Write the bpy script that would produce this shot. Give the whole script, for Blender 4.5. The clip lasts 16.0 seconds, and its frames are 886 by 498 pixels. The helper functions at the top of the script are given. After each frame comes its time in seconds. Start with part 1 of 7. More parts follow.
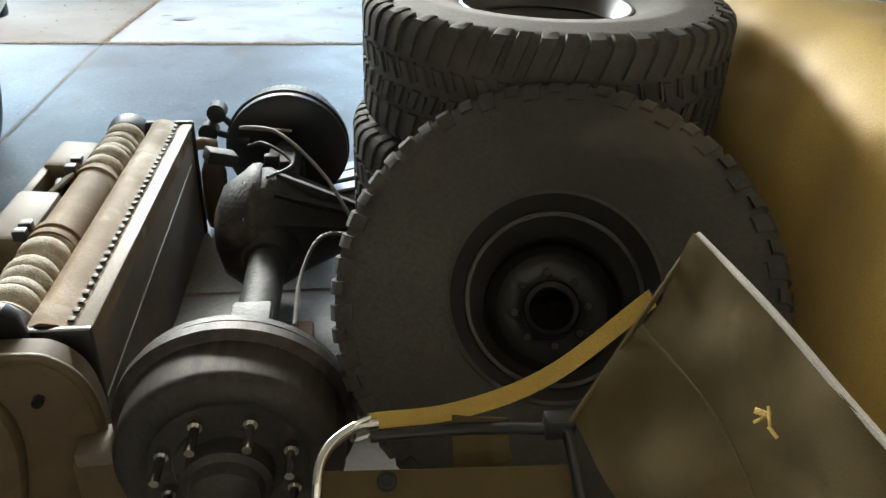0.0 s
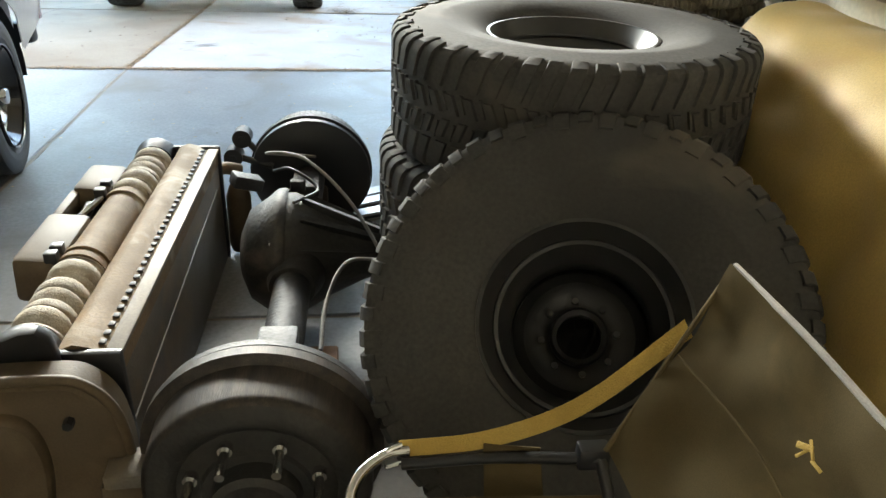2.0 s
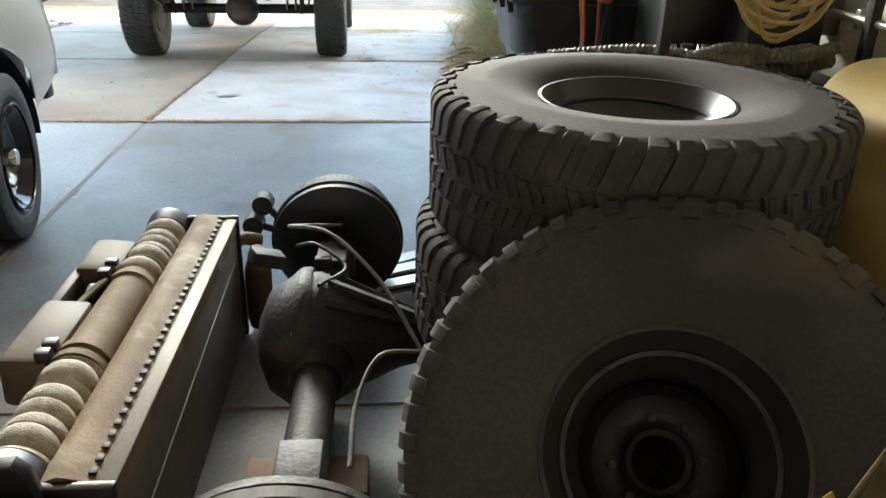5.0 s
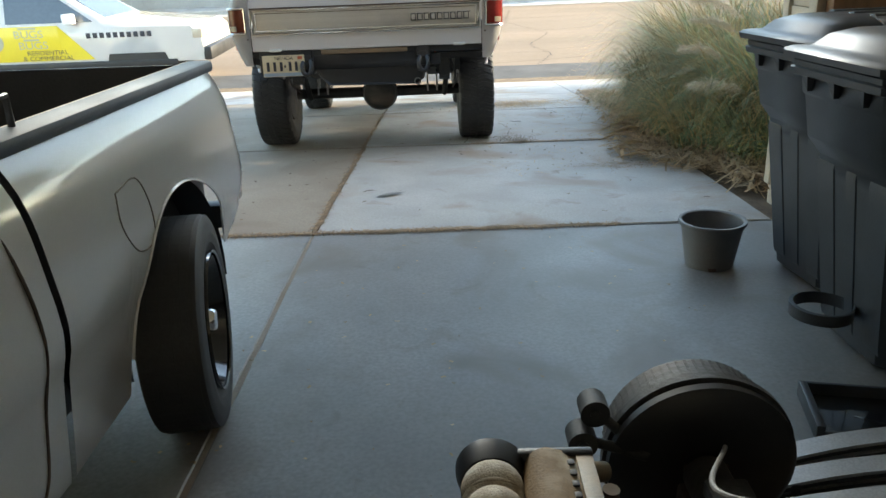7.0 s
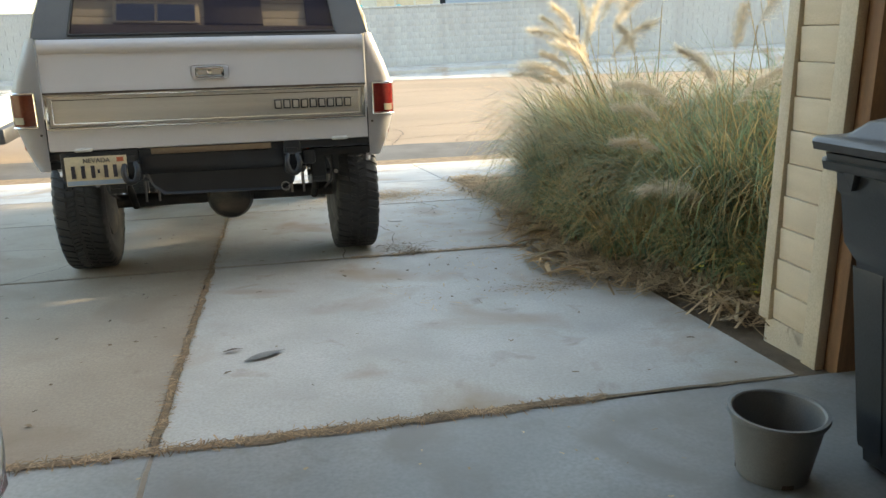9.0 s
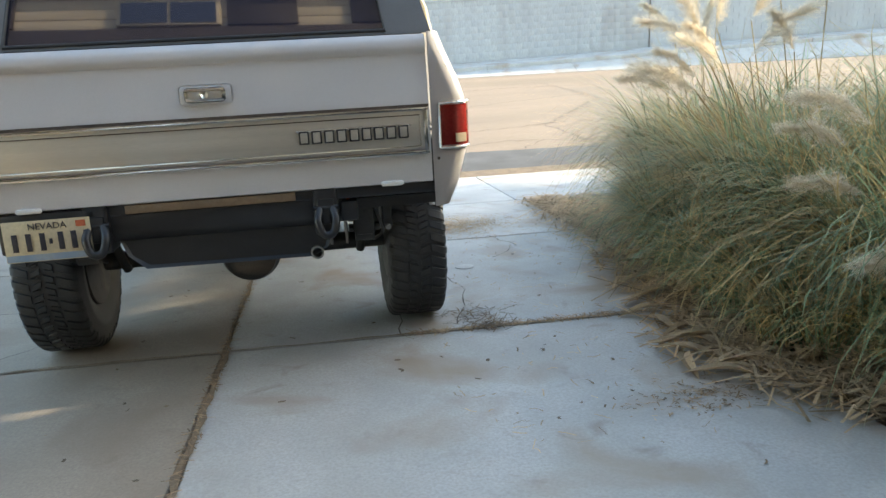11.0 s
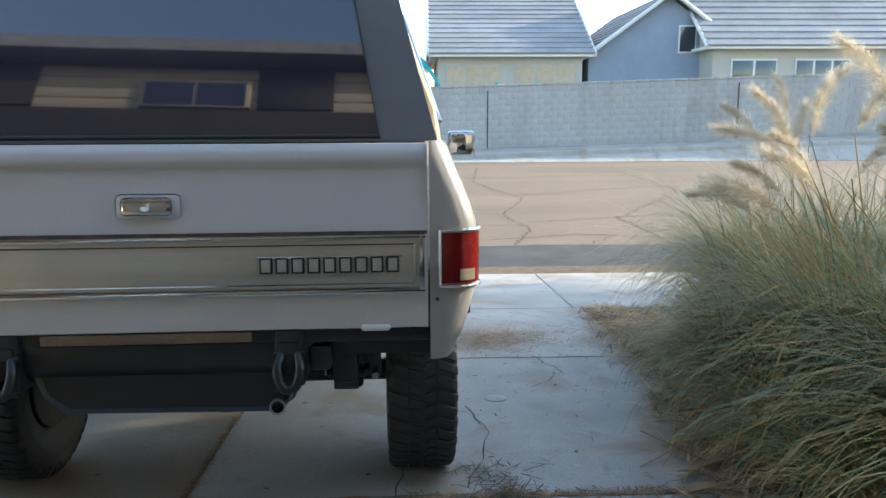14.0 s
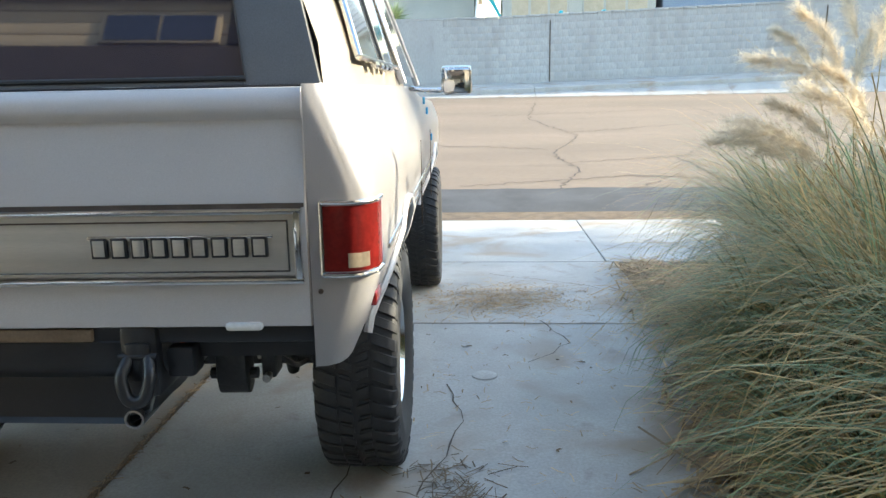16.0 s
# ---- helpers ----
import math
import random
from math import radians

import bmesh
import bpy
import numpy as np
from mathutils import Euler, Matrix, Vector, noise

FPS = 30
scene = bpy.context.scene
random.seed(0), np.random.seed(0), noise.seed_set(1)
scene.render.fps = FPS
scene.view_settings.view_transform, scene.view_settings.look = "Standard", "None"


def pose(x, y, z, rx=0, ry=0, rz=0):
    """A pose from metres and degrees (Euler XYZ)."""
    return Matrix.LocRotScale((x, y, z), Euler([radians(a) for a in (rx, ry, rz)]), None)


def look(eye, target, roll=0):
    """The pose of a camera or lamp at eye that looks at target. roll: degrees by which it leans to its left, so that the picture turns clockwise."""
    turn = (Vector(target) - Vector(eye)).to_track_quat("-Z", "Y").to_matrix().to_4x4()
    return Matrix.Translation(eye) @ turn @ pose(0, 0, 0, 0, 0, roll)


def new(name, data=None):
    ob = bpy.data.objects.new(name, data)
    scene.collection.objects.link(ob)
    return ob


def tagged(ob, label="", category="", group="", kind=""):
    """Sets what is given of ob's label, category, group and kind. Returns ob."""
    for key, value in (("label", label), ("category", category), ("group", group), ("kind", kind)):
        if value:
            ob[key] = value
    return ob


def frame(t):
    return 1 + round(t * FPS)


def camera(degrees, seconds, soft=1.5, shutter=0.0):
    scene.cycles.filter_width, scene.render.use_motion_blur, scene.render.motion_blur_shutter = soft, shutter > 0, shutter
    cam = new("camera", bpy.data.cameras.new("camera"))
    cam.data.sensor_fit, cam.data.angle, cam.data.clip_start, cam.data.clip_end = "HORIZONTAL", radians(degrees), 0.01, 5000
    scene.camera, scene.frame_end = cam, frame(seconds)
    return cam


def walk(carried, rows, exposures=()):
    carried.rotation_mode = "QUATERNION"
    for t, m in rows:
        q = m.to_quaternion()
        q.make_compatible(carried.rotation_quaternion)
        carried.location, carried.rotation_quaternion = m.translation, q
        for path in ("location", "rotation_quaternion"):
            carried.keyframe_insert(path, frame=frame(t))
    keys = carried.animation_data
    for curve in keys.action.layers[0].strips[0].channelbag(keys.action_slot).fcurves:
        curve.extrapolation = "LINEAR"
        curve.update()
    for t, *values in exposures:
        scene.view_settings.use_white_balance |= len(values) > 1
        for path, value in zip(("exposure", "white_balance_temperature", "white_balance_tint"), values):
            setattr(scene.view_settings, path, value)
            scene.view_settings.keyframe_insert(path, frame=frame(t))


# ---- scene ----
cam = camera(60.0, 16.0)
PATH = [
    (0, (1.53, -4.989, 1.316), (1.757, -3.261, 0.334), 2.1),
    (0.5, (1.51, -4.996, 1.313), (1.722, -3.265, 0.334), 2.6),
    (1, (1.49, -4.988, 1.314), (1.694, -3.25, 0.346), 2.5),
    (1.5, (1.487, -4.99, 1.321), (1.688, -3.238, 0.378), 2.4),
    (2, (1.495, -4.988, 1.321), (1.693, -3.226, 0.395), 2.2),
    (2.5, (1.499, -4.99, 1.327), (1.687, -3.209, 0.436), 1.8),
    (3, (1.485, -4.997, 1.329), (1.668, -3.189, 0.492), 1.9),
    (3.2, (1.481, -4.986, 1.339), (1.66, -3.183, 0.491), 1.3),
    (5.3, (1.455, -4.66, 1.315), (1.6, -2.842, 0.483), 1.4),
    (5.5, (1.407, -4.62, 1.319), (1.571, -2.799, 0.508), 1.9),
    (6, (1.159, -4.439, 1.373), (1.33, -2.593, 0.623), 0.4),
    (6.5, (0.988, -4.179, 1.351), (1.037, -2.318, 0.621), -1.5),
    (7, (0.764, -3.831, 1.343), (0.726, -1.958, 0.643), -2.2),
    (7.5, (0.572, -3.557, 1.339), (0.772, -1.704, 0.612), -0.0),
    (8, (0.517, -3.25, 1.317), (0.814, -1.372, 0.696), -0.5),
    (8.5, (0.519, -2.845, 1.344), (0.862, -0.953, 0.794), -1.1),
    (8.7, (0.488, -2.682, 1.335), (0.883, -0.796, 0.797), -1.1),
    (10.8, (0.613, -1.096, 1.408), (0.937, 0.781, 0.799), -2.2),
    (11, (0.622, -1.036, 1.355), (0.871, 0.871, 0.805), -2.7),
    (11.5, (0.639, -0.785, 1.338), (0.812, 1.131, 0.792), -2.7),
    (12, (0.712, -0.61, 1.369), (0.715, 1.324, 0.857), -1.7),
    (12.5, (0.828, -0.474, 1.383), (0.537, 1.44, 0.883), -1.8),
    (13, (0.917, -0.386, 1.406), (0.801, 1.557, 0.947), -0.1),
    (13.5, (0.954, -0.341, 1.426), (0.985, 1.622, 1.043), 0.6),
    (14, (0.957, -0.351, 1.442), (1.02, 1.616, 1.085), -0.2),
    (14.5, (1.014, -0.362, 1.427), (1.069, 1.592, 1.003), -0.4),
    (15, (1.071, -0.205, 1.405), (1.135, 1.728, 0.899), -0.9),
    (15.5, (1.207, -0.009, 1.4), (1.235, 1.916, 0.858), -1.0),
    (16, (1.421, 0.232, 1.434), (1.292, 2.159, 0.915), -1.2),
]
EXPOSURES = [(0.0, 4.15, 7200, 4), (1.0, 4.25, 7300, 4), (3.2, 4.15, 7400, 4), (5.5, 3.65, 7500, 3), (6.5, 3.05, 7300, 2), (7.0, 2.8, 7400, 3), (8.0, 2.95, 8000, 4), (8.5, 2.75, 8200, 4), (11.0, 2.75, 7200, 4), (12.5, 2.6, 6800, 4), (13.5, 2.45, 6450, 4), (14.5, 1.9, 6450, 3), (15.2, 2.45, 6700, 3), (16.0, 2.55, 6700, 3)]
walk(cam, [(t, look(eye, target, roll)) for t, eye, target, roll in PATH], EXPOSURES)

# ---- world and sun ----
SUN_EL, SUN_AZ = radians(20), math.atan2(0.95, 0.31)
sky = bpy.data.worlds.new("sky")
scene.world = sky
sky.use_nodes = True
wn = sky.node_tree
wn.nodes.clear()
sky_tex = wn.nodes.new("ShaderNodeTexSky")
sky_tex.sky_type, sky_tex.sun_disc = "NISHITA", False
sky_tex.sun_elevation, sky_tex.sun_rotation = SUN_EL, SUN_AZ
sky_bg = wn.nodes.new("ShaderNodeBackground")
sky_bg.inputs[1].default_value = 0.15
sky_out = wn.nodes.new("ShaderNodeOutputWorld")
wn.links.new(sky_tex.outputs[0], sky_bg.inputs[0])
wn.links.new(sky_bg.outputs[0], sky_out.inputs[0])
sun = new("sun", bpy.data.lights.new("sun", "SUN"))
sun.data.energy, sun.data.angle, sun.data.color = 2.6, radians(0.6), (1.0, 0.88, 0.7)
sun.matrix_world = look(Vector((math.sin(SUN_AZ) * math.cos(SUN_EL), math.cos(SUN_AZ) * math.cos(SUN_EL), math.sin(SUN_EL))) * 40, (0, 0, 0))

# added fill lamp under the door header, boosting the sky's light indoors
door_fill = new("door_fill_light", bpy.data.lights.new("door_fill_light", "AREA"))
door_fill.data.shape, door_fill.data.size, door_fill.data.size_y, door_fill.data.energy, door_fill.data.color = "RECTANGLE", 5.0, 0.4, 7.8, (0.97, 0.98, 1.0)
door_fill.data.spread = radians(50)
door_fill.matrix_world = look((-0.1, 0.25, 2.15), (0.9, -4.8, 0.9))

# ---- materials ----
def surface(name, a, b=None, rough=0.7, metal=0.0, scale=6.0, fine=120.0, bump=0.15, depth=0.004, stain=None, stain_scale=1.3,
            stain_cut=0.58, coat=0.0, ior=1.5, per_object=0.0, sheen=0.0, translucent=0.0, stretch=(1, 1, 1), rough_var=0.12, spots=None, in_world=False):
    """A surface with two scales of colour variation, stains of their own shape and a fine relief."""
    m = bpy.data.materials.new(name)
    m.use_nodes = True
    t = m.node_tree
    n, l = t.nodes, t.links
    p = n["Principled BSDF"]
    b = b or tuple(c * 0.75 for c in a)
    co = n.new("ShaderNodeTexCoord")
    mp = n.new("ShaderNodeMapping")
    mp.inputs["Scale"].default_value = stretch
    l.new(n.new("ShaderNodeNewGeometry").outputs["Position"] if in_world else co.outputs["Object"], mp.inputs[0])

    def noise_at(s, detail=5.0, dist=0.0):
        q = n.new("ShaderNodeTexNoise")
        q.inputs["Scale"].default_value, q.inputs["Detail"].default_value, q.inputs["Distortion"].default_value = s, detail, dist
        l.new(mp.outputs[0], q.inputs["Vector"])
        return q.outputs["Fac"]

    def ramp(src, lo, hi):
        q = n.new("ShaderNodeMapRange")
        q.inputs["From Min"].default_value, q.inputs["From Max"].default_value = lo, hi
        l.new(src, q.inputs["Value"])
        return q.outputs["Result"]

    def mix(f, c1, c2):
        q = n.new("ShaderNodeMix")
        q.data_type = "RGBA"
        for s, v in (("Factor", f), ("A", c1), ("B", c2)):
            k = q.inputs[0] if s == "Factor" else q.inputs[6] if s == "A" else q.inputs[7]
            if isinstance(v, (int, float)):
                k.default_value = v
            elif isinstance(v, tuple):
                k.default_value = (*v, 1)
            else:
                l.new(v, k)
        return q.outputs[2]

    coarse, grain = noise_at(scale), noise_at(fine, 3)
    col = mix(ramp(coarse, 0.35, 0.65), a, b)
    col = mix(ramp(grain, 0.3, 0.9), col, tuple(c * 0.8 for c in b))
    if stain:
        col = mix(ramp(noise_at(stain_scale, 6, 0.6), stain_cut, stain_cut + 0.16), col, stain)
    if spots:
        col = mix(ramp(noise_at(spots[1], 6, 0.8), 0.62, 0.85), col, spots[0])
    if per_object:
        oi = n.new("ShaderNodeObjectInfo")
        hv = n.new("ShaderNodeHueSaturation")
        l.new(col, hv.inputs["Color"])
        l.new(ramp(oi.outputs["Random"], -1 / per_object + 0.5 * 0, 1 / per_object), hv.inputs["Value"])
        mr = hv.inputs["Value"].links[0].from_node
        mr.inputs["From Min"].default_value, mr.inputs["From Max"].default_value = 0, 1
        mr.inputs["To Min"].default_value, mr.inputs["To Max"].default_value = 1 - per_object, 1 + per_object
        col = hv.outputs[0]
    l.new(col, p.inputs["Base Color"])
    rr = n.new("ShaderNodeMapRange")
    rr.inputs["To Min"].default_value, rr.inputs["To Max"].default_value = max(0.02, rough - rough_var), min(1, rough + rough_var)
    l.new(coarse, rr.inputs["Value"])
    l.new(rr.outputs[0], p.inputs["Roughness"])
    p.inputs["Metallic"].default_value, p.inputs["IOR"].default_value = metal, ior
    p.inputs["Coat Weight"].default_value, p.inputs["Coat Roughness"].default_value = coat, 0.06
    p.inputs["Sheen Weight"].default_value = sheen
    if bump:
        bp = n.new("ShaderNodeBump")
        bp.inputs["Strength"].default_value, bp.inputs["Distance"].default_value = bump, depth
        l.new(grain, bp.inputs["Height"])
        l.new(bp.outputs[0], p.inputs["Normal"])
    if translucent:
        tr, mx = n.new("ShaderNodeBsdfTranslucent"), n.new("ShaderNodeMixShader")
        mx.inputs[0].default_value = translucent
        l.new(col, tr.inputs["Color"])
        l.new(p.outputs[0], mx.inputs[1])
        l.new(tr.outputs[0], mx.inputs[2])
        l.new(mx.outputs[0], n["Material Output"].inputs["Surface"])
    return m


def islands(m, spread=0.35):
    """Varies the brightness of a joined mesh piece by piece."""
    t = m.node_tree
    n, l = t.nodes, t.links
    p = n["Principled BSDF"]
    src = p.inputs["Base Color"].links[0].from_socket
    g, hv, mr = n.new("ShaderNodeNewGeometry"), n.new("ShaderNodeHueSaturation"), n.new("ShaderNodeMapRange")
    mr.inputs["To Min"].default_value, mr.inputs["To Max"].default_value = 1 - spread, 1 + spread
    l.new(g.outputs["Random Per Island"], mr.inputs["Value"])
    l.new(mr.outputs[0], hv.inputs["Value"])
    l.new(src, hv.inputs["Color"])
    for k in [x.to_socket for x in src.links if x.to_node != hv]:
        l.new(hv.outputs[0], k)
    return m


CONCRETE = surface("concrete", (0.45, 0.435, 0.41), (0.365, 0.35, 0.325), 0.8, scale=2.2, fine=90, bump=0.25, depth=0.003, stain=(0.3, 0.24, 0.185), stain_scale=1.5, stain_cut=0.52, per_object=0.05, spots=((0.22, 0.17, 0.13), 5.0))
# stained concrete whose base is darkened brown to carry the shade round the SUV
SHADE_TONED_CONCRETE = surface("stained concrete toned down for shade", (0.3, 0.245, 0.19), (0.235, 0.188, 0.143), 0.8, scale=1.6, fine=90, bump=0.25, depth=0.003, stain=(0.2, 0.148, 0.104), stain_scale=1.1, stain_cut=0.5, per_object=0.04, spots=((0.155, 0.114, 0.082), 4.0))
FLOOR_CONCRETE = surface("garage concrete", (0.28, 0.27, 0.258), (0.205, 0.198, 0.19), 0.52, scale=1.3, fine=70, bump=0.12, depth=0.002, stain=(0.165, 0.145, 0.125), stain_scale=1.7, stain_cut=0.53, per_object=0.04, spots=((0.14, 0.12, 0.1), 5.0))
DIRT = surface("dirt", (0.2, 0.14, 0.09), (0.12, 0.085, 0.055), 0.95, scale=9, fine=160, bump=0.8, depth=0.01)
JOINT_DIRT = surface("packed brown joint fill", (0.255, 0.18, 0.113), (0.17, 0.12, 0.075), 0.95, scale=30, fine=160, bump=0.9, depth=0.008, stain=(0.11, 0.08, 0.055), stain_scale=14)
JOINT_STRAW = islands(surface("brown joint straw", (0.36, 0.24, 0.135), (0.22, 0.145, 0.085), 0.95, scale=9, bump=0.1), 0.5)
GRAVEL = islands(surface("gravel", (0.36, 0.28, 0.21), (0.24, 0.18, 0.14), 0.9, scale=20, fine=200, bump=0.4), 0.4)
ASPHALT = surface("asphalt", (0.228, 0.168, 0.12), (0.165, 0.123, 0.09), 0.92, scale=0.6, fine=45, bump=0.6, depth=0.008, stain=(0.13, 0.105, 0.086), stain_scale=0.35, stain_cut=0.56, stretch=(0.25, 1, 1), spots=((0.12, 0.09, 0.068), 2.5))
# gutter asphalt, its colour darkened to include the shadow lying on it
SHADED_SEAL = surface("seal asphalt darkened for shade", (0.075, 0.075, 0.078), (0.05, 0.05, 0.054), 0.9, scale=2, fine=80, bump=0.5)
CRACK = surface("crack", (0.12, 0.085, 0.06), (0.06, 0.046, 0.036), 0.95, scale=9, bump=0.3)
PAINT_SILVER = surface("pale silver paint", (0.575, 0.56, 0.56), (0.53, 0.515, 0.515), 0.38, metal=0.15, scale=1.2, fine=500, bump=0.02, stain=(0.48, 0.455, 0.44), stain_scale=2.5, stain_cut=0.64, coat=0.1)
PAINT_WHITE = surface("white paint", (0.86, 0.86, 0.85), (0.82, 0.82, 0.81), 0.12, scale=1.2, fine=600, bump=0.0, coat=1.0, ior=1.7, rough_var=0.02)
CAP_BEIGE = surface("beige hardtop", (0.6, 0.54, 0.45), (0.52, 0.47, 0.4), 0.5, scale=3, fine=300, bump=0.06)
FRAME_GREY = surface("grey window frame paint", (0.135, 0.14, 0.145), (0.11, 0.113, 0.118), 0.5, scale=4, fine=300, bump=0.05)
SLATE = surface("slate grey paint", (0.1, 0.12, 0.145), (0.08, 0.095, 0.115), 0.6, scale=4, fine=300, bump=0.05)
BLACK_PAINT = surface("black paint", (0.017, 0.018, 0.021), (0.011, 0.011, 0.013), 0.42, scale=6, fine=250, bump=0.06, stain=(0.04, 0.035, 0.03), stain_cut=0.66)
BLACK_GLOSS = surface("gloss black", (0.022, 0.022, 0.023), (0.028, 0.028, 0.028), 0.4, scale=9, fine=250, bump=0.03, coat=0.12)
RIM_BLACK = surface("polished black rim paint", (0.015, 0.015, 0.016), (0.02, 0.02, 0.02), 0.14, scale=9, fine=250, bump=0.01, coat=0.7, rough_var=0.03)
CHROME = surface("chrome", (0.8, 0.8, 0.8), (0.7, 0.7, 0.7), 0.12, metal=1.0, scale=14, fine=300, bump=0.01, rough_var=0.08)
BRUSHED = surface("brushed trim", (0.56, 0.52, 0.46), (0.5, 0.465, 0.41), 0.4, metal=0.7, scale=3, fine=140, bump=0.04, stretch=(0.2, 1, 12))
STEEL = surface("bare steel", (0.38, 0.38, 0.38), (0.26, 0.25, 0.24), 0.4, metal=0.9, scale=8, fine=150, bump=0.1, stain=(0.2, 0.12, 0.07), stain_scale=5)
# paler copy of the steel: light on the upper faces is put into the colour
LIT_SPRING_STEEL = surface("spring steel in a lit tone", (0.52, 0.52, 0.52), (0.38, 0.38, 0.385), 0.42, metal=0.45, scale=8, fine=150, bump=0.1, stain=(0.24, 0.2, 0.17), stain_scale=5, stain_cut=0.62)
GREASY = surface("greasy iron", (0.05, 0.047, 0.043), (0.026, 0.025, 0.024), 0.58, metal=0.2, scale=7, fine=80, bump=0.45, depth=0.005, stain=(0.12, 0.095, 0.075), stain_scale=4)
DRUM_IRON = surface("streaked drum iron", (0.07, 0.055, 0.044), (0.03, 0.026, 0.024), 0.5, metal=0.3, scale=16, fine=120, bump=0.2, stretch=(3, 0.4, 3))
RUSTY = surface("rusty iron", (0.1, 0.072, 0.054), (0.055, 0.042, 0.036), 0.7, metal=0.3, scale=10, fine=90, bump=0.4, stretch=(1, 1, 1))
RUBBER = surface("dusty rubber", (0.072, 0.069, 0.064), (0.05, 0.048, 0.046), 0.85, scale=3, fine=110, bump=0.2, depth=0.003, stain=(0.1, 0.088, 0.072), stain_scale=2.4, stain_cut=0.56, ior=1.35)
RUBBER_CLEAN = surface("road rubber", (0.035, 0.035, 0.036), (0.024, 0.024, 0.025), 0.62, scale=4, fine=110, bump=0.2)
BIN_PLASTIC = surface("bin plastic", (0.044, 0.047, 0.053), (0.032, 0.034, 0.038), 0.4, scale=4, fine=160, bump=0.1, stain=(0.105, 0.103, 0.102), stain_scale=1.6, stain_cut=0.56)
POT_PLASTIC = surface("grey pot plastic", (0.18, 0.175, 0.168), (0.145, 0.14, 0.135), 0.5, scale=7, fine=200, bump=0.08, stain=(0.11, 0.1, 0.09), stain_scale=4)
YELLOW_CLOTH = surface("yellow coated cloth", (0.66, 0.46, 0.14), (0.56, 0.38, 0.11), 0.6, scale=2.5, fine=240, bump=0.2, stain=(0.5, 0.3, 0.08), stain_scale=3.2, stain_cut=0.6, sheen=0.2)
KHAKI = surface("khaki canvas", (0.118, 0.088, 0.043), (0.086, 0.064, 0.031), 0.92, scale=5, fine=700, bump=0.14, ior=1.25, stain=(0.165, 0.125, 0.063), stain_scale=3.5, stain_cut=0.56)
WEBBING = surface("yellow webbing", (0.55, 0.38, 0.1), (0.45, 0.3, 0.075), 0.85, scale=9, fine=380, bump=0.4)
PIPING = surface("grey piping", (0.5, 0.48, 0.45), (0.4, 0.38, 0.35), 0.9, scale=20, fine=400, bump=0.4)
DUSTY_ALU = surface("dusty aluminium", (0.215, 0.19, 0.158), (0.16, 0.14, 0.115), 0.55, metal=0.3, scale=5, fine=180, bump=0.2, stain=(0.24, 0.18, 0.115), stain_scale=4, stain_cut=0.57)
DUSTY_TANK = surface("dusty radiator tank", (0.25, 0.16, 0.075), (0.17, 0.108, 0.05), 0.7, scale=9, fine=150, bump=0.4, stain=(0.45, 0.39, 0.295), stain_scale=6, stain_cut=0.5, spots=((0.11, 0.06, 0.028), 9.0))
ORANGE_CORD = surface("orange-red cord", (0.6, 0.13, 0.045), (0.48, 0.09, 0.03), 0.5, scale=20, fine=200, bump=0.1)
GOLDEN = surface("golden brown cloth", (0.42, 0.24, 0.055), (0.3, 0.16, 0.04), 0.6, scale=4, fine=240, bump=0.2, stain=(0.2, 0.11, 0.035), stain_scale=5, stain_cut=0.54)
RIBBED = surface("pale ribbed hose", (0.62, 0.585, 0.51), (0.4, 0.35, 0.28), 0.85, scale=40, fine=220, bump=0.6, stain=(0.22, 0.16, 0.1), stain_scale=9, stain_cut=0.58)
TAN_PLASTIC = surface("tan plastic", (0.108, 0.075, 0.041), (0.082, 0.056, 0.03), 0.6, scale=4, fine=200, bump=0.12, stain=(0.15, 0.107, 0.065), stain_scale=4)
SIDING = surface("cream siding", (0.62, 0.5, 0.36), (0.54, 0.43, 0.31), 0.75, scale=3, fine=110, bump=0.2, stretch=(1, 1, 6))
TRIM = surface("beige trim", (0.56, 0.46, 0.34), (0.48, 0.39, 0.28), 0.7, scale=5, fine=120, bump=0.2)
WOOD = surface("brown wood", (0.26, 0.125, 0.055), (0.17, 0.08, 0.035), 0.65, scale=4, fine=60, bump=0.2, stretch=(6, 6, 0.6))
DARK_WOOD = surface("dark brown wood", (0.06, 0.042, 0.032), (0.04, 0.029, 0.023), 0.7, scale=4, fine=60, bump=0.2)
DRYWALL = surface("garage plaster", (0.8, 0.76, 0.67), (0.75, 0.7, 0.6), 0.9, scale=1.5, fine=60, bump=0.2, stain=(0.5, 0.43, 0.33), stain_scale=1.1, stain_cut=0.62)
BLOCK = surface("concrete block", (0.43, 0.42, 0.41), (0.36, 0.35, 0.345), 0.9, scale=0.9, fine=40, bump=0.3, depth=0.005, stain=(0.31, 0.295, 0.285), stain_scale=0.7, stain_cut=0.5, per_object=0.02, stretch=(1, 1, 0.25), in_world=True, spots=((0.24, 0.215, 0.2), 1.6))
STUCCO_BLUE = surface("blue-grey stucco", (0.3, 0.36, 0.45), (0.26, 0.31, 0.4), 0.9, scale=1, fine=20, bump=0.3)
STUCCO_PALE = surface("pale stucco", (0.52, 0.5, 0.45), (0.46, 0.44, 0.4), 0.9, scale=1, fine=20, bump=0.3)
ROOF_TILE = surface("grey roof tile", (0.33, 0.33, 0.34), (0.25, 0.25, 0.27), 0.75, scale=0.8, fine=18, bump=0.5, depth=0.02, per_object=0.12)
WHITE_TRIM = surface("white trim", (0.75, 0.75, 0.73), (0.68, 0.68, 0.66), 0.6, scale=3, fine=80, bump=0.05)
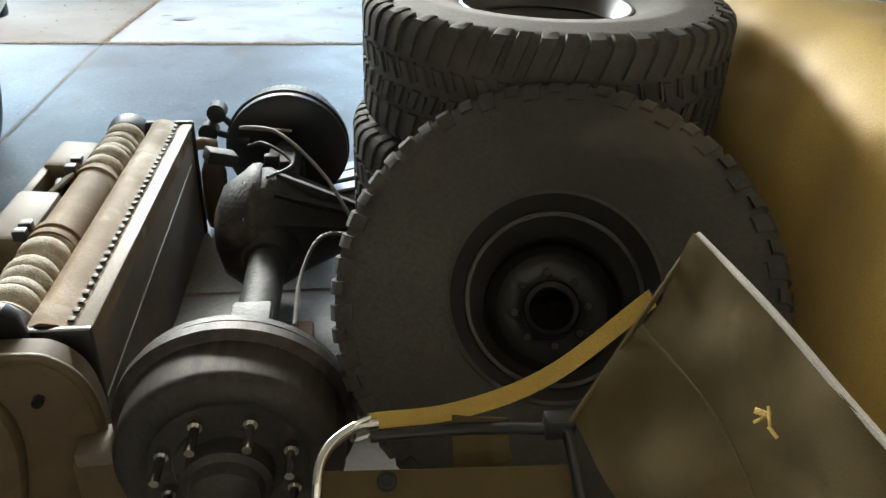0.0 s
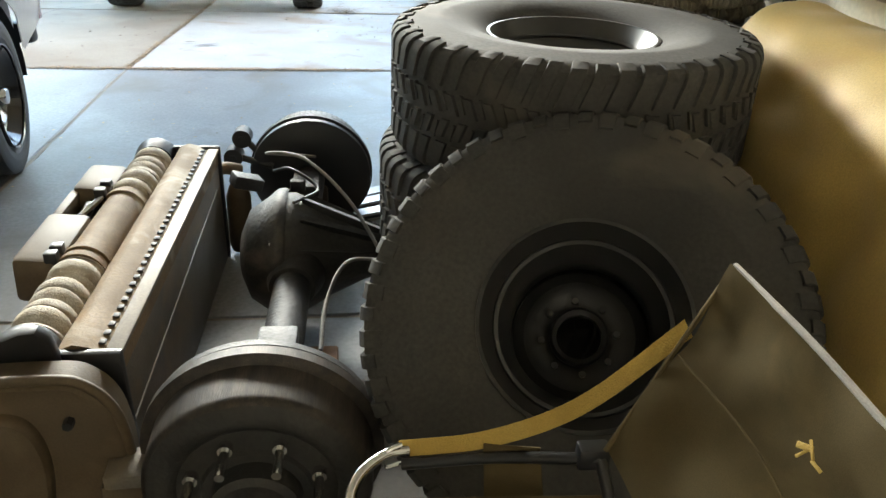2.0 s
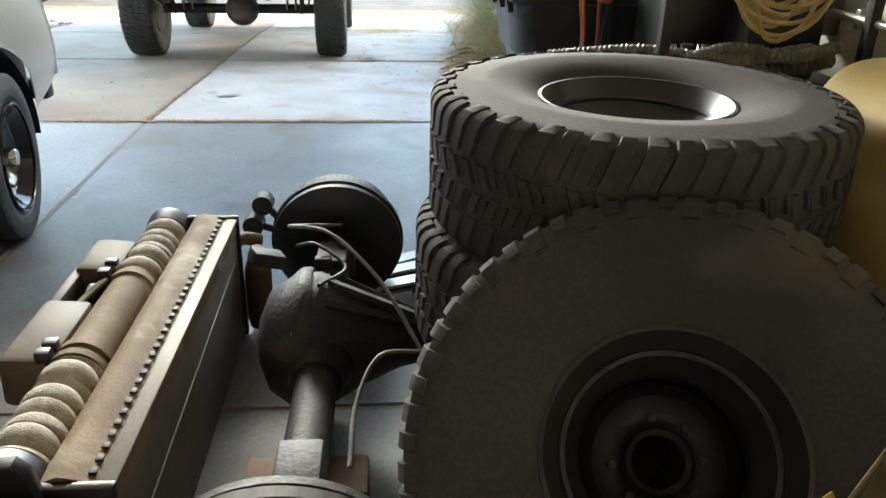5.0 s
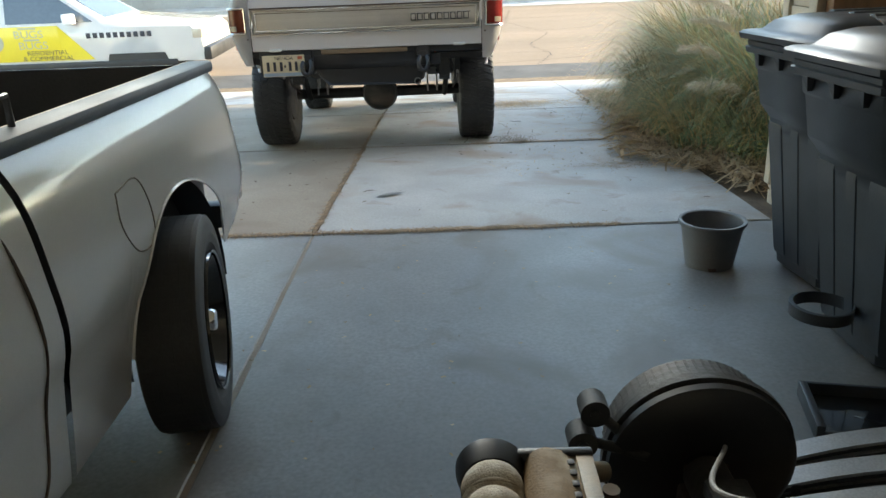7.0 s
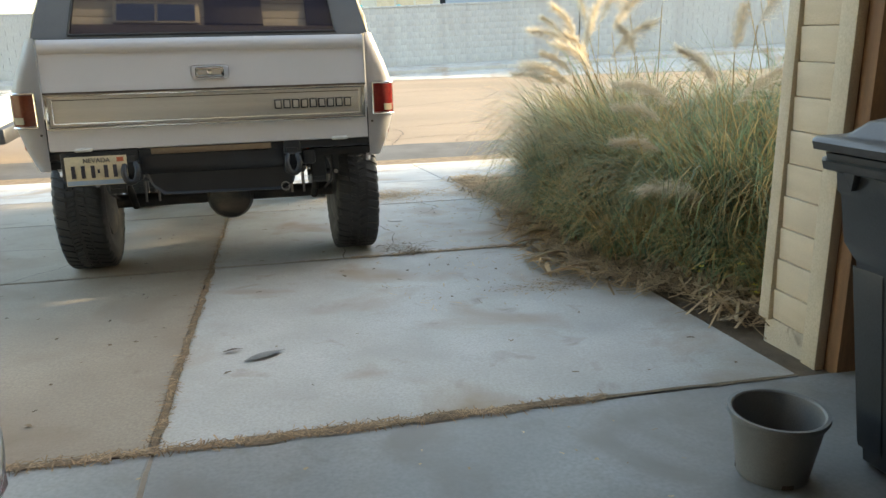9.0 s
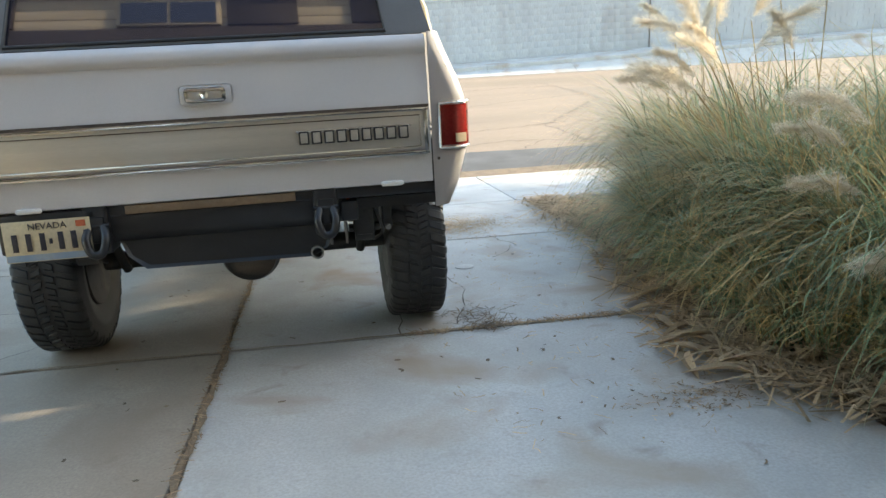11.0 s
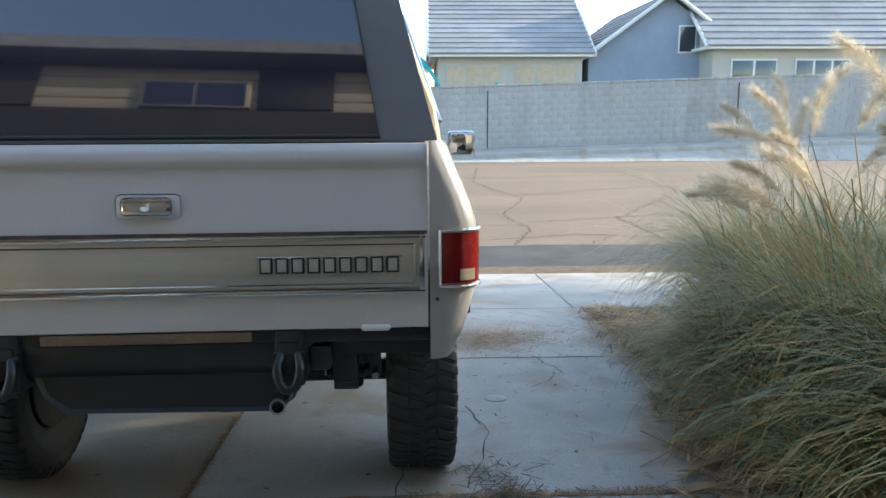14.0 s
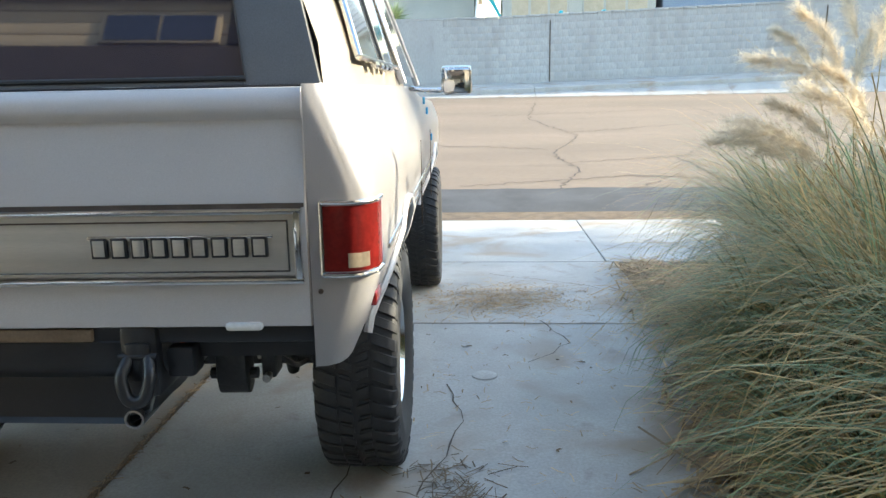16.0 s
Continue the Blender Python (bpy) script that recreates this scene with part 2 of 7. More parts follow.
GLASS_DARK = surface("tinted glass", (0.02, 0.021, 0.036), (0.026, 0.024, 0.04), 0.03, scale=2, fine=20, bump=0.0, ior=2.0, rough_var=0.01)
GLASS_PALE = surface("window glass", (0.06, 0.07, 0.08), (0.05, 0.06, 0.07), 0.05, scale=2, fine=20, bump=0.0, ior=1.8, rough_var=0.02)
MIRROR = surface("mirror glass", (0.75, 0.76, 0.78), (0.72, 0.73, 0.75), 0.03, metal=1.0, scale=3, bump=0.0, rough_var=0.01)
RED_LENS = surface("red lens", (0.34, 0.028, 0.024), (0.25, 0.017, 0.015), 0.16, scale=9, fine=90, bump=0.1, coat=0.6)
BROWN_LENS = surface("faded red lens", (0.26, 0.07, 0.03), (0.2, 0.04, 0.02), 0.2, scale=9, fine=90, bump=0.1, coat=0.5)
CLEAR_LENS = surface("clear lens", (0.55, 0.47, 0.36), (0.48, 0.4, 0.3), 0.2, scale=9, fine=90, bump=0.1, coat=0.5)
PLATE_CREAM = surface("plate cream", (0.6, 0.5, 0.31), (0.52, 0.45, 0.32), 0.5, scale=14, fine=90, bump=0.02)
PLATE_BLUE = surface("plate blue", (0.2, 0.3, 0.42), (0.3, 0.36, 0.42), 0.5, scale=14, fine=90, bump=0.02)
INK = surface("dark lettering", (0.03, 0.028, 0.04), (0.02, 0.02, 0.03), 0.5, scale=20, bump=0.0)
RED_PAINT = surface("orange-red plastic", (0.5, 0.12, 0.05), (0.4, 0.09, 0.04), 0.5, scale=9, fine=90, bump=0.1)
BLUE_TAPE = surface("blue tape", (0.03, 0.3, 0.55), (0.025, 0.25, 0.48), 0.7, scale=20, fine=120, bump=0.2)
SIGN_YELLOW = surface("yellow vinyl", (0.72, 0.56, 0.02), (0.68, 0.52, 0.02), 0.35, scale=2, bump=0.01, coat=0.4)
GREY_PRINT = surface("grey print", (0.42, 0.4, 0.28), (0.38, 0.36, 0.25), 0.5, scale=9, bump=0.0)
ROPE = surface("yellow rope", (0.55, 0.42, 0.2), (0.42, 0.32, 0.15), 0.85, scale=20, fine=300, bump=0.6)
HOSE_GREY = surface("grey flexible hose", (0.24, 0.23, 0.21), (0.16, 0.15, 0.14), 0.6, scale=20, fine=160, bump=0.3)
CARD = surface("cardboard", (0.4, 0.27, 0.15), (0.33, 0.22, 0.12), 0.9, scale=5, fine=120, bump=0.15)
STRAW_DARK = islands(surface("weathered straw", (0.2, 0.14, 0.085), (0.13, 0.09, 0.055), 0.95, scale=9, bump=0.1), 0.5)
STRAW = islands(surface("dry straw", (0.5, 0.365, 0.225), (0.36, 0.25, 0.145), 0.9, scale=9, bump=0.1, translucent=0.2), 0.5)
LEAF = islands(surface("pampas leaf", (0.25, 0.325, 0.165), (0.19, 0.255, 0.135), 0.48, scale=3, fine=60, bump=0.05, translucent=0.45), 0.5)
LEAF_DRY = islands(surface("yellowed pampas leaf", (0.58, 0.42, 0.19), (0.42, 0.3, 0.13), 0.65, scale=3, fine=60, bump=0.05, translucent=0.45), 0.5)
PLUME = islands(surface("pampas plume", (0.82, 0.74, 0.6), (0.72, 0.62, 0.47), 0.95, scale=9, bump=0.0, translucent=0.5), 0.25)
TREE_LEAF = islands(surface("tree leaf", (0.3, 0.27, 0.05), (0.16, 0.19, 0.05), 0.6, scale=1, bump=0.0, translucent=0.4), 0.45)
BARK = surface("bark", (0.14, 0.1, 0.075), (0.09, 0.065, 0.05), 0.9, scale=8, fine=60, bump=0.6)
TURQUOISE = surface("turquoise plastic", (0.03, 0.42, 0.5), (0.025, 0.38, 0.46), 0.4, scale=5, bump=0.02)
PRIMER = surface("tan primer", (0.2, 0.14, 0.085), (0.15, 0.1, 0.06), 0.7, scale=6, fine=150, bump=0.1, stain=(0.1, 0.07, 0.045), stain_scale=4)
STUCCO_BASE = surface("cream stucco plinth", (0.6, 0.5, 0.38), (0.5, 0.41, 0.31), 0.92, scale=9, fine=120, bump=0.8, depth=0.01, stain=(0.16, 0.12, 0.09), stain_scale=9, stain_cut=0.6)
PINK_SEAT = surface("maroon seat", (0.1, 0.035, 0.06), (0.08, 0.03, 0.05), 0.8, scale=6, bump=0.2)


# ---- mesh helpers ----
def box_in(bm, a, b, bevel=0.0, m=None, seg=2):
    g = bmesh.ops.create_cube(bm, size=1.0)["verts"]
    for v in g:
        v.co = Vector([(p + q) / 2 + c * (q - p) for p, q, c in zip(a, b, v.co)])
    if bevel:
        es = list({e for v in g for e in v.link_edges})
        r = bmesh.ops.bevel(bm, geom=es, offset=bevel, segments=seg, profile=0.5, affect="EDGES")
        g = list({v for f in r["faces"] for v in f.verts} | {v for v in g if v.is_valid})
    if m:
        bmesh.ops.transform(bm, matrix=m, verts=g)
    return bm


def box(a, b, bevel=0.0, m=None):
    return box_in(bmesh.new(), a, b, bevel, m)


def cyl_in(bm, p0, p1, r0, r1=None, seg=20, caps=True):
    p0, p1 = Vector(p0), Vector(p1)
    d = p1 - p0
    q = d.to_track_quat("Z", "Y").to_matrix().to_4x4()
    bmesh.ops.create_cone(bm, cap_ends=caps, segments=seg, radius1=r0, radius2=r0 if r1 is None else r1, depth=d.length, matrix=Matrix.Translation((p0 + p1) / 2) @ q)
    return bm


def cyl(p0, p1, r0, r1=None, seg=20):
    return cyl_in(bmesh.new(), p0, p1, r0, r1, seg)


def loft_in(bm, rings, closed=True, caps=False):
    rows = [[bm.verts.new(p) for p in r] for r in rings]
    n = len(rows[0])
    for a, b in zip(rows, rows[1:]):
        for i in range(n if closed else n - 1):
            j = (i + 1) % n
            bm.faces.new((a[i], a[j], b[j], b[i]))
    if caps:
        bm.faces.new(rows[0][::-1])
        bm.faces.new(rows[-1])
    return bm


def lathe_in(bm, prof, seg=56, m=None, closed=False):
    """Turns (radius, height) pairs round z."""
    prof = list(prof) + ([prof[0]] if closed else [])
    rings = [[(m or Matrix()) @ Vector((r * math.cos(2 * math.pi * i / seg), r * math.sin(2 * math.pi * i / seg), h)) for i in range(seg)] for r, h in prof]
    loft_in(bm, rings)
    return bm


def lathe(prof, seg=56, m=None, closed=False):
    return lathe_in(bmesh.new(), prof, seg, m, closed)


def smooth_line(pts, n=6):
    """Catmull-Rom through the points."""
    p = [Vector(q) for q in pts]
    p = [2 * p[0] - p[1]] + p + [2 * p[-1] - p[-2]]
    out = []
    for i in range(1, len(p) - 2):
        for k in range(n):
            t = k / n
            a, b, c, d = p[i - 1:i + 3]
            out.append(0.5 * (2 * b + (c - a) * t + (2 * a - 5 * b + 4 * c - d) * t * t + (3 * b - a - 3 * c + d) * t ** 3))
    return out + [p[-2]]


def tube_in(bm, pts, r, seg=8, caps=True, smooth=0, wave=0.0, pitch=0.02):
    pts = smooth_line(pts, smooth) if smooth else [Vector(p) for p in pts]
    rings, s, x = [], 0.0, None
    for i, p in enumerate(pts):
        d = (pts[min(i + 1, len(pts) - 1)] - pts[max(i - 1, 0)]).normalized()
        x = d.orthogonal() if x is None else (x - d * x.dot(d))
        x.normalize()
        y = d.cross(x)
        if i:
            s += (p - pts[i - 1]).length
        rr = (r[i] if isinstance(r, (list, tuple)) else r) * (1 + wave * math.sin(2 * math.pi * s / pitch))
        rings.append([p + rr * (math.cos(a) * x + math.sin(a) * y) for a in (2 * math.pi * k / seg for k in range(seg))])
    return loft_in(bm, rings, caps=caps)


def tube(pts, r, seg=8, smooth=0, **k):
    return tube_in(bmesh.new(), pts, r, seg, smooth=smooth, **k)


def cloth(corners, nu=16, nv=16, sag=0.0, thick=0.003, wrinkle=0.0, seed=0.0, scale=6.0):
    """A sheet between four corners (a, b along u; then c over b, d over a), with folds and thickness."""
    a, b, c, d = (Vector(p) for p in corners)
    nrm = (b - a).cross(d - a).normalized()
    bm = bmesh.new()
    rows = []
    for side in (0, 1):
        g = []
        for j in range(nv + 1):
            v = j / nv
            row = []
            for i in range(nu + 1):
                u = i / nu
                p = (a * (1 - u) + b * u) * (1 - v) + (d * (1 - u) + c * u) * v
                w = sag * 16 * u * (1 - u) * v * (1 - v) + wrinkle * noise.noise(p * scale + Vector((seed, 0, 0)))
                row.append(bm.verts.new(p + nrm * (w - side * thick)))
            g.append(row)
        rows.append(g)
    for side, g in enumerate(rows):
        for j in range(nv):
            for i in range(nu):
                f = (g[j][i], g[j][i + 1], g[j + 1][i + 1], g[j + 1][i])
                bm.faces.new(f if side == 0 else f[::-1])
    t, o = rows
    rim = [(0, i) for i in range(nu)] + [(j, nu) for j in range(nv)] + [(nv, i) for i in range(nu, 0, -1)] + [(j, 0) for j in range(nv, 0, -1)]
    for k, (j, i) in enumerate(rim):
        j2, i2 = rim[(k + 1) % len(rim)]
        bm.faces.new((t[j2][i2], t[j][i], o[j][i], o[j2][i2]))
    return bm


def finish(name, bm, material, angle=38):
    bmesh.ops.recalc_face_normals(bm, faces=bm.faces)
    if bm.calc_volume(signed=True) < 0 and all(len(e.link_faces) == 2 for e in bm.edges):
        bmesh.ops.reverse_faces(bm, faces=bm.faces)
    me = bpy.data.meshes.new(name)
    bm.to_mesh(me)
    bm.free()
    me.materials.append(material)
    me.shade_smooth()
    me.set_sharp_from_angle(angle=radians(angle))
    return me


def part(name, bm, material, parent, label="", kind=""):
    ob = new(name, finish(name, bm, material) if isinstance(bm, bmesh.types.BMesh) else bm)
    ob.parent = parent
    return tagged(ob, label, kind=kind)


def thing(name, label, category, m=None, group="", kind=""):
    ob = new(name)
    ob.empty_display_size = 0.1
    if m:
        ob.matrix_world = m
    return tagged(ob, label, category, group, kind)


def single(name, bm, material, label, category, m=None, group="", kind=""):
    ob = new(name, finish(name, bm, material) if isinstance(bm, bmesh.types.BMesh) else bm)
    if m:
        ob.matrix_world = m
    return tagged(ob, label, category, group, kind)


def letters(name, text, size, m, material, parent, depth=0.001):
    cu = bpy.data.curves.new(name, "FONT")
    cu.body, cu.size, cu.extrude, cu.align_x = text, size, depth, "CENTER"
    ob = bpy.data.objects.new(name, cu)
    scene.collection.objects.link(ob)
    me = bpy.data.meshes.new_from_object(ob.evaluated_get(bpy.context.evaluated_depsgraph_get()))
    bpy.data.objects.remove(ob)
    me.materials.clear()
    me.materials.append(material)
    out = new(name, me)
    out.parent, out.matrix_local = parent, m
    return out


def lerp_table(table, x):
    for (x0, y0), (x1, y1) in zip(table, table[1:]):
        if x <= x1:
            return y0 + (y1 - y0) * max(0.0, (x - x0) / (x1 - x0))
    return table[-1][1]


rnd = random.Random(7)


# ---- ground, road, slabs ----
def ground_z(y):
    return lerp_table([(-50, 0.018), (0, 0.018), (4.55, -0.19), (8.65, -0.5), (22, 0.0), (80, 0.35), (3000, 3)], y)


bm = bmesh.new()
ys = [-400, -60, -12, -2, 0, 2, 4.55, 6.3, 8.6, 9.4, 14, 22, 40, 80, 300, 2500]
loft_in(bm, [[(x, y, ground_z(y) - 0.014) for x in (-2500, -300, -40, -6, -2.5, 0, 2.5, 6, 40, 300, 2500)] for y in ys], closed=False)
single("ground", bm, DIRT, "bare brown desert soil between paving and gravel", "ground", kind="structure")

road = thing("road", "sunlit tan worn asphalt street with branching cracks", "road", kind="structure")
bm = bmesh.new()
loft_in(bm, [[(x, y, ground_z(y) + 0.0) for x in (-120, -30, -8, 0, 8, 30, 120)] for y in (9.35, 12, 15, 18, 22.0)], closed=False)
part("surface", bm, ASPHALT, road)
# gutter strip, widened and darkened to paint in the shadow at the road edge
bm = bmesh.new()
loft_in(bm, [[(x, y, ground_z(y) + dz) for x in (-120, -30, -8, 0, 8, 30, 120)] for y, dz in ((8.66, -0.02), (8.9, -0.03), (9.2, 0.006), (10.2, 0.006))], closed=False)
r = random.Random(8)
row = []
for k in range(160):
    x = -16 + 0.2 * k
    y = 10.22 + 0.09 * noise.noise(Vector((x * 1.3, 0, 0))) + r.uniform(-0.03, 0.03)
    row.append([(x, 10.18, ground_z(10.18) + 0.006), (x, y, ground_z(y) + 0.006)])
loft_in(bm, row, closed=False)
part("gutter", bm, SHADED_SEAL, road, "asphalt gutter strip with shadow put into its dark colour")


def crack_line(name, parent, pts, width, zf, seed, material=CRACK, jitter=0.05):
    """A crack as a thin uneven ribbon lying just over the paving."""
    r = random.Random(seed)
    line = []
    for a, b in zip(pts, pts[1:]):
        a, b = Vector((*a, 0)), Vector((*b, 0))
        n = max(2, int((b - a).length / 0.09))
        for k in range(n):
            p = a.lerp(b, k / n)
            line.append(p + Vector((r.uniform(-jitter, jitter), r.uniform(-jitter, jitter), 0)) * (1 if k else 0.3))
    line.append(Vector((*pts[-1], 0)))
    bm = bmesh.new()
    rows = []
    for i, p in enumerate(line):
        d = (line[min(i + 1, len(line) - 1)] - line[max(i - 1, 0)]).normalized()
        s = Vector((-d.y, d.x, 0)) * width * r.uniform(0.35, 1.0)
        rows.append([Vector((q.x, q.y, zf(q.y) + 0.004)) for q in (p - s, p + s)])
    loft_in(bm, rows, closed=False)
    return part(name, bm, material, parent)


for k, pts in enumerate([[(2.2, 10.0), (2.7, 11.4), (2.4, 12.8), (3.0, 14.6), (2.2, 17), (2.5, 20)], [(1.0, 10.4), (3.4, 11.0), (5.2, 10.6), (8, 11.5)], [(2.6, 12), (5, 12.6), (7.5, 12.2)],
                         [(-1, 14), (2.4, 13.2)], [(4.6, 10.2), (4.3, 12.3), (6.4, 15.5), (6.0, 19)], [(2.9, 15), (6, 16.2), (10, 15.6)], [(7.6, 10), (8.3, 13), (7.9, 17)], [(1, 17.5), (5, 18.2), (9, 17.8)],
                         [(-7, 12.5), (-4, 13.1), (0, 12.7)], [(3.2, 10.1), (3.9, 10.9)], [(4.9, 11.6), (6.2, 10.4)]]):
    crack_line("crack", road, pts, 0.018, ground_z, k, jitter=0.06)

SLAB_DEPTH = 0.06


def slab(parent, x0, x1, y0, y1, material, gap=0.008, seed=0):
    """One cast concrete slab with slightly worn edges, following the fall of the ground."""
    r = random.Random(seed)
    bm = bmesh.new()
    nx, ny = max(2, int((x1 - x0) / 0.12)), max(2, int((y1 - y0) / 0.12))

    def edge(t):
        return gap * (0.6 + 0.9 * abs(noise.noise(Vector((t * 3.1, seed, 0)))))
    rim = []
    for i in range(nx):
        x = x0 + (x1 - x0) * i / nx
        rim.append((x, y0 + edge(x)))
    for i in range(ny):
        y = y0 + (y1 - y0) * i / ny
        rim.append((x1 - edge(y + 9), y))
    for i in range(nx):
        x = x1 - (x1 - x0) * i / nx
        rim.append((x, y1 - edge(x + 5)))
    for i in range(ny):
        y = y1 - (y1 - y0) * i / ny
        rim.append((x0 + edge(y + 3), y))
    rim[0] = (x0 + gap, y0 + gap)
    cx, cy = (x0 + x1) / 2, (y0 + y1) / 2
    rings = []
    for inset, dz in ((0, -SLAB_DEPTH), (0, -0.006), (0.006, 0)):
        rings.append([Vector((x + (inset if x < cx else -inset), y + (inset if y < cy else -inset), ground_z(y) + dz)) for x, y in rim])
    loft_in(bm, rings)
    bm.verts.ensure_lookup_table()
    n = len(rim)
    bm.faces.new(bm.verts[2 * n:3 * n])
    return part("slab", bm, material, parent)


garage_floor = thing("floor", "smooth grey garage floor slab with dust and tyre marks", "floor", kind="structure")
driveway = thing("driveway", "sloping pale concrete driveway with dirt-filled joints and stains", "driveway", kind="structure")
sidewalk = thing("pavement", "pale concrete sidewalk crossing the driveway", "sidewalk", kind="structure")
k = 0
for x0, x1 in ((-4.2, 0), (0, 2.97)):
    for y0, y1 in ((-8.2, -5.6), (-5.6, -2.95), (-2.95, 0)):
        k += 1
        slab(garage_floor, x0, x1, y0, y1, FLOOR_CONCRETE, 0.012 if y1 == 0 else 0.003, k)
part("joint_filler", box((-0.012, -8.1, -0.03), (0.012, -0.02, 0.013)), SHADE_TONED_CONCRETE, garage_floor)
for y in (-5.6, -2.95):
    part("joint_filler", box((-4.1, y - 0.012, -0.03), (2.9, y + 0.012, 0.0135)), SHADE_TONED_CONCRETE, garage_floor)
# left slabs take the darker concrete, with shade put into its colour
for x0, x1 in ((-2.52, 0), (0, 2.43)):
    for y0, y1 in ((0, 2.52), (2.52, 4.55), (4.55, 6.35)):
        k += 1
        slab(driveway, x0, x1, y0, y1, SHADE_TONED_CONCRETE if x0 < 0 else CONCRETE, 0.016 if y0 == 0 else 0.006, k)
for i in range(-5, 6):
    k += 1
    x0 = -0.1 + i * 2.45
    slab(sidewalk, x0, x0 + 2.45, 6.35, 8.64, CONCRETE, 0.005, k)
for k, (pts, wd) in enumerate((([(0.0, 0.02), (0.004, 2.5)], 0.02), ([(0.0, 2.5), (0.0, 6.3)], 0.012), ([(-2.5, 0.004), (-0.15, -0.004)], 0.024), ([(-0.15, -0.004), (0.3, -0.004)], 0.014), ([(0.3, -0.004), (1.5, 0.002)], 0.036), ([(1.5, 0.002), (2.44, 0.0)], 0.013), ([(-2.5, 2.52), (0.6, 2.52)], 0.007), ([(0.6, 2.52), (2.3, 2.525)], 0.012), ([(-2.4, 4.55), (2.4, 4.55)], 0.006))):
    crack_line("joint_dirt", driveway, pts, wd, ground_z, 70 + k, JOINT_DIRT, jitter=0.011)
for k, pts in enumerate([[(-1.9, 1.1), (-1.3, 1.9), (-1.25, 2.5), (-0.7, 3.2)], [(-2.4, 3.6), (-1.6, 3.55), (-0.9, 3.45)], [(1.15, 2.6), (1.3, 3.2), (1.2, 3.6)], [(0.86, 2.52), (0.9, 3.1)],
                         [(1.5, 5.6), (1.1, 5.2), (0.7, 5.0)], [(1.4, 5.9), (2.1, 5.5), (2.4, 5.2)], [(1.7, 4.6), (1.85, 4.2), (1.6, 3.9)]]):
    crack_line("crack", driveway, pts, 0.004, ground_z, 40 + k, jitter=0.02)


def litter(name, label, n, area, seed, material=STRAW, length=(0.03, 0.16), width=0.0016, lift=0.012):
    """Loose dry strands lying over the ground."""
    r = random.Random(seed)
    bm = bmesh.new()
    for _ in range(n):
        x, y = area(r)
        a, s = r.uniform(0, math.pi), r.uniform(*length)
        d, w = Vector((math.cos(a), math.sin(a), 0)), Vector((-math.sin(a), math.cos(a), 0)) * width * r.uniform(0.6, 2)
        z = ground_z(y) + 0.004
        rows = []
        for q in (-0.5, 0, 0.5):
            p = Vector((x, y, z)) + d * s * q + w * 6 * (0.25 - q * q) * r.uniform(-1, 1)
            p.z = ground_z(p.y) + 0.004 + r.uniform(0.0, lift)
            rows.append([p - w, p + w])
        loft_in(bm, rows, closed=False)
    return single(name, bm, material, label, "debris", kind="stuff")


def along(x0, y0, x1, y1, s):
    def f(r):
        t = r.random()
        return x0 + (x1 - x0) * t + r.gauss(0, s), y0 + (y1 - y0) * t + r.gauss(0, s)
    return f


def bed_edge(y):
    return lerp_table([(0.05, 2.4), (0.4, 2.42), (1.13, 2.42), (1.5, 2.22), (1.8, 2.13), (2.5, 2.2), (3.4, 2.3), (4.3, 2.4), (6.3, 2.47)], y)


litter("joint_straw", "dry straw and dirt caught in the garage joint", 900, along(-0.5, 0.0, 1.6, 0.005, 0.014), 1, JOINT_STRAW, length=(0.02, 0.08), lift=0.004)
litter("joint_straw", "dry straw and dirt caught in the driveway joint", 350, along(0.9, 2.52, 2.2, 2.53, 0.015), 2, JOINT_STRAW, length=(0.02, 0.1), lift=0.004)
litter("joint_straw", "brown dirt and straw packed in the long driveway joint", 700, along(0.0, 0.05, 0.0, 4.5, 0.012), 9, JOINT_STRAW, length=(0.02, 0.07), lift=0.003)
litter("twig_heap", "small heap of dry twigs on the concrete", 45, lambda r: (1.33 + r.gauss(0, 0.06), 2.52 + r.gauss(0, 0.035)), 3, STRAW_DARK, length=(0.05, 0.2), lift=0.03)
litter("twig_heap", "thin scatter of dry twigs on the concrete", 90, lambda r: (1.25 + r.gauss(0, 0.1), 2.72 + r.gauss(0, 0.08)), 4, STRAW_DARK, length=(0.03, 0.12))


def edge_area(r):
    y = r.uniform(1.1, 6.2)
    return bed_edge(y) + abs(r.gauss(0, 0.22)) - 0.08 + (0.1 if r.random() < 0.8 else -0.12 * r.random()), y


litter("dead_leaves", "dead straw-coloured pampas leaves along the driveway edge", 2600, edge_area, 5, length=(0.08, 0.4), width=0.0034, lift=0.07)
litter("thatch", "deep thatch of dead straw under the pampas clumps", 3000, lambda r: (r.uniform(2.5, 3.3), r.uniform(0.5, 3.2)), 15, length=(0.1, 0.4), width=0.004, lift=0.12)
litter("dirt_film", "brown dirt washed on to the concrete below the bed", 260, lambda r: (1.95 + r.gauss(0, 0.13), 1.5 + r.gauss(0, 0.07)), 16, JOINT_STRAW, length=(0.006, 0.03), width=0.002, lift=0.002)
litter("grass_bits", "scattered tan grass bits on the driveway", 500, lambda r: (r.uniform(1.0, 2.3), r.uniform(1.2, 5.6)), 6, length=(0.015, 0.07))
litter("grass_bits", "tan grass clippings drifted beside the vehicle", 1500, lambda r: (1.5 + r.gauss(0, 0.3), 5.1 + r.gauss(0, 0.22)), 7, length=(0.02, 0.1))


litter("leaf_bits", "small dark leaf bits and grit scattered over the driveway", 170, lambda r: (r.uniform(-2.2, 2.3), r.uniform(0.15, 5.8)), 12, STRAW_DARK, length=(0.008, 0.035), width=0.004, lift=0.006)
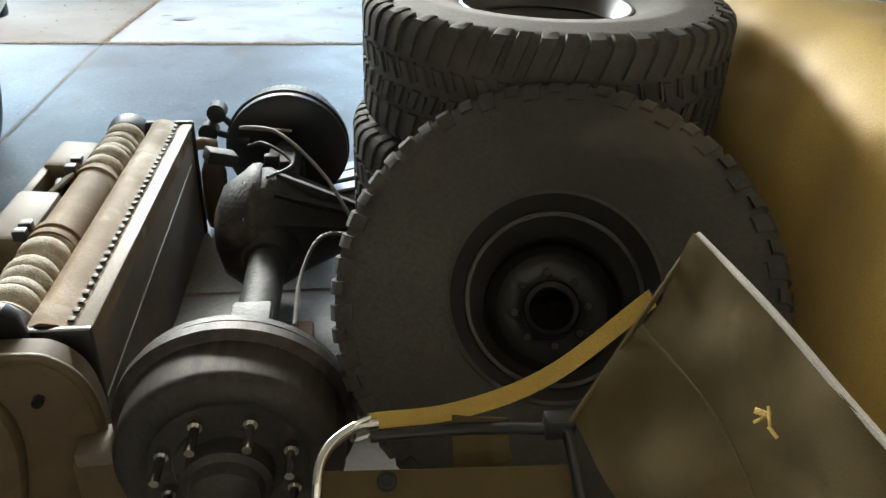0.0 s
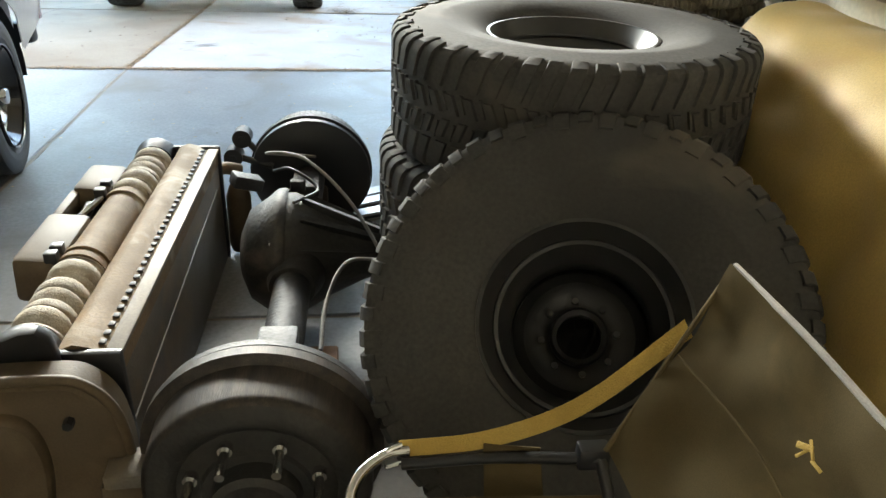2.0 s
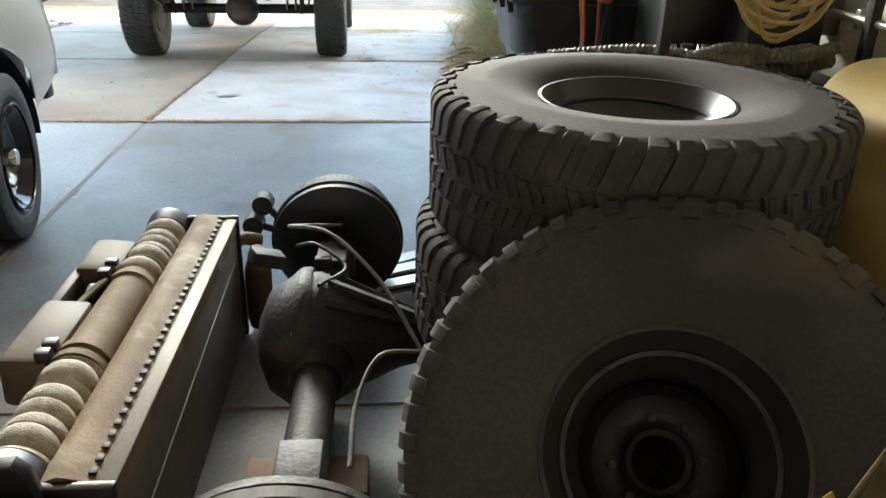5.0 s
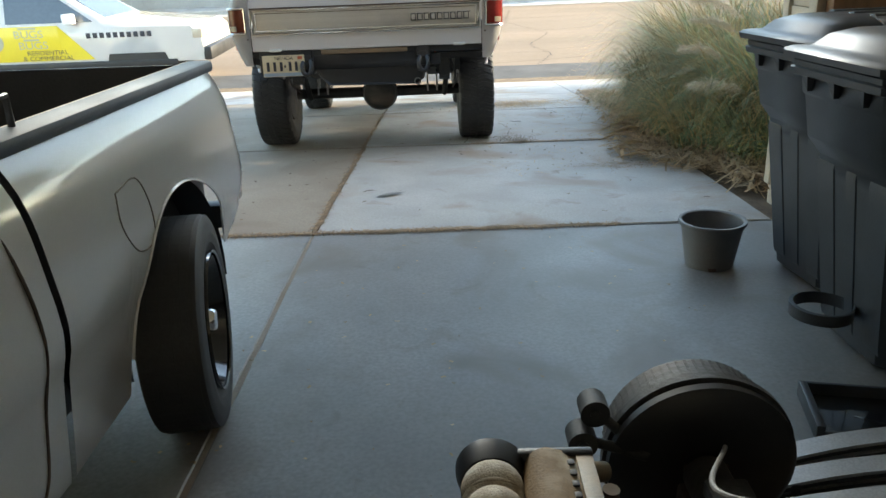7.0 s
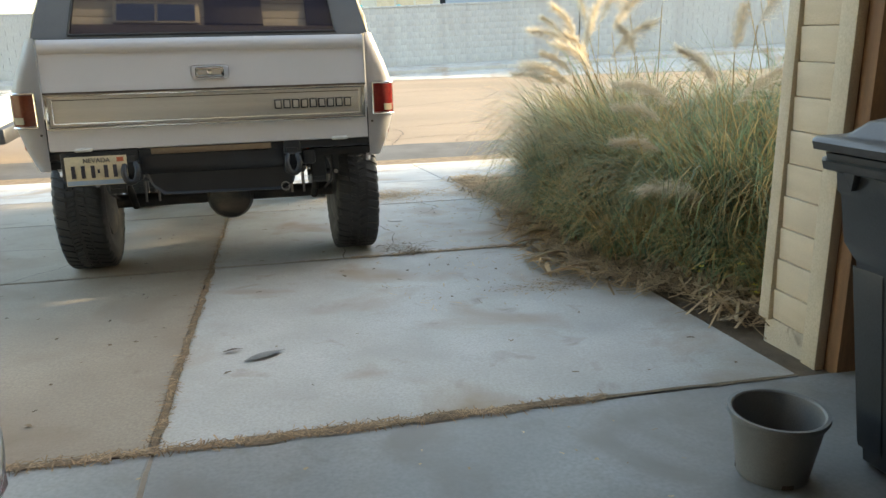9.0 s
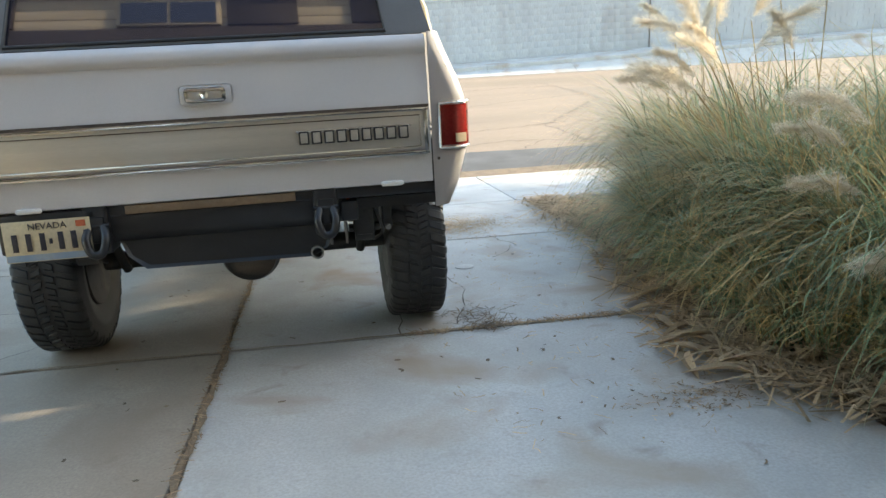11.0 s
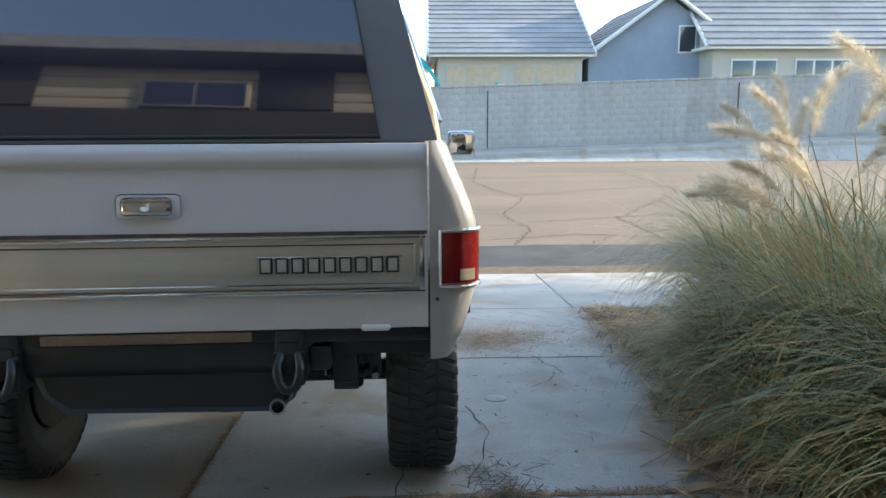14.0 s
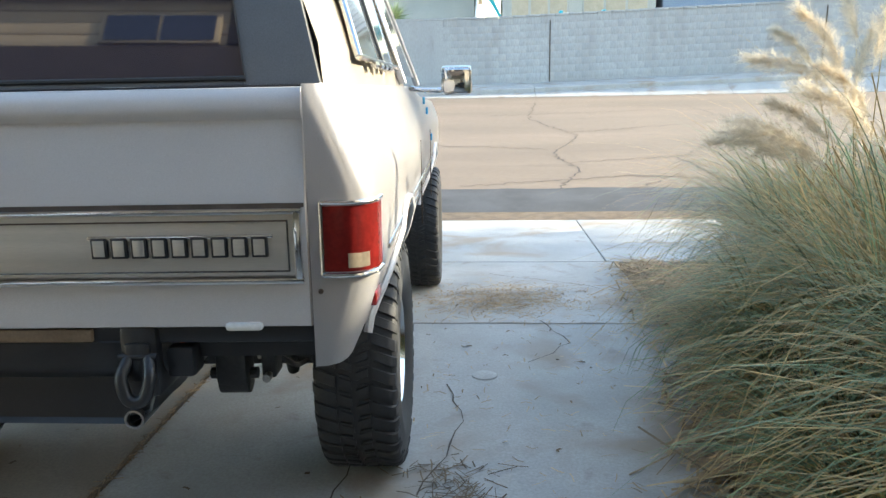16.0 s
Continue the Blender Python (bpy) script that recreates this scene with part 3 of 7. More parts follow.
litter("floor_grit", "pale crumbs and grit on the garage floor", 90, lambda r: (r.uniform(-0.2, 1.9), r.uniform(-2.2, -0.1)), 13, STRAW, length=(0.004, 0.02), width=0.003, lift=0.003)


def dead_leaf(x, y, a, s, label, material, curl=1.0):
    bm = bmesh.new()
    rows = []
    for q in range(9):
        t = q / 8
        w = s * (0.16 - 0.07 * curl) * math.sin(math.pi * min(1, t * 1.05 + 0.02)) + 0.001
        c = Vector((s * (t - 0.5), 0.08 * s * curl * math.sin(5 * t + s * 40), 0.006 + 0.12 * s * curl * math.sin(3 * t) ** 2))
        rows.append([c + Vector((0, -w, 0.7 * curl * w)), c, c + Vector((0, w, 0.5 * curl * w))])
    loft_in(bm, rows, closed=False)
    return single("dead_leaf", bm, material, label, "leaf", pose(x, y, ground_z(y) + 0.003, -3.4, 0, a))


dead_leaf(0.36, 0.8, 28, 0.2, "grey-brown dry leaf lying on the concrete", POT_PLASTIC, 0.1)
dead_leaf(0.215, 0.9, 12, 0.09, "small grey-brown dry leaf on the concrete", CRACK, 0.3)
dead_leaf(2.27, 2.95, -15, 0.4, "long curled tan dead leaf on the driveway edge", STRAW)
dead_leaf(2.13, 2.45, 5, 0.34, "curled tan dead leaf at the driveway edge", STRAW)
dead_leaf(2.1, 2.25, -70, 0.35, "broken tan dead leaf at the driveway edge", STRAW)
r = random.Random(33)
for _ in range(12):
    dead_leaf(2.21 + r.gauss(0, 0.05), 2.15 + r.gauss(0, 0.16), r.uniform(-130, 10), r.uniform(0.18, 0.36), "curled tan dead leaf in the heap at the bed edge", STRAW)
r = random.Random(31)
for _ in range(14):
    y = r.uniform(1.6, 3.6)
    dead_leaf(bed_edge(y) + r.uniform(-0.12, 0.25), y, r.uniform(-80, 80), r.uniform(0.2, 0.42), "long dry tan pampas leaf lying at the bed edge", STRAW)

r = random.Random(11)
bm = bmesh.new()
for _ in range(1500):
    x, y = r.uniform(-9, -2.55), r.uniform(0.5, 6.3)
    s = r.uniform(0.012, 0.035)
    bmesh.ops.create_icosphere(bm, subdivisions=1, radius=s, matrix=pose(x, y, ground_z(y) - 0.015 + s * 0.5, 0, 0, r.uniform(0, 360)) @ Matrix.Diagonal((1, r.uniform(0.6, 1), 0.6, 1)))
single("gravel_bed", bm, GRAVEL, "brown desert gravel beside the driveway", "gravel", kind="stuff")
bm = bmesh.new()
loft_in(bm, [[(x, y, ground_z(y) - 0.006) for x in (-14, -8, -2.56)] for y in (0.2, 3, 6.3)], closed=False)
single("gravel_ground", bm, GRAVEL, "gravelled yard beside the driveway", "ground", kind="structure")
for x, y, s in ((2.62, 6.02, 0.09), (2.78, 6.1, 0.07), (2.7, 5.85, 0.08), (2.9, 5.95, 0.1), (2.55, 5.9, 0.05), (2.82, 5.75, 0.06), (3.0, 6.15, 0.08)):
    bm = bmesh.new()
    bmesh.ops.create_icosphere(bm, subdivisions=3, radius=s)
    for v in bm.verts:
        v.co *= 1 + 0.35 * noise.noise(v.co * 14 + Vector((x * 7, y, 0)))
        v.co.z *= 0.65
    single("rock", bm, GRAVEL, "tan landscape rock at the corner of the planting bed", "rock", pose(x, y, ground_z(y) - 0.01, 0, 0, x * 500), "rocks at the bed corner")
bm = lathe([(0, 0.006), (0.045, 0.006), (0.06, 0.004), (0.062, 0)], 24)
single("cleanout_cover", bm, CONCRETE, "small pale round utility cover set in the concrete", "cover", pose(1.38, 3.72, ground_z(3.72) + 0.001, -3.4))

# ---- garage shell ----
OPEN_L, OPEN_R, OPEN_T = -3.7, 2.555, 2.3
single("wall_right", box((2.97, -8.2, -0.05), (3.12, 0.0, 2.62)), DRYWALL, "stained cream garage side wall", "wall", kind="structure")
single("wall_left", box((-4.35, -8.2, -0.05), (-4.2, 0.0, 2.62)), DRYWALL, "cream garage side wall", "wall", kind="structure")
single("wall_back", box((-4.35, -8.35, -0.05), (3.12, -8.2, 2.62)), DRYWALL, "cream garage back wall", "wall", kind="structure")
single("ceiling", box((-4.35, -8.35, 2.62), (3.12, 0.0, 2.72)), DRYWALL, "plain cream garage ceiling", "ceiling", kind="structure")
front = thing("wall_front", "cream siding house front round the open garage door", "wall", kind="structure")
part("header", box((OPEN_L - 0.65, 0.003, OPEN_T), (OPEN_R + 0.67, 0.12, 2.8)), SIDING, front)
part("pier", box((OPEN_L - 0.65, 0.003, -0.1), (OPEN_L, 0.12, OPEN_T)), SIDING, front)
part("pier", box((OPEN_R + 0.16, 0.003, -0.1), (OPEN_R + 0.67, 0.12, OPEN_T)), WOOD, front, "brown wood panel inside the opening")
part("jamb", box((OPEN_R + 0.02, -0.02, -0.02), (OPEN_R + 0.16, 0.14, OPEN_T), 0.004), WOOD, front, "dark brown wooden door jamb")
part("upper_wall", box((OPEN_L - 0.65, 0.003, 2.8), (OPEN_R + 4.6, 0.12, 3.4)), SIDING, front)
part("header_board", box((OPEN_L - 0.65, 0.122, 2.3), (OPEN_R + 0.0, 0.15, 3.05), 0.004), DARK_WOOD, front, "dark brown wooden header board over the opening")
for i in range(4):
    part("siding_board", box((OPEN_L - 0.65, 0.122, 3.055 + i * 0.085), (OPEN_R + 4.6, 0.136 + 0.003 * (i % 2), 3.138 + i * 0.085), 0.004), SIDING, front)
for x0, x1 in ((-2.6, -1.25), (0.1, 0.58), (0.95, 2.4)):
    part("shutter", box((x0, 0.14, 3.058), (x1, 0.16, 3.395), 0.004), DARK_WOOD, front, "dark brown board panel")
w = thing("window_1", "white-framed window over the garage opening", "window", kind="structure")
part("frame", box((-0.62, 0.14, 3.06), (0.06, 0.165, 3.27), 0.01), TRIM, w)
for x in (-0.59, -0.27):
    part("pane", box((x, 0.16, 3.075), (x + 0.3, 0.17, 3.25)), GLASS_DARK, w)
bm = bmesh.new()
loft_in(bm, [[(x, 0.3, 3.4), (x, 0.3, 3.5), (x, -4.2, 5.2), (x, -4.2, 5.05)] for x in (-5, 7.4)], caps=True)
loft_in(bm, [[(x, -9.2, 3.4), (x, -9.2, 3.5), (x, -4.2, 5.2), (x, -4.2, 5.05)] for x in (-5, 7.4)], caps=True)
single("roof", bm, ROOF_TILE, "grey tiled house roof over the garage", "roof", kind="structure")
# added out-of-view wall and two blocks, placed only to hold back the low sun
single("wall_neighbour", box((8.6, 0.2, -0.4), (8.8, 6.2, 2.3)), BLOCK, "unseen grey block wall added to shade the planting bed", "wall", kind="structure")
single("wall_shed", box((8.82, 0.2, -0.4), (10.4, 5.1, 3.75)), SIDING, "unseen cream block added to shade the driveway", "wall", kind="structure")
single("wall_shed_low", box((8.82, 5.45, -0.4), (10.4, 6.4, 3.55)), SIDING, "unseen low cream block added to keep sun off the left slabs", "wall", kind="structure")
single("house_side", box((3.14, -8.35, -0.1), (7.0, 0.0, 3.2)), SIDING, "cream house body beside the garage", "wall", kind="structure")
single("house_upper", box((-4.35, -8.35, 2.74), (3.12, 0.0, 3.2)), SIDING, "cream wall band under the roof", "wall", kind="structure")

wing = thing("wall_wing", "cream lapped siding wing wall with beige corner trim", "wall", kind="structure")
part("core", box((OPEN_R + 0.02, 0.145, -0.1), (OPEN_R + 0.6, 0.4, 2.8)), SIDING, wing)
for i in range(20):
    z = 0.11 + i * 0.137
    part("siding_board", box((OPEN_R - 0.004, 0.14, z), (OPEN_R + 0.02, 0.37, z + 0.134), 0.003, Matrix.Translation((OPEN_R, 0, z)) @ pose(0, 0, 0, 0, -3.5) @ Matrix.Translation((-OPEN_R, 0, -z))), SIDING, wing)
part("plinth", box((OPEN_R - 0.006, 0.142, -0.1), (OPEN_R + 0.03, 0.42, 0.108), 0.008), STUCCO_BASE, wing, "rough cream stucco plinth with flaking paint")
part("corner_trim", box((OPEN_R - 0.026, 0.372, 0.1), (OPEN_R + 0.08, 0.44, 2.78), 0.004), TRIM, wing)
part("corner_trim", box((OPEN_R - 0.026, 0.05, 0.0), (OPEN_R + 0.018, 0.138, 2.78), 0.004), TRIM, wing)

pipe = thing("wall_pipe", "dull metal conduit pipe clipped along the garage wall", "pipe")
part("pipe", tube([(2.93, -4.6, 1.0), (2.93, -2.18, 0.995)], 0.014, 10), BRUSHED, pipe)
for y in (-2.35, -3.3, -4.1):
    part("clip", box((2.925, y - 0.012, 0.965), (2.968, y + 0.012, 1.025), 0.003), STEEL, pipe)
part("valve", box((2.88, -2.2, 0.92), (2.968, -2.08, 1.1), 0.01), STEEL, pipe)

# ---- wheels ----
def tyre_mesh(name, R, W, rr, material, lugs=30, lug_h=0.016, road=False):
    """A tyre round z: carcass with bulged sidewalls, raised rings and cut tread blocks."""
    hw = W / 2
    out = [(rr, -hw * 0.72), (rr + 0.018, -hw * 0.8), (rr + (R - rr) * 0.3, -hw * 0.97), (rr + (R - rr) * 0.48, -hw), (rr + (R - rr) * 0.52, -hw * 1.012), (rr + (R - rr) * 0.56, -hw),
           (rr + (R - rr) * 0.76, -hw * 0.975), (rr + (R - rr) * 0.88, -hw * 0.945), (R - lug_h * 1.7, -hw * 0.88), (R - lug_h * 1.15, -hw * 0.76), (R - lug_h * 0.9, -hw * 0.6)]
    prof = out + [(r, -h) for r, h in out[::-1]]
    inner = [(rr, hw * 0.6), (rr + (R - rr) * 0.5, hw * 0.85), (R - 0.03 - lug_h, hw * 0.6), (R - 0.03 - lug_h, -hw * 0.6), (rr + (R - rr) * 0.5, -hw * 0.85), (rr, -hw * 0.6)]
    bm = lathe(prof + inner, 72, closed=True)
    carcass = finish(name, bm, material, 30)
    bm = bmesh.new()
    step = 2 * math.pi / lugs

    def block(a0, a1, h0, h1, skew=0.0, r0=None, r1=None):
        r0, r1 = r0 or R - lug_h * 1.5, r1 or R
        vs = []
        for r in (r0, r1):
            for h in (h0, h1):
                for a in (a0, a1):
                    b = a + skew * (h - h0)
                    k = 0.15 * (a1 - a0) if r == r1 and not road else 0
                    b += k if a == a0 else -k
                    vs.append(bm.verts.new((r * math.cos(b), r * math.sin(b), h)))
        for f in ((0, 1, 3, 2), (4, 6, 7, 5), (0, 4, 5, 1), (2, 3, 7, 6), (0, 2, 6, 4), (1, 5, 7, 3)):
            bm.faces.new([vs[i] for i in f])
    def shoulder(a0, a1, s, deep):
        """One lug that wraps from the crown over the shoulder on to the sidewall."""
        sec = [(R - 0.03, 0.4), (R - 0.001, 0.42), (R, 0.77), (R - 0.005, 0.87), (R - 0.016, 0.945), (R - deep, 0.99), (R - deep - 0.004, 0.92)]
        rings = []
        for j, a_ in enumerate((a0, a0 + 0.06 * (a1 - a0), a1 - 0.06 * (a1 - a0), a1)):
            k_ = 0.004 if j in (0, 3) else 0.0
            rings.append([((r_ - k_) * math.cos(a_ + s * 0.12 * (h_ - 0.4)), (r_ - k_) * math.sin(a_ + s * 0.12 * (h_ - 0.4)), s * hw * h_) for r_, h_ in sec])
        loft_in(bm, rings, caps=True)
    for i in range(lugs):
        a = i * step
        if road:
            for h in (-0.74, -0.44, -0.14, 0.16, 0.46):
                block(a, a + step, hw * h, hw * (h + 0.27))
            continue
        for s, o in ((1, 0), (-1, 0.5)):
            a0 = a + o * step
            shoulder(a0, a0 + step * (0.7 if i % 2 else 0.6), s, 0.05 if i % 2 else 0.034)
            block(a0 + step * 0.28, a0 + step * 0.86, s * hw * 0.05, s * hw * 0.33, -s * 0.9)
            block(a0 + step * 0.02, a0 + step * 0.2, s * hw * 0.1, s * hw * 0.36, -s * 0.6)
    return carcass, finish("tread", bm, material, 30)


def put_tyre(meshes, material, wheel, label):
    part("tyre", meshes[0], material, wheel, label)
    part("tread", meshes[1], material, wheel, kind="stuff")


def rim_mesh(name, rr, W, material, dish=0.3, holes=8):
    """A steel rim round z: barrel with flanges, a dished centre, hand holes and a hub bore."""
    hw = W / 2 * 0.74
    bm = lathe([(rr + 0.014, -hw - 0.012), (rr + 0.016, -hw), (rr, -hw + 0.008), (rr - 0.012, -hw + 0.05), (rr - 0.045, -hw * 0.3), (rr - 0.045, hw * 0.3), (rr - 0.012, hw - 0.05), (rr, hw - 0.008), (rr + 0.016, hw), (rr + 0.014, hw + 0.012),
                (rr + 0.006, hw + 0.012), (rr - 0.02, hw - 0.04), (rr - 0.055, hw * 0.3), (rr - 0.055, -hw * 0.3), (rr - 0.02, -hw + 0.04), (rr + 0.006, -hw - 0.012)], 64, closed=True)
    d = hw * dish
    lathe_in(bm, [(rr - 0.05, d - 0.03), (rr * 0.72, d + 0.02), (rr * 0.6, d + 0.034), (rr * 0.5, d + 0.012), (rr * 0.3, d), (rr * 0.3, d - 0.008), (rr * 0.5, d + 0.002), (rr * 0.6, d + 0.024), (rr * 0.72, d + 0.01), (rr - 0.05, d - 0.04)], 64, closed=True)
    return finish(name, bm, material, 40)


def bolts(parent, n, radius, z, r, h, material, name="lug_nut"):
    bm = cyl((0, 0, 0), (0, 0, h), r, r * 0.9, 6)
    me = finish(name, bm, material)
    for i in range(n):
        a = 2 * math.pi * i / n + 0.2
        o = part(name, me, material, parent)
        o.location = (radius * math.cos(a), radius * math.sin(a), z)


BIG_R, BIG_W, BIG_RIM = 0.46, 0.325, 0.205
big_tyre = tyre_mesh("tyre", BIG_R, BIG_W, BIG_RIM, RUBBER, 56, 0.008)
big_rim = rim_mesh("rim", BIG_RIM, BIG_W, BLACK_GLOSS, -0.7)


def big_wheel(label, m):
    w = thing("mud_terrain_wheel", label, "wheel", m, "spare mud-terrain wheels")
    put_tyre(big_tyre, RUBBER, w, "dusty black mud-terrain tyre")
    rim = part("rim", big_rim, BLACK_GLOSS, w, "gloss black steel rim")
    bolts(rim, 8, 0.083, -0.084, 0.009, 0.02, BLACK_GLOSS, "stud")
    for z in (0.04, 0.085):
        part("rim_ring", lathe([(BIG_RIM - 0.018, z), (BIG_RIM - 0.022, z + 0.005), (BIG_RIM - 0.03, z), (BIG_RIM - 0.022, z - 0.005)], 56, closed=True), BLACK_GLOSS, rim, "raised ring in the gloss black rim")
    part("hub_ring", lathe([(0.066, -0.09), (0.066, -0.06), (0.06, -0.054), (0.05, -0.06), (0.05, -0.09)], 32), BLACK_PAINT, w)
    return w


for i, (dx, dy) in enumerate(((0.0, 0.0), (-0.03, 0.01), (0.0, 0.0))):
    big_wheel(("dusty black wheel lying flat at the bottom of a stack", "dusty black wheel lying flat in the middle of a stack", "dusty black wheel lying flat on top of a stack of wheels")[i],
              pose(2.02 + dx, -3.06 + dy, 0.02 + (BIG_W / 2 * 1.02 + i * BIG_W * 1.012) * 0.94, 0, 0, 40 * i + 11) @ Matrix.Diagonal((0.995, 0.995, 0.94, 1)))
# the wheel that leans on the stack, its face turned up towards the garage
LEAN = 48.0
big_wheel("dusty black mud-terrain wheel leaning against the stacked wheels", pose(1.93, -3.705, (BIG_R * math.sin(radians(LEAN)) + BIG_W / 2 * math.cos(radians(LEAN))) * 0.95 + 0.02, LEAN, 0, -16) @ Matrix.Scale(0.95, 4))

# ---- loose rear axle ----
AX = Vector((1.29, -3.785, 0.26)), Vector((1.3, -2.345, 0.255))


def axle_assembly():
    d = (AX[1] - AX[0]).normalized()
    th = thing("rear_axle", "greasy black truck rear axle with brake drums on the floor", "axle")
    part("tube", cyl(AX[0] + d * 0.08, AX[1] - d * 0.06, 0.05, 0.05, 28), GREASY, th)
    c = AX[0].lerp(AX[1], 0.56)
    x = Vector((1, 0, 0))
    bm = bmesh.new()
    m = Matrix.Translation(c) @ x.to_track_quat("Z", "Y").to_matrix().to_4x4()
    lathe_in(bm, [(0.0, -0.16), (0.07, -0.155), (0.13, -0.13), (0.165, -0.08), (0.178, -0.035), (0.178, 0.0), (0.15, 0.05), (0.12, 0.1), (0.075, 0.2), (0.06, 0.27), (0.055, 0.3), (0.0, 0.3)], 36, m)
    part("differential_housing", bm, GREASY, th, "cast iron differential housing with grease and dust")
    cover = part("cover", lathe([(0.12, -0.132), (0.19, -0.05), (0.192, -0.03), (0.186, -0.02)], 36, m), GREASY, th)
    for i in range(10):
        a = 2 * math.pi * i / 10
        part("bolt", cyl(c + Vector((-0.062, 0.172 * math.cos(a), 0.172 * math.sin(a))), c + Vector((-0.03, 0.172 * math.cos(a), 0.172 * math.sin(a))), 0.011, seg=6), STEEL, cover)
    for i in range(5):
        a = radians(35 + 28 * i)
        bm = bmesh.new()
        p0, p1 = c + Vector((0.02, 0.15 * math.cos(a), 0.15 * math.sin(a))), c + Vector((0.24, 0.05 * math.cos(a), 0.05 * math.sin(a)))
        n = Vector((0, math.cos(a), math.sin(a))) * 0.03
        w = Vector((0, -math.sin(a), math.cos(a))) * 0.008
        loft_in(bm, [[p0 - n - w, p0 + n - w, p0 + n + w, p0 - n + w], [p1 - n - w, p1 + n - w, p1 + n + w, p1 - n + w]], caps=True)
        part("rib", bm, GREASY, th)
    part("pinion_yoke", lathe([(0, 0.3), (0.045, 0.3), (0.06, 0.32), (0.06, 0.36), (0.03, 0.38), (0, 0.38)], 24, m), STEEL, th)
    part("collar", cyl(c - d * 0.2, c - d * 0.12, 0.062, 0.088, 28), GREASY, th)
    part("collar", cyl(c + d * 0.2, c + d * 0.12, 0.062, 0.088, 28), GREASY, th)
    for s, end in ((-1, AX[0]), (1, AX[1])):
        tilt = Vector((0, s, -0.02 if s < 0 else 0.06)).normalized()
        m = Matrix.Translation(end) @ tilt.to_track_quat("Z", "Y").to_matrix().to_4x4() @ Matrix.Scale(1.05 if s < 0 else 0.98, 4)
        plate = part("backing_plate", lathe([(0.05, -0.05), (0.1, -0.055), (0.195, -0.045), (0.216, -0.03), (0.218, -0.012), (0.21, -0.006), (0.05, -0.02)], 56, m), BLACK_PAINT if s > 0 else GREASY, th, "round black brake backing plate")
        if s > 0:
            part("wheel_cylinder", box((-0.06, -0.035, -0.09), (0.06, 0.035, -0.045), 0.012, m @ pose(0.0, -0.06, 0)), RUSTY, plate)
            part("adjuster_slot", box((-0.05, -0.008, -0.064), (0.05, 0.008, -0.052), 0.003, m @ pose(0.0, 0.02, 0)), RUSTY, plate)
        drum = part("brake_drum", lathe([(0.21, -0.004), (0.224, 0.0), (0.224, 0.022), (0.21, 0.026), (0.204, 0.03), (0.202, 0.105), (0.199, 0.118), (0.192, 0.124)], 72, m), DRUM_IRON if s < 0 else GREASY, th, "dark streaked iron brake drum")
        part("drum_face", lathe([(0.192, 0.124), (0.18, 0.131), (0.165, 0.134), (0.15, 0.132), (0.14, 0.124), (0.1, 0.126), (0.095, 0.134), (0.06, 0.136), (0, 0.136)], 72, m), GREASY, drum, "black greasy drum face")
        bm = bmesh.new()
        for i in range(64 if s > 0 else 0):
            a = 2 * math.pi * i / 64
            box_in(bm, (-0.0028, -0.006, 0.032), (0.0028, 0.0, 0.108), 0, m @ Matrix.Rotation(a, 4, "Z") @ Matrix.Translation((0, 0.2035, 0)))
        if s > 0:
            part("finned_band", bm, GREASY, drum, kind="stuff")
        else:
            bm.free()
        part("hub", lathe([(0.08, 0.13), (0.078, 0.17), (0.066, 0.178), (0.06, 0.2), (0.045, 0.21), (0, 0.21)], 32, m), GREASY, th)
        for i in range(8):
            a = 2 * math.pi * i / 8 + 0.39
            part("wheel_stud", cyl_in(cyl(m @ Vector((0.118 * math.cos(a), 0.118 * math.sin(a), 0.126)), m @ Vector((0.118 * math.cos(a), 0.118 * math.sin(a), 0.2)), 0.0088, seg=10),
                                      m @ Vector((0.118 * math.cos(a), 0.118 * math.sin(a), 0.126)), m @ Vector((0.118 * math.cos(a), 0.118 * math.sin(a), 0.142)), 0.0135, seg=10), CHROME, drum, "bright threaded wheel stud")
        part("spring_perch", box((-0.045, -0.07, 0.035), (0.045, 0.07, 0.075), 0.008, Matrix.Translation(end - d * (0.24 * s))), GREASY, th)
    part("brake_line", tube([AX[1] + Vector((0.02, -0.1, 0.1)), c + Vector((-0.1, 0.24, 0.22)), c + Vector((0.02, 0.12, 0.25)), c + Vector((0.15, 0.0, 0.17)), c + Vector((0.25, -0.16, 0.06))], 0.0055, 8, 8), HOSE_GREY, th, "pale braided brake hose")
    part("brake_line", tube([c + Vector((0.25, -0.16, 0.06)), c + Vector((0.15, -0.24, 0.1)), c + Vector((0.1, -0.36, 0.06)), c + Vector((0.09, -0.52, 0.02))], 0.0055, 8, 8), HOSE_GREY, th, "grey braided brake hose")
    part("brake_line", tube([c + Vector((-0.08, 0.22, 0.17)), c + Vector((-0.02, 0.16, 0.2)), c + Vector((0.06, 0.08, 0.17)), c + Vector((0.0, -0.04, 0.18))], 0.005, 8, 8), GREASY, th)
    part("breather_tee", box((-0.022, 0.1, 0.15), (0.022, 0.13, 0.185), 0.006, Matrix.Translation(c)), GREASY, th, "small dark brake line junction block")
    part("shock_bracket", box((-0.16, 0.2, 0.1), (-0.07, 0.26, 0.14), 0.006, Matrix.Translation(c) @ pose(0, 0, 0, 0, 20, 25)), GREASY, th)
    for i in range(2):
        p = Vector(((1.06, -2.325, 0.385), (1.03, -2.355, 0.325))[i])
        arm = part("shock_mount", cyl(p, Vector((1.17, -2.395, 0.3)), 0.012, seg=12), GREASY, th)
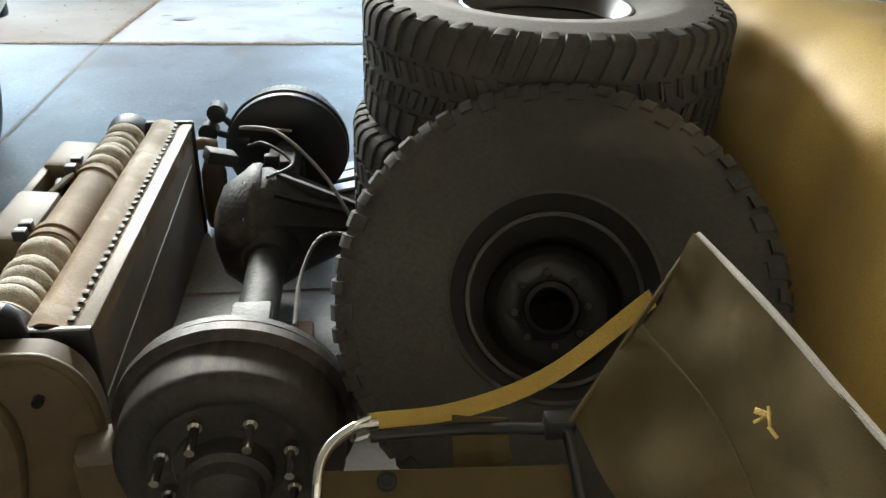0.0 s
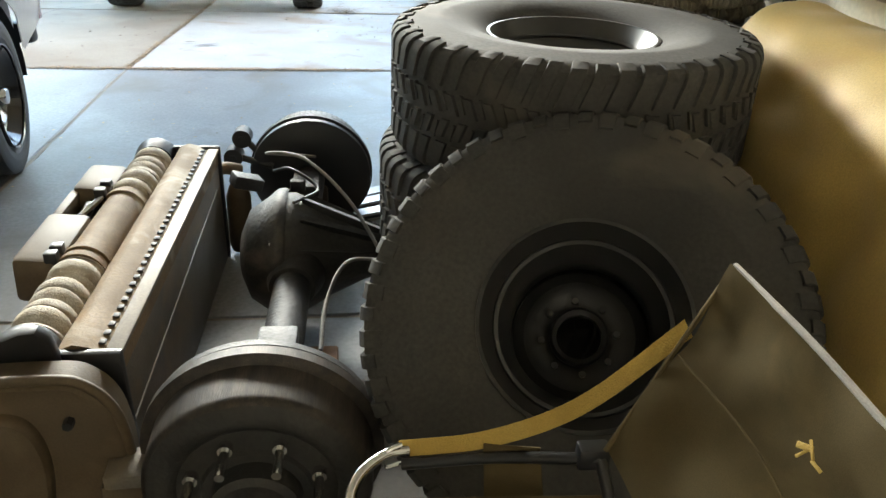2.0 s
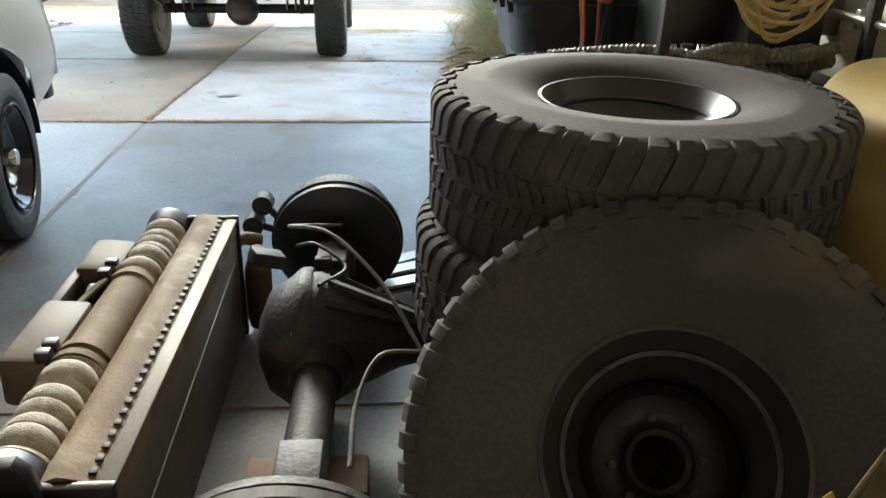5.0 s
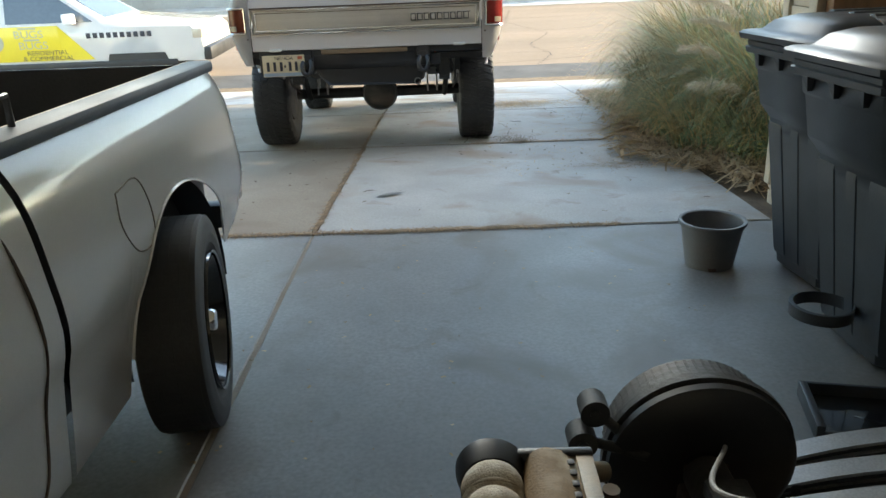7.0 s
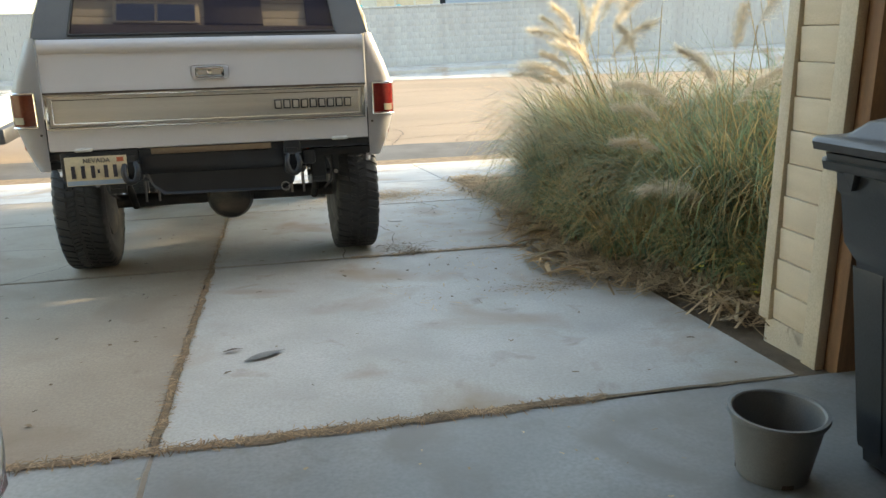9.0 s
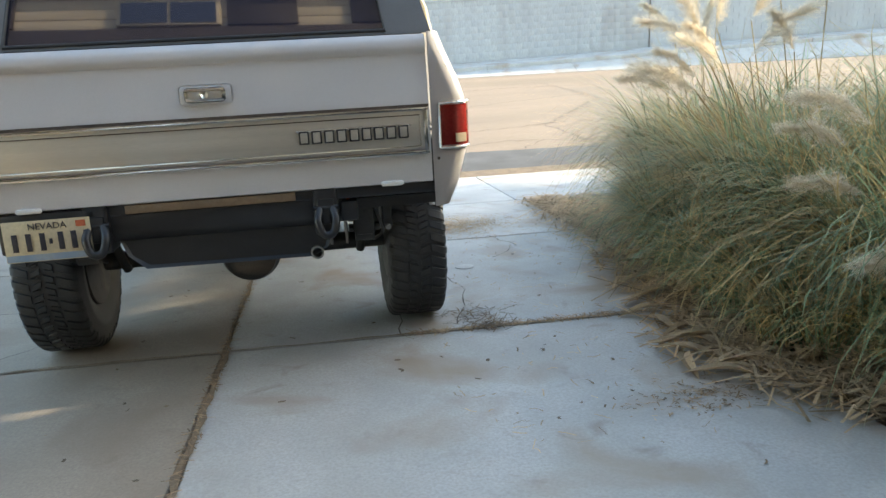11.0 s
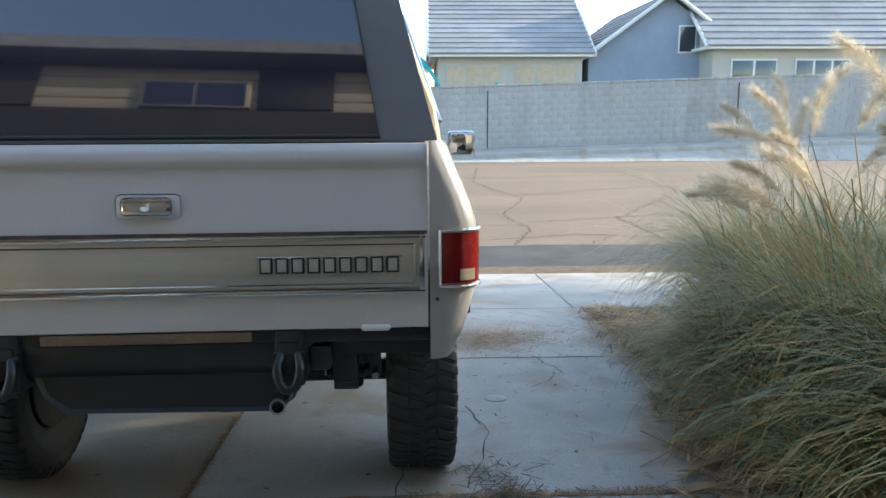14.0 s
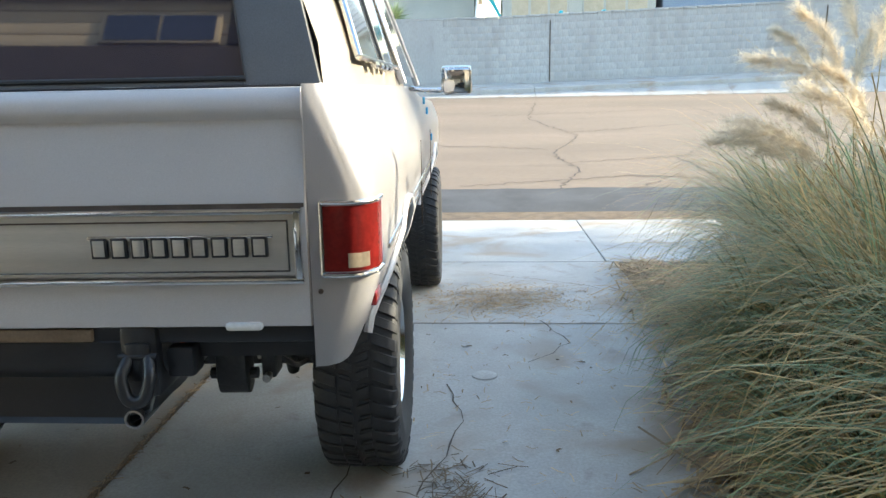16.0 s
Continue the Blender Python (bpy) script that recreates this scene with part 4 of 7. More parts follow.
        part("bushing", cyl_in(cyl(p - Vector((0, 0.03, 0)), p + Vector((0, 0.03, 0)), 0.033, seg=20), p - Vector((0, 0.034, 0)), p + Vector((0, 0.034, 0)), 0.012, seg=14), RUBBER_CLEAN, arm, "black rubber bushing")
    return th


axle_assembly()
single("wood_block", box((1.16, -3.48, 0.022), (1.42, -3.36, 0.195), 0.006), WOOD, "short dark wooden block under the axle tube", "block")

# ---- leaf springs, mat, cables on the floor ----
def leaf_spring(x0, y0, z0, n, s, rot, label):
    th = thing("leaf_spring", label, "leaf spring", pose(x0, y0, z0, 0, 0, rot), "leaf springs on the floor")
    for i in range(n):
        length = s * (1 - 0.13 * i)
        bm = bmesh.new()
        rings = []
        for k in range(17):
            u = (k / 16 - 0.5) * length
            z = 0.085 * (1 - (2 * u / s) ** 2) - i * 0.0115 + 0.02
            rings.append([(u, -0.03, z), (u, 0.03, z), (u, 0.03, z + 0.0095), (u, -0.03, z + 0.0095)])
        loft_in(bm, rings, caps=True)
        # only the top leaf gets the pale tone that paints it as lit
        part("leaf", bm, LIT_SPRING_STEEL if i == 0 else STEEL if i == 2 else GREASY, th, "top leaf painted pale as if lit" if i == 0 else "")
    for u in (-0.3, 0.3):
        part("clamp", box((u - 0.012, -0.034, 0.01), (u + 0.012, 0.034, 0.083), 0.003), GREASY, th)
    part("centre_bolt", cyl((0, 0, 0.1), (0, 0, 0.125), 0.012, seg=6), STEEL, th)
    return th


leaf_spring(1.9, -2.1, 0.025, 4, 1.05, 6, "grey steel leaf spring pack lying on the garage floor")
leaf_spring(1.88, -2.21, 0.02, 4, 1.1, 3, "steel leaf spring pack with a pale lit-toned top, lying on the floor")
leaf_spring(1.9, -2.33, 0.02, 5, 1.15, 0, "grey steel leaf spring pack lying by the cardboard")
single("cardboard_sheet", cloth([(1.28, -2.68, 0.025), (2.06, -2.7, 0.025), (2.08, -2.42, 0.026), (1.3, -2.36, 0.028)], 12, 8, 0.0, 0.004, 0.004), CARD, "flat piece of brown cardboard under the springs", "cardboard")
single("black_cable", tube([(1.62, -2.5, 0.045), (1.56, -2.62, 0.05), (1.62, -2.74, 0.05), (1.74, -2.72, 0.045), (1.72, -2.58, 0.06), (1.6, -2.56, 0.06), (1.58, -2.66, 0.07), (1.68, -2.72, 0.06)], 0.011, 8, 8), RUBBER_CLEAN, "coil of black cable lying on the cardboard", "cable")
tray = thing("black_tray", "shallow black plastic tray lying by the wheelie bins", "tray", pose(1.95, -1.86, 0.019, 0, 0, -12))
part("base", box((-0.14, -0.13, 0.0), (0.2, 0.13, 0.012), 0.004), RIM_BLACK, tray)
for a, b in (((-0.14, 0.115, 0.0), (0.2, 0.13, 0.05)), ((-0.14, -0.13, 0.0), (0.2, -0.115, 0.03)), ((-0.155, -0.13, 0.0), (-0.13, 0.13, 0.05))):
    part("rim", box(a, b, 0.004), BIN_PLASTIC, tray)
part("scratch", box((-0.02, -0.01, 0.0125), (0.1, -0.004, 0.0135), 0, pose(0, 0, 0, 0, 0, -20)), CHROME, tray)

# ---- radiator with its hose and shroud ----
RAD = Matrix.Translation((0.95, -3.69, 0)) @ Matrix.Rotation(radians(3.5), 4, "Z") @ Matrix.Translation((-0.803, 3.63, 0))

def radiator():
    a, b = Vector((0.803, -3.63, 0.0)), Vector((0.876, -2.49, 0.0))
    th = thing("radiator", "dusty beige truck radiator standing on its long edge", "radiator", RAD)
    L = (b - a).length
    m = Matrix.Translation(a) @ Matrix.Rotation(math.atan2(-(b - a).x, (b - a).y), 4, "Z")
    part("core", box((-0.05, 0.02, 0.025), (0.05, L - 0.02, 0.37), 0.004, m), DUSTY_ALU, th, "dull aluminium radiator core")
    part("side_plate", box((0.05, 0.0, 0.02), (0.056, L, 0.4), 0.003, m), DUSTY_ALU, th)
    part("seam", box((0.056, 0.03, 0.235), (0.0585, L - 0.05, 0.239), 0, m @ pose(0, 0, 0, 3.5)), BRUSHED, th)
    bm = bmesh.new()
    ring = []
    for k in range(25):
        y = L * k / 24
        s = 0.006 * noise.noise(Vector((0, y * 9, 3)))
        ring.append([m @ Vector(p) for p in ((-0.07, y, 0.37), (-0.075 + s, y, 0.4), (-0.06, y, 0.425 + s), (-0.03, y, 0.438 + s), (0.0, y, 0.432), (0.02, y, 0.42), (0.045, y, 0.416), (0.058, y, 0.41), (0.058, y, 0.37))])
    loft_in(bm, ring, caps=True)
    part("tank", bm, DUSTY_TANK, th, "dust-covered tan radiator tank")
    part("edge_strip", box((0.03, 0.0, 0.412), (0.064, L, 0.424), 0.003, m), DUSTY_ALU, th, "dull dusty metal edge strip")
    tab = finish("crimp_tab", box((-0.007, -0.008, 0), (0.007, 0.008, 0.005), 0.002), GREASY)
    for k in range(34):
        o = part("crimp_tab", tab, GREASY, th)
        o.matrix_local = m @ pose(0.018, 0.03 + (L - 0.06) * k / 33, 0.422)
    for y in (-0.012, L + 0.002):
        part("end_bracket", box((-0.085, y - 0.008, 0.02), (0.066, y + 0.014, 0.43), 0.006, m), BLACK_PAINT, th, "black metal end bracket")
    part("outlet_neck", tube([m @ Vector(p) for p in ((0.03, L, 0.33), (0.06, L + 0.06, 0.33), (0.11, L + 0.09, 0.31))], 0.022, 14, 4), DUSTY_ALU, th)
    part("overflow_bottle", lathe([(0.0, 0.0), (0.034, 0.005), (0.042, 0.04), (0.042, 0.21), (0.03, 0.25), (0.018, 0.27), (0.018, 0.29), (0, 0.29)], 20, m @ pose(0.1, L + 0.04, 0.03, 4, 2)), TAN_PLASTIC, th, "tan plastic overflow bottle")
    return th


radiator()


def intake_hose():
    a, b = Vector((0.668, -3.6, 0.385)), Vector((0.742, -2.45, 0.382))
    th = thing("intake_duct", "pale ribbed intake duct with a tan clamp housing beside the radiator", "duct", RAD)

    def at(t, dz=0.0):
        return a.lerp(b, t) + Vector((0, 0, dz))
    for t0, t1 in ((0.0, 0.32), (0.68, 0.97)):
        n = 108
        pts = [at(t0 + (t1 - t0) * k / n, 0.003 * math.sin(k * 0.3)) for k in range(n + 1)]
        puffs = [0.046 + 0.016 * abs(math.sin(math.pi * k / 12 + 0.2)) ** 0.55 for k in range(n + 1)]
        part("ribbed_sleeve", tube(pts, puffs, 24), RIBBED, th, "pale puffed ribbed sleeve")
    part("smooth_pipe", tube([at(0.3), at(0.5), at(0.7)], 0.055, 28), DUSTY_TANK, th)
    for t in (0.31, 0.345, 0.64, 0.69):
        part("clamp", tube([at(t - 0.009), at(t + 0.009)], 0.062, 28), DUSTY_TANK, th)
        part("clamp_screw", box((-0.075, -0.014, 0.03), (-0.045, 0.014, 0.065), 0.004, Matrix.Translation(at(t))), BLACK_PAINT, th)
    for t, s in ((-0.005, 1), (0.985, -1)):
        part("end_cap", tube([at(t), at(t + 0.02 * s), at(t + 0.045 * s)], [0.072, 0.07, 0.062], 28), BLACK_PAINT, th, "black end bracket")
    outline = [(0.56, 0.36), (0.56, 0.4), (0.6, 0.44), (0.65, 0.475), (0.7, 0.494), (0.728, 0.496), (0.748, 0.475), (0.757, 0.42), (0.752, 0.36)]
    part("end_plate", loft_in(bmesh.new(), [[(0.66 + (x - 0.66) * k, y, 0.42 + (z - 0.42) * k) for x, z in outline] for y, k in ((-3.668, 0.97), (-3.664, 1.0), (-3.64, 1.0), (-3.636, 0.97))], caps=True), BLACK_PAINT, th, "arched black end plate")
    # stand under the duct
    for t in (0.02, 0.97):
        part("foot", box((-0.05, -0.015, -at(t).z + 0.02), (0.05, 0.015, -0.05), 0.004, Matrix.Translation(at(t))), BLACK_PAINT, th)
    m = pose(0.612, -2.95, 0.375, 0, 4, -3)
    part("housing", box((-0.06, -0.31, -0.06), (0.05, -0.04, 0.06), 0.018, m), TAN_PLASTIC, th, "chunky tan plastic housing")
    part("housing", box((-0.05, 0.11, -0.055), (0.06, 0.3, 0.065), 0.018, m), TAN_PLASTIC, th, "chunky tan plastic housing")
    part("housing_base", box((-0.055, -0.06, -0.06), (-0.03, 0.13, 0.05), 0.006, m), TAN_PLASTIC, th)
    lever = part("lever", box((-0.005, -0.03, -0.03), (0.03, 0.09, 0.02), 0.01, m @ pose(0, 0, 0, 15)), BLACK_PAINT, th, "black metal lever")
    part("pin", cyl(m @ Vector((-0.01, -0.03, 0.02)), m @ Vector((0.045, 0.09, 0.055)), 0.009, seg=12), CHROME, lever)
    return th


intake_hose()


def shroud():
    th = thing("fan_shroud", "moulded tan plastic fan shroud standing against the radiator", "fan shroud", RAD)

    def panel(name, outline, y0, y1, shrink=0.0, label=""):
        """An upright moulded panel: its outline in x and z, its faces softly rounded over."""
        n = len(outline)
        cx, cz = sum(p[0] for p in outline) / n, sum(p[1] for p in outline) / n
        rings = []
        for y, k in ((y0, 0.94), (y0 + 0.006, 0.985), (y0 + 0.018, 1.0), (y1, 1.0 - shrink)):
            rings.append([(cx + (x - cx) * k, y, max(0.022, cz + (z - cz) * k)) for x, z in outline])
        return part(name, loft_in(bmesh.new(), rings, caps=True), TAN_PLASTIC, th, label)
    arch = smooth_line([(0.4, 0.03, 0), (0.4, 0.3, 0), (0.46, 0.39, 0), (0.6, 0.435, 0), (0.76, 0.44, 0), (0.82, 0.425, 0), (0.862, 0.37, 0), (0.878, 0.27, 0), (0.872, 0.14, 0), (0.85, 0.03, 0)], 5)
    panel("main_panel", [(p.x, p.y) for p in arch], -3.76, -3.68)
    inner = smooth_line([(0.42, 0.03, 0), (0.43, 0.26, 0), (0.5, 0.36, 0), (0.64, 0.385, 0), (0.715, 0.37, 0), (0.742, 0.28, 0), (0.725, 0.14, 0), (0.69, 0.03, 0)], 5)
    panel("raised_panel", [(p.x, p.y) for p in inner], -3.785, -3.74)
    part("flange", tube([(0.4, -3.745, 0.3), (0.46, -3.745, 0.392), (0.6, -3.745, 0.438), (0.76, -3.745, 0.442), (0.82, -3.745, 0.427), (0.864, -3.745, 0.37), (0.88, -3.745, 0.27), (0.874, -3.745, 0.14)], 0.011, 10, 6), TAN_PLASTIC, th)
    br = part("bracket", box((0.83, -3.81, 0.022), (0.918, -3.735, 0.235), 0.012), TAN_PLASTIC, th)
    part("bracket_cap", box((0.84, -3.815, 0.228), (0.93, -3.73, 0.262), 0.008), DUSTY_ALU, br, "pale dusty bracket cap")
    for p in ((0.66, 0.4), (0.79, 0.36)):
        part("bolt", cyl((p[0], -3.78, p[1]), (p[0], -3.755, p[1]), 0.01, seg=6), BLACK_PAINT, th)
    return th


shroud()

# ---- folded camp chair ----
def camp_chair():
    th = thing("camp_chair", "folded khaki canvas camp chair with a yellow webbing strap", "chair", Matrix.Translation((0.1, 0.05, -0.08)))
    tip, low = Vector((1.9, -4.155, 0.905)), Vector((1.742, -4.2, 0.62))
    att, far = Vector((1.855, -4.15, 0.8)), Vector((1.98, -4.62, 0.84))
    bm = cloth([low, Vector((1.86, -4.64, 0.5)), far, tip], 40, 40, -0.02, 0.004, 0.024, 3.0, 9)
    part("back_panel", bm, KHAKI, th, "khaki canvas back panel with creases")
    part("seam", tube([tip.lerp(low, 0.45) + Vector((0, -0.012, 0.004)), tip.lerp(far, 0.4).lerp(low.lerp(Vector((1.86, -4.64, 0.5)), 0.5), 0.45) + Vector((0, -0.02, 0.014)), Vector((1.86, -4.64, 0.5)).lerp(far, 0.3) + Vector((0, -0.01, 0.01))], 0.0016, 6, 6), KHAKI, th)
    part("piping", tube([tip, tip.lerp(far, 0.35) + Vector((0, 0, 0.006)), tip.lerp(far, 0.7), far], 0.0048, 8, 6), PIPING, th, "worn grey edge piping")
    part("piping", tube([low, low.lerp(tip, 0.5), tip], 0.004, 8, 4), KHAKI, th)
    emb = part("emblem", box((-0.011, -0.001, -0.004), (0.011, 0.001, 0.004), 0.001), WEBBING, th, "small embroidered gold emblem")
    nx = Vector((-0.84, -0.214, 0.499)).normalized()
    ax = (far - tip).normalized()
    ax = (ax - nx * ax.dot(nx)).normalized()
    az = ax.cross(nx)

    def on_panel(p, turn):
        o = Vector(p) + nx * 0.001
        return Matrix(((ax.x, nx.x, az.x, o.x), (ax.y, nx.y, az.y, o.y), (ax.z, nx.z, az.z, o.z), (0, 0, 0, 1))) @ Matrix.Rotation(radians(turn), 4, "Y")
    emb.matrix_local = on_panel((1.899, -4.399, 0.799), 30)
    for p, turn in (((1.902, -4.408, 0.802), -35), ((1.898, -4.402, 0.794), 75)):
        part("emblem_stroke", box((-0.012, -0.001, -0.002), (0.012, 0.001, 0.002), 0.0008), WEBBING, th).matrix_local = on_panel(p, turn)
    bar = part("emblem_bar", box((-0.009, -0.001, -0.0025), (0.009, 0.001, 0.0025), 0.001), WEBBING, th)
    bar.matrix_local = on_panel((1.901, -4.424, 0.792), 0)
    end = Vector((1.447, -4.085, 0.535))
    pts = smooth_line([att, att.lerp(end, 0.33) + Vector((0, -0.005, -0.06)), att.lerp(end, 0.66) + Vector((0, 0, -0.056)), end], 8)
    bm = bmesh.new()
    rings = []
    for p in pts:
        w = Vector((-0.33, 0.675, 0.68)) * 0.0135
        n = Vector((-0.3, -0.75, 0.6)) * 0.0022
        rings.append([p - w - n, p - n * 2.0, p + w - n, p + w + n, p + n * 0.4, p - w + n])
    loft_in(bm, rings, caps=True)
    part("strap", bm, WEBBING, th, "yellow webbing arm strap")
    part("frame_tube", tube([end + Vector((0.01, -0.005, 0.0)), end + Vector((-0.03, -0.02, 0.005)), end + Vector((-0.075, -0.06, -0.01)), (1.36, -4.19, 0.47), (1.35, -4.22, 0.3), (1.35, -4.22, 0.1)], 0.0095, 12, 6), CHROME, th, "bright bent steel frame tube")
    part("frame_tube", tube([end + Vector((0.0, -0.02, -0.015)), (1.6, -4.13, 0.55), (1.745, -4.18, 0.585)], 0.0095, 12, 4), BLACK_PAINT, th, "dark steel cross tube")
    part("frame_tube", tube([(1.745, -4.18, 0.585), (1.8, -4.4, 0.3), (1.84, -4.6, 0.1)], 0.0095, 12, 4), BLACK_PAINT, th, "dark steel leg")
    part("frame_tube", tube([(1.5, -4.3, 0.42), (1.62, -4.45, 0.2), (1.7, -4.6, 0.1)], 0.0095, 12, 4), BLACK_PAINT, th, "dark steel leg")
    part("buckle", tube([end + Vector((0.0, -0.012, 0.02)), end + Vector((-0.025, -0.02, 0.012)), end + Vector((-0.03, -0.02, -0.02)), end + Vector((0.0, -0.012, -0.02))], 0.004, 8, 5), CHROME, th)
    part("sleeve_tab", cloth([(1.575, -4.16, 0.475), (1.665, -4.19, 0.485), (1.66, -4.14, 0.575), (1.575, -4.115, 0.565)], 8, 8, -0.012, 0.006, 0.004), KHAKI, th)
    part("seat_panel", cloth([(1.36, -4.3, 0.36), (1.72, -4.42, 0.4), (1.75, -4.2, 0.53), (1.37, -4.17, 0.515)], 24, 20, -0.04, 0.005, 0.018, 9.0), KHAKI, th, "khaki canvas seat panel folded slack")
    ey = part("eyelet", lathe([(0.0, 0.001), (0.011, 0.001), (0.012, 0.003), (0.016, 0.003), (0.017, 0)], 24), BLACK_PAINT, th)
    ey.matrix_local = pose(1.468, -4.19, 0.508, 20)
    part("joint", box((-0.025, -0.015, -0.02), (0.025, 0.015, 0.02), 0.006, pose(1.735, -4.17, 0.585)), BLACK_PAINT, th)
    return th


camp_chair()

# ---- yellow bag against the wall ----
def yellow_bag():
    th = thing("yellow_bag", "large slumped yellow coated-cloth bag leaning on the garage wall", "bag")
    bm = bmesh.new()
    rings = []
    for k in range(121):
        v = k / 120
        y = -2.48 - 2.3 * v
        top = 0.93 + 0.06 * math.sin(3.1 * v + 0.5) - 0.12 * v
        s = min(1.0, 0.25 + 4.2 * v) * min(1.0, 0.3 + 4 * (1 - v))
        ring = []
        for i in range(64):
            a = 2 * math.pi * i / 64
            c, d = math.cos(a), math.sin(a)
            x = 0.235 * s * math.copysign(abs(c) ** 0.7, c)
            z = top / 2 * (0.35 + 0.65 * s) * math.copysign(abs(d) ** 0.75, d)
            lean = -0.1 * (1 - (z / top + 0.5)) * (0.4 + v)
            p = Vector((2.71 + x + lean, y, (top / 2) * (0.35 + 0.65 * s) + 0.025 + z))
            fold = 0.05 * noise.noise(Vector((p.x * 2, p.y * 2.4 + p.z * 1.5, 2))) + 0.026 * noise.noise(p * 7) + 0.05 * (abs(noise.noise(Vector((p.x * 3, p.y * 5 + p.z * 3, p.z * 2)))) - 0.2)
            if c < 0.3:
                p.x += fold
            p.z = max(0.022, p.z + 0.4 * fold)
            p.x = min(p.x, 2.95)
            ring.append(p)
        rings.append(ring)
    loft_in(bm, rings, caps=True)
    part("body", bm, YELLOW_CLOTH, th)
    end = [rings[112][i] + Vector((-0.006, 0, 0.004)) for i in range(12, 50, 2)]
    part("drawstring", tube(end, 0.005, 8, 4), GOLDEN, th, "golden brown cord round the gathered mouth")
    return th


yellow_bag()

# ---- wheelie bins and pot ----
def wheelie_bin(label, m, loop=False):
    th = thing("wheelie_bin", label, "trash bin", m, "wheelie bins by the garage opening")
    H = 0.97

    def ring(z, grow=0.0):
        t = z / H
        x0, x1, w = 0.04 - 0.13 * t - grow, 0.58 + 0.12 * t + grow, 0.205 + 0.065 * t + grow
        c = 0.05
        if z > 0.66:
            x0 -= 0.034 * min(1.0, (z - 0.66) / 0.06)
        return [(x0 + c, -w, z), (x1 - c, -w, z), (x1, -w + c, z), (x1, w - c, z), (x1 - c, w, z), (x0 + c, w, z), (x0, w - c, z), (x0, -w + c, z)]
    bm = bmesh.new()
    loft_in(bm, [ring(0.0, -0.02), ring(0.02), ring(0.3), ring(0.6), ring(0.66), ring(0.72, 0.004), ring(0.86, 0.006), ring(0.87, 0.012), ring(0.955, 0.012)], caps=True)
    part("body", bm, BIN_PLASTIC, th)
    bm = bmesh.new()
    loft_in(bm, [ring(0.925, 0.026), ring(0.93, 0.036), ring(0.952, 0.038), ring(0.957, 0.028), ring(0.975, 0.03), ring(0.98, 0.02)], caps=True)
    part("rim", bm, BIN_PLASTIC, th)
    for w in (-0.16, 0, 0.16):
        bm = bmesh.new()
        loft_in(bm, [[(-0.158, w - 0.02, 0.93), (-0.158, w + 0.02, 0.93), (-0.142, w, 0.88)], [(0.02, w - 0.02, 0.93), (0.02, w + 0.02, 0.93), (0.02, w, 0.88)]], caps=True)
        part("gusset", bm, BIN_PLASTIC, th)
    bm = bmesh.new()
    loft_in(bm, [ring(0.982, 0.04), ring(0.985, 0.052), ring(1.006, 0.054), ring(1.014, 0.046), ring(1.018, 0.0), ring(1.03, -0.02), ring(1.06, -0.05), ring(1.078, -0.1), ring(1.084, -0.16)], caps=True)
    lid = part("lid", bm, BIN_PLASTIC, th, "dusty black ribbed lid")
    for w in (-0.13, 0, 0.13):
        part("lid_rib", box((0.12, w - 0.02, 1.07), (0.45, w + 0.02, 1.09), 0.006), BIN_PLASTIC, lid)
    part("lid_grip", box((-0.16, -0.12, 0.985), (-0.1, 0.12, 1.006), 0.008), BIN_PLASTIC, lid)
    part("handle", tube([(0.69, -0.2, 0.93), (0.78, -0.2, 0.97), (0.78, 0.2, 0.97), (0.69, 0.2, 0.93)], 0.014, 10), BIN_PLASTIC, th)
    if loop:
        ring_pts = [(-0.075 + 0.095 * math.cos(a), 0.0 + 0.1 * math.sin(a), 0.16 + 0.01 * math.cos(a)) for a in (2 * math.pi * k / 24 for k in range(25))]
        part("lift_loop", loft_in(bmesh.new(), [[(p[0] * k, p[1] * k, 0.16 + dz) for k, dz in ((1.0, -0.022), (1.08, -0.02), (1.08, 0.02), (1.0, 0.022))] for p in ring_pts[:-1]] + [[(ring_pts[0][0] * k, ring_pts[0][1] * k, 0.16 + dz) for k, dz in ((1.0, -0.022), (1.08, -0.02), (1.08, 0.02), (1.0, 0.022))]]), BIN_PLASTIC, th, "flat black band loop low on the front")
    for w0, w1 in ((-0.185, -0.075), (-0.035, 0.035), (0.075, 0.185)):
        rings = []
        for z in (0.06, 0.08, 0.3, 0.5, 0.62, 0.64):
            x, k, o = 0.04 - 0.13 * z / H, 1 + 0.3 * z / H, 0.0 if z in (0.06, 0.64) else 0.004
            rings.append([(x + 0.01, w0 * k, z), (x - o, (w0 + 0.012) * k, z), (x - o, (w1 - 0.012) * k, z), (x + 0.01, w1 * k, z)])
        part("front_flute", loft_in(bmesh.new(), rings, caps=True), BIN_PLASTIC, th)
    for s in (-1, 1):
        w = part("wheel", lathe([(0.0, -0.02), (0.1, -0.022), (0.12, -0.015), (0.12, 0.015), (0.1, 0.022), (0, 0.02)], 28, pose(0.6, s * 0.255, 0.121, 90)), RUBBER_CLEAN, th)
    return th


wheelie_bin("dusty black wheelie bin with a closed lid near the wing wall", pose(2.17, -0.78, 0.021, 0, 0, 6))
wheelie_bin("black wheelie bin with a loosely closed lid beside its neighbour", pose(2.085, -1.42, 0.021, 0, 0, 4), True)
single("black_bag", cloth([(2.1, -1.67, 1.09), (2.6, -1.65, 1.09), (2.57, -1.25, 1.1), (2.15, -1.21, 1.1)], 20, 20, 0.05, 0.004, 0.05, 4.0, 9), BLACK_GLOSS, "crumpled black plastic bag on the bin lid", "bag")

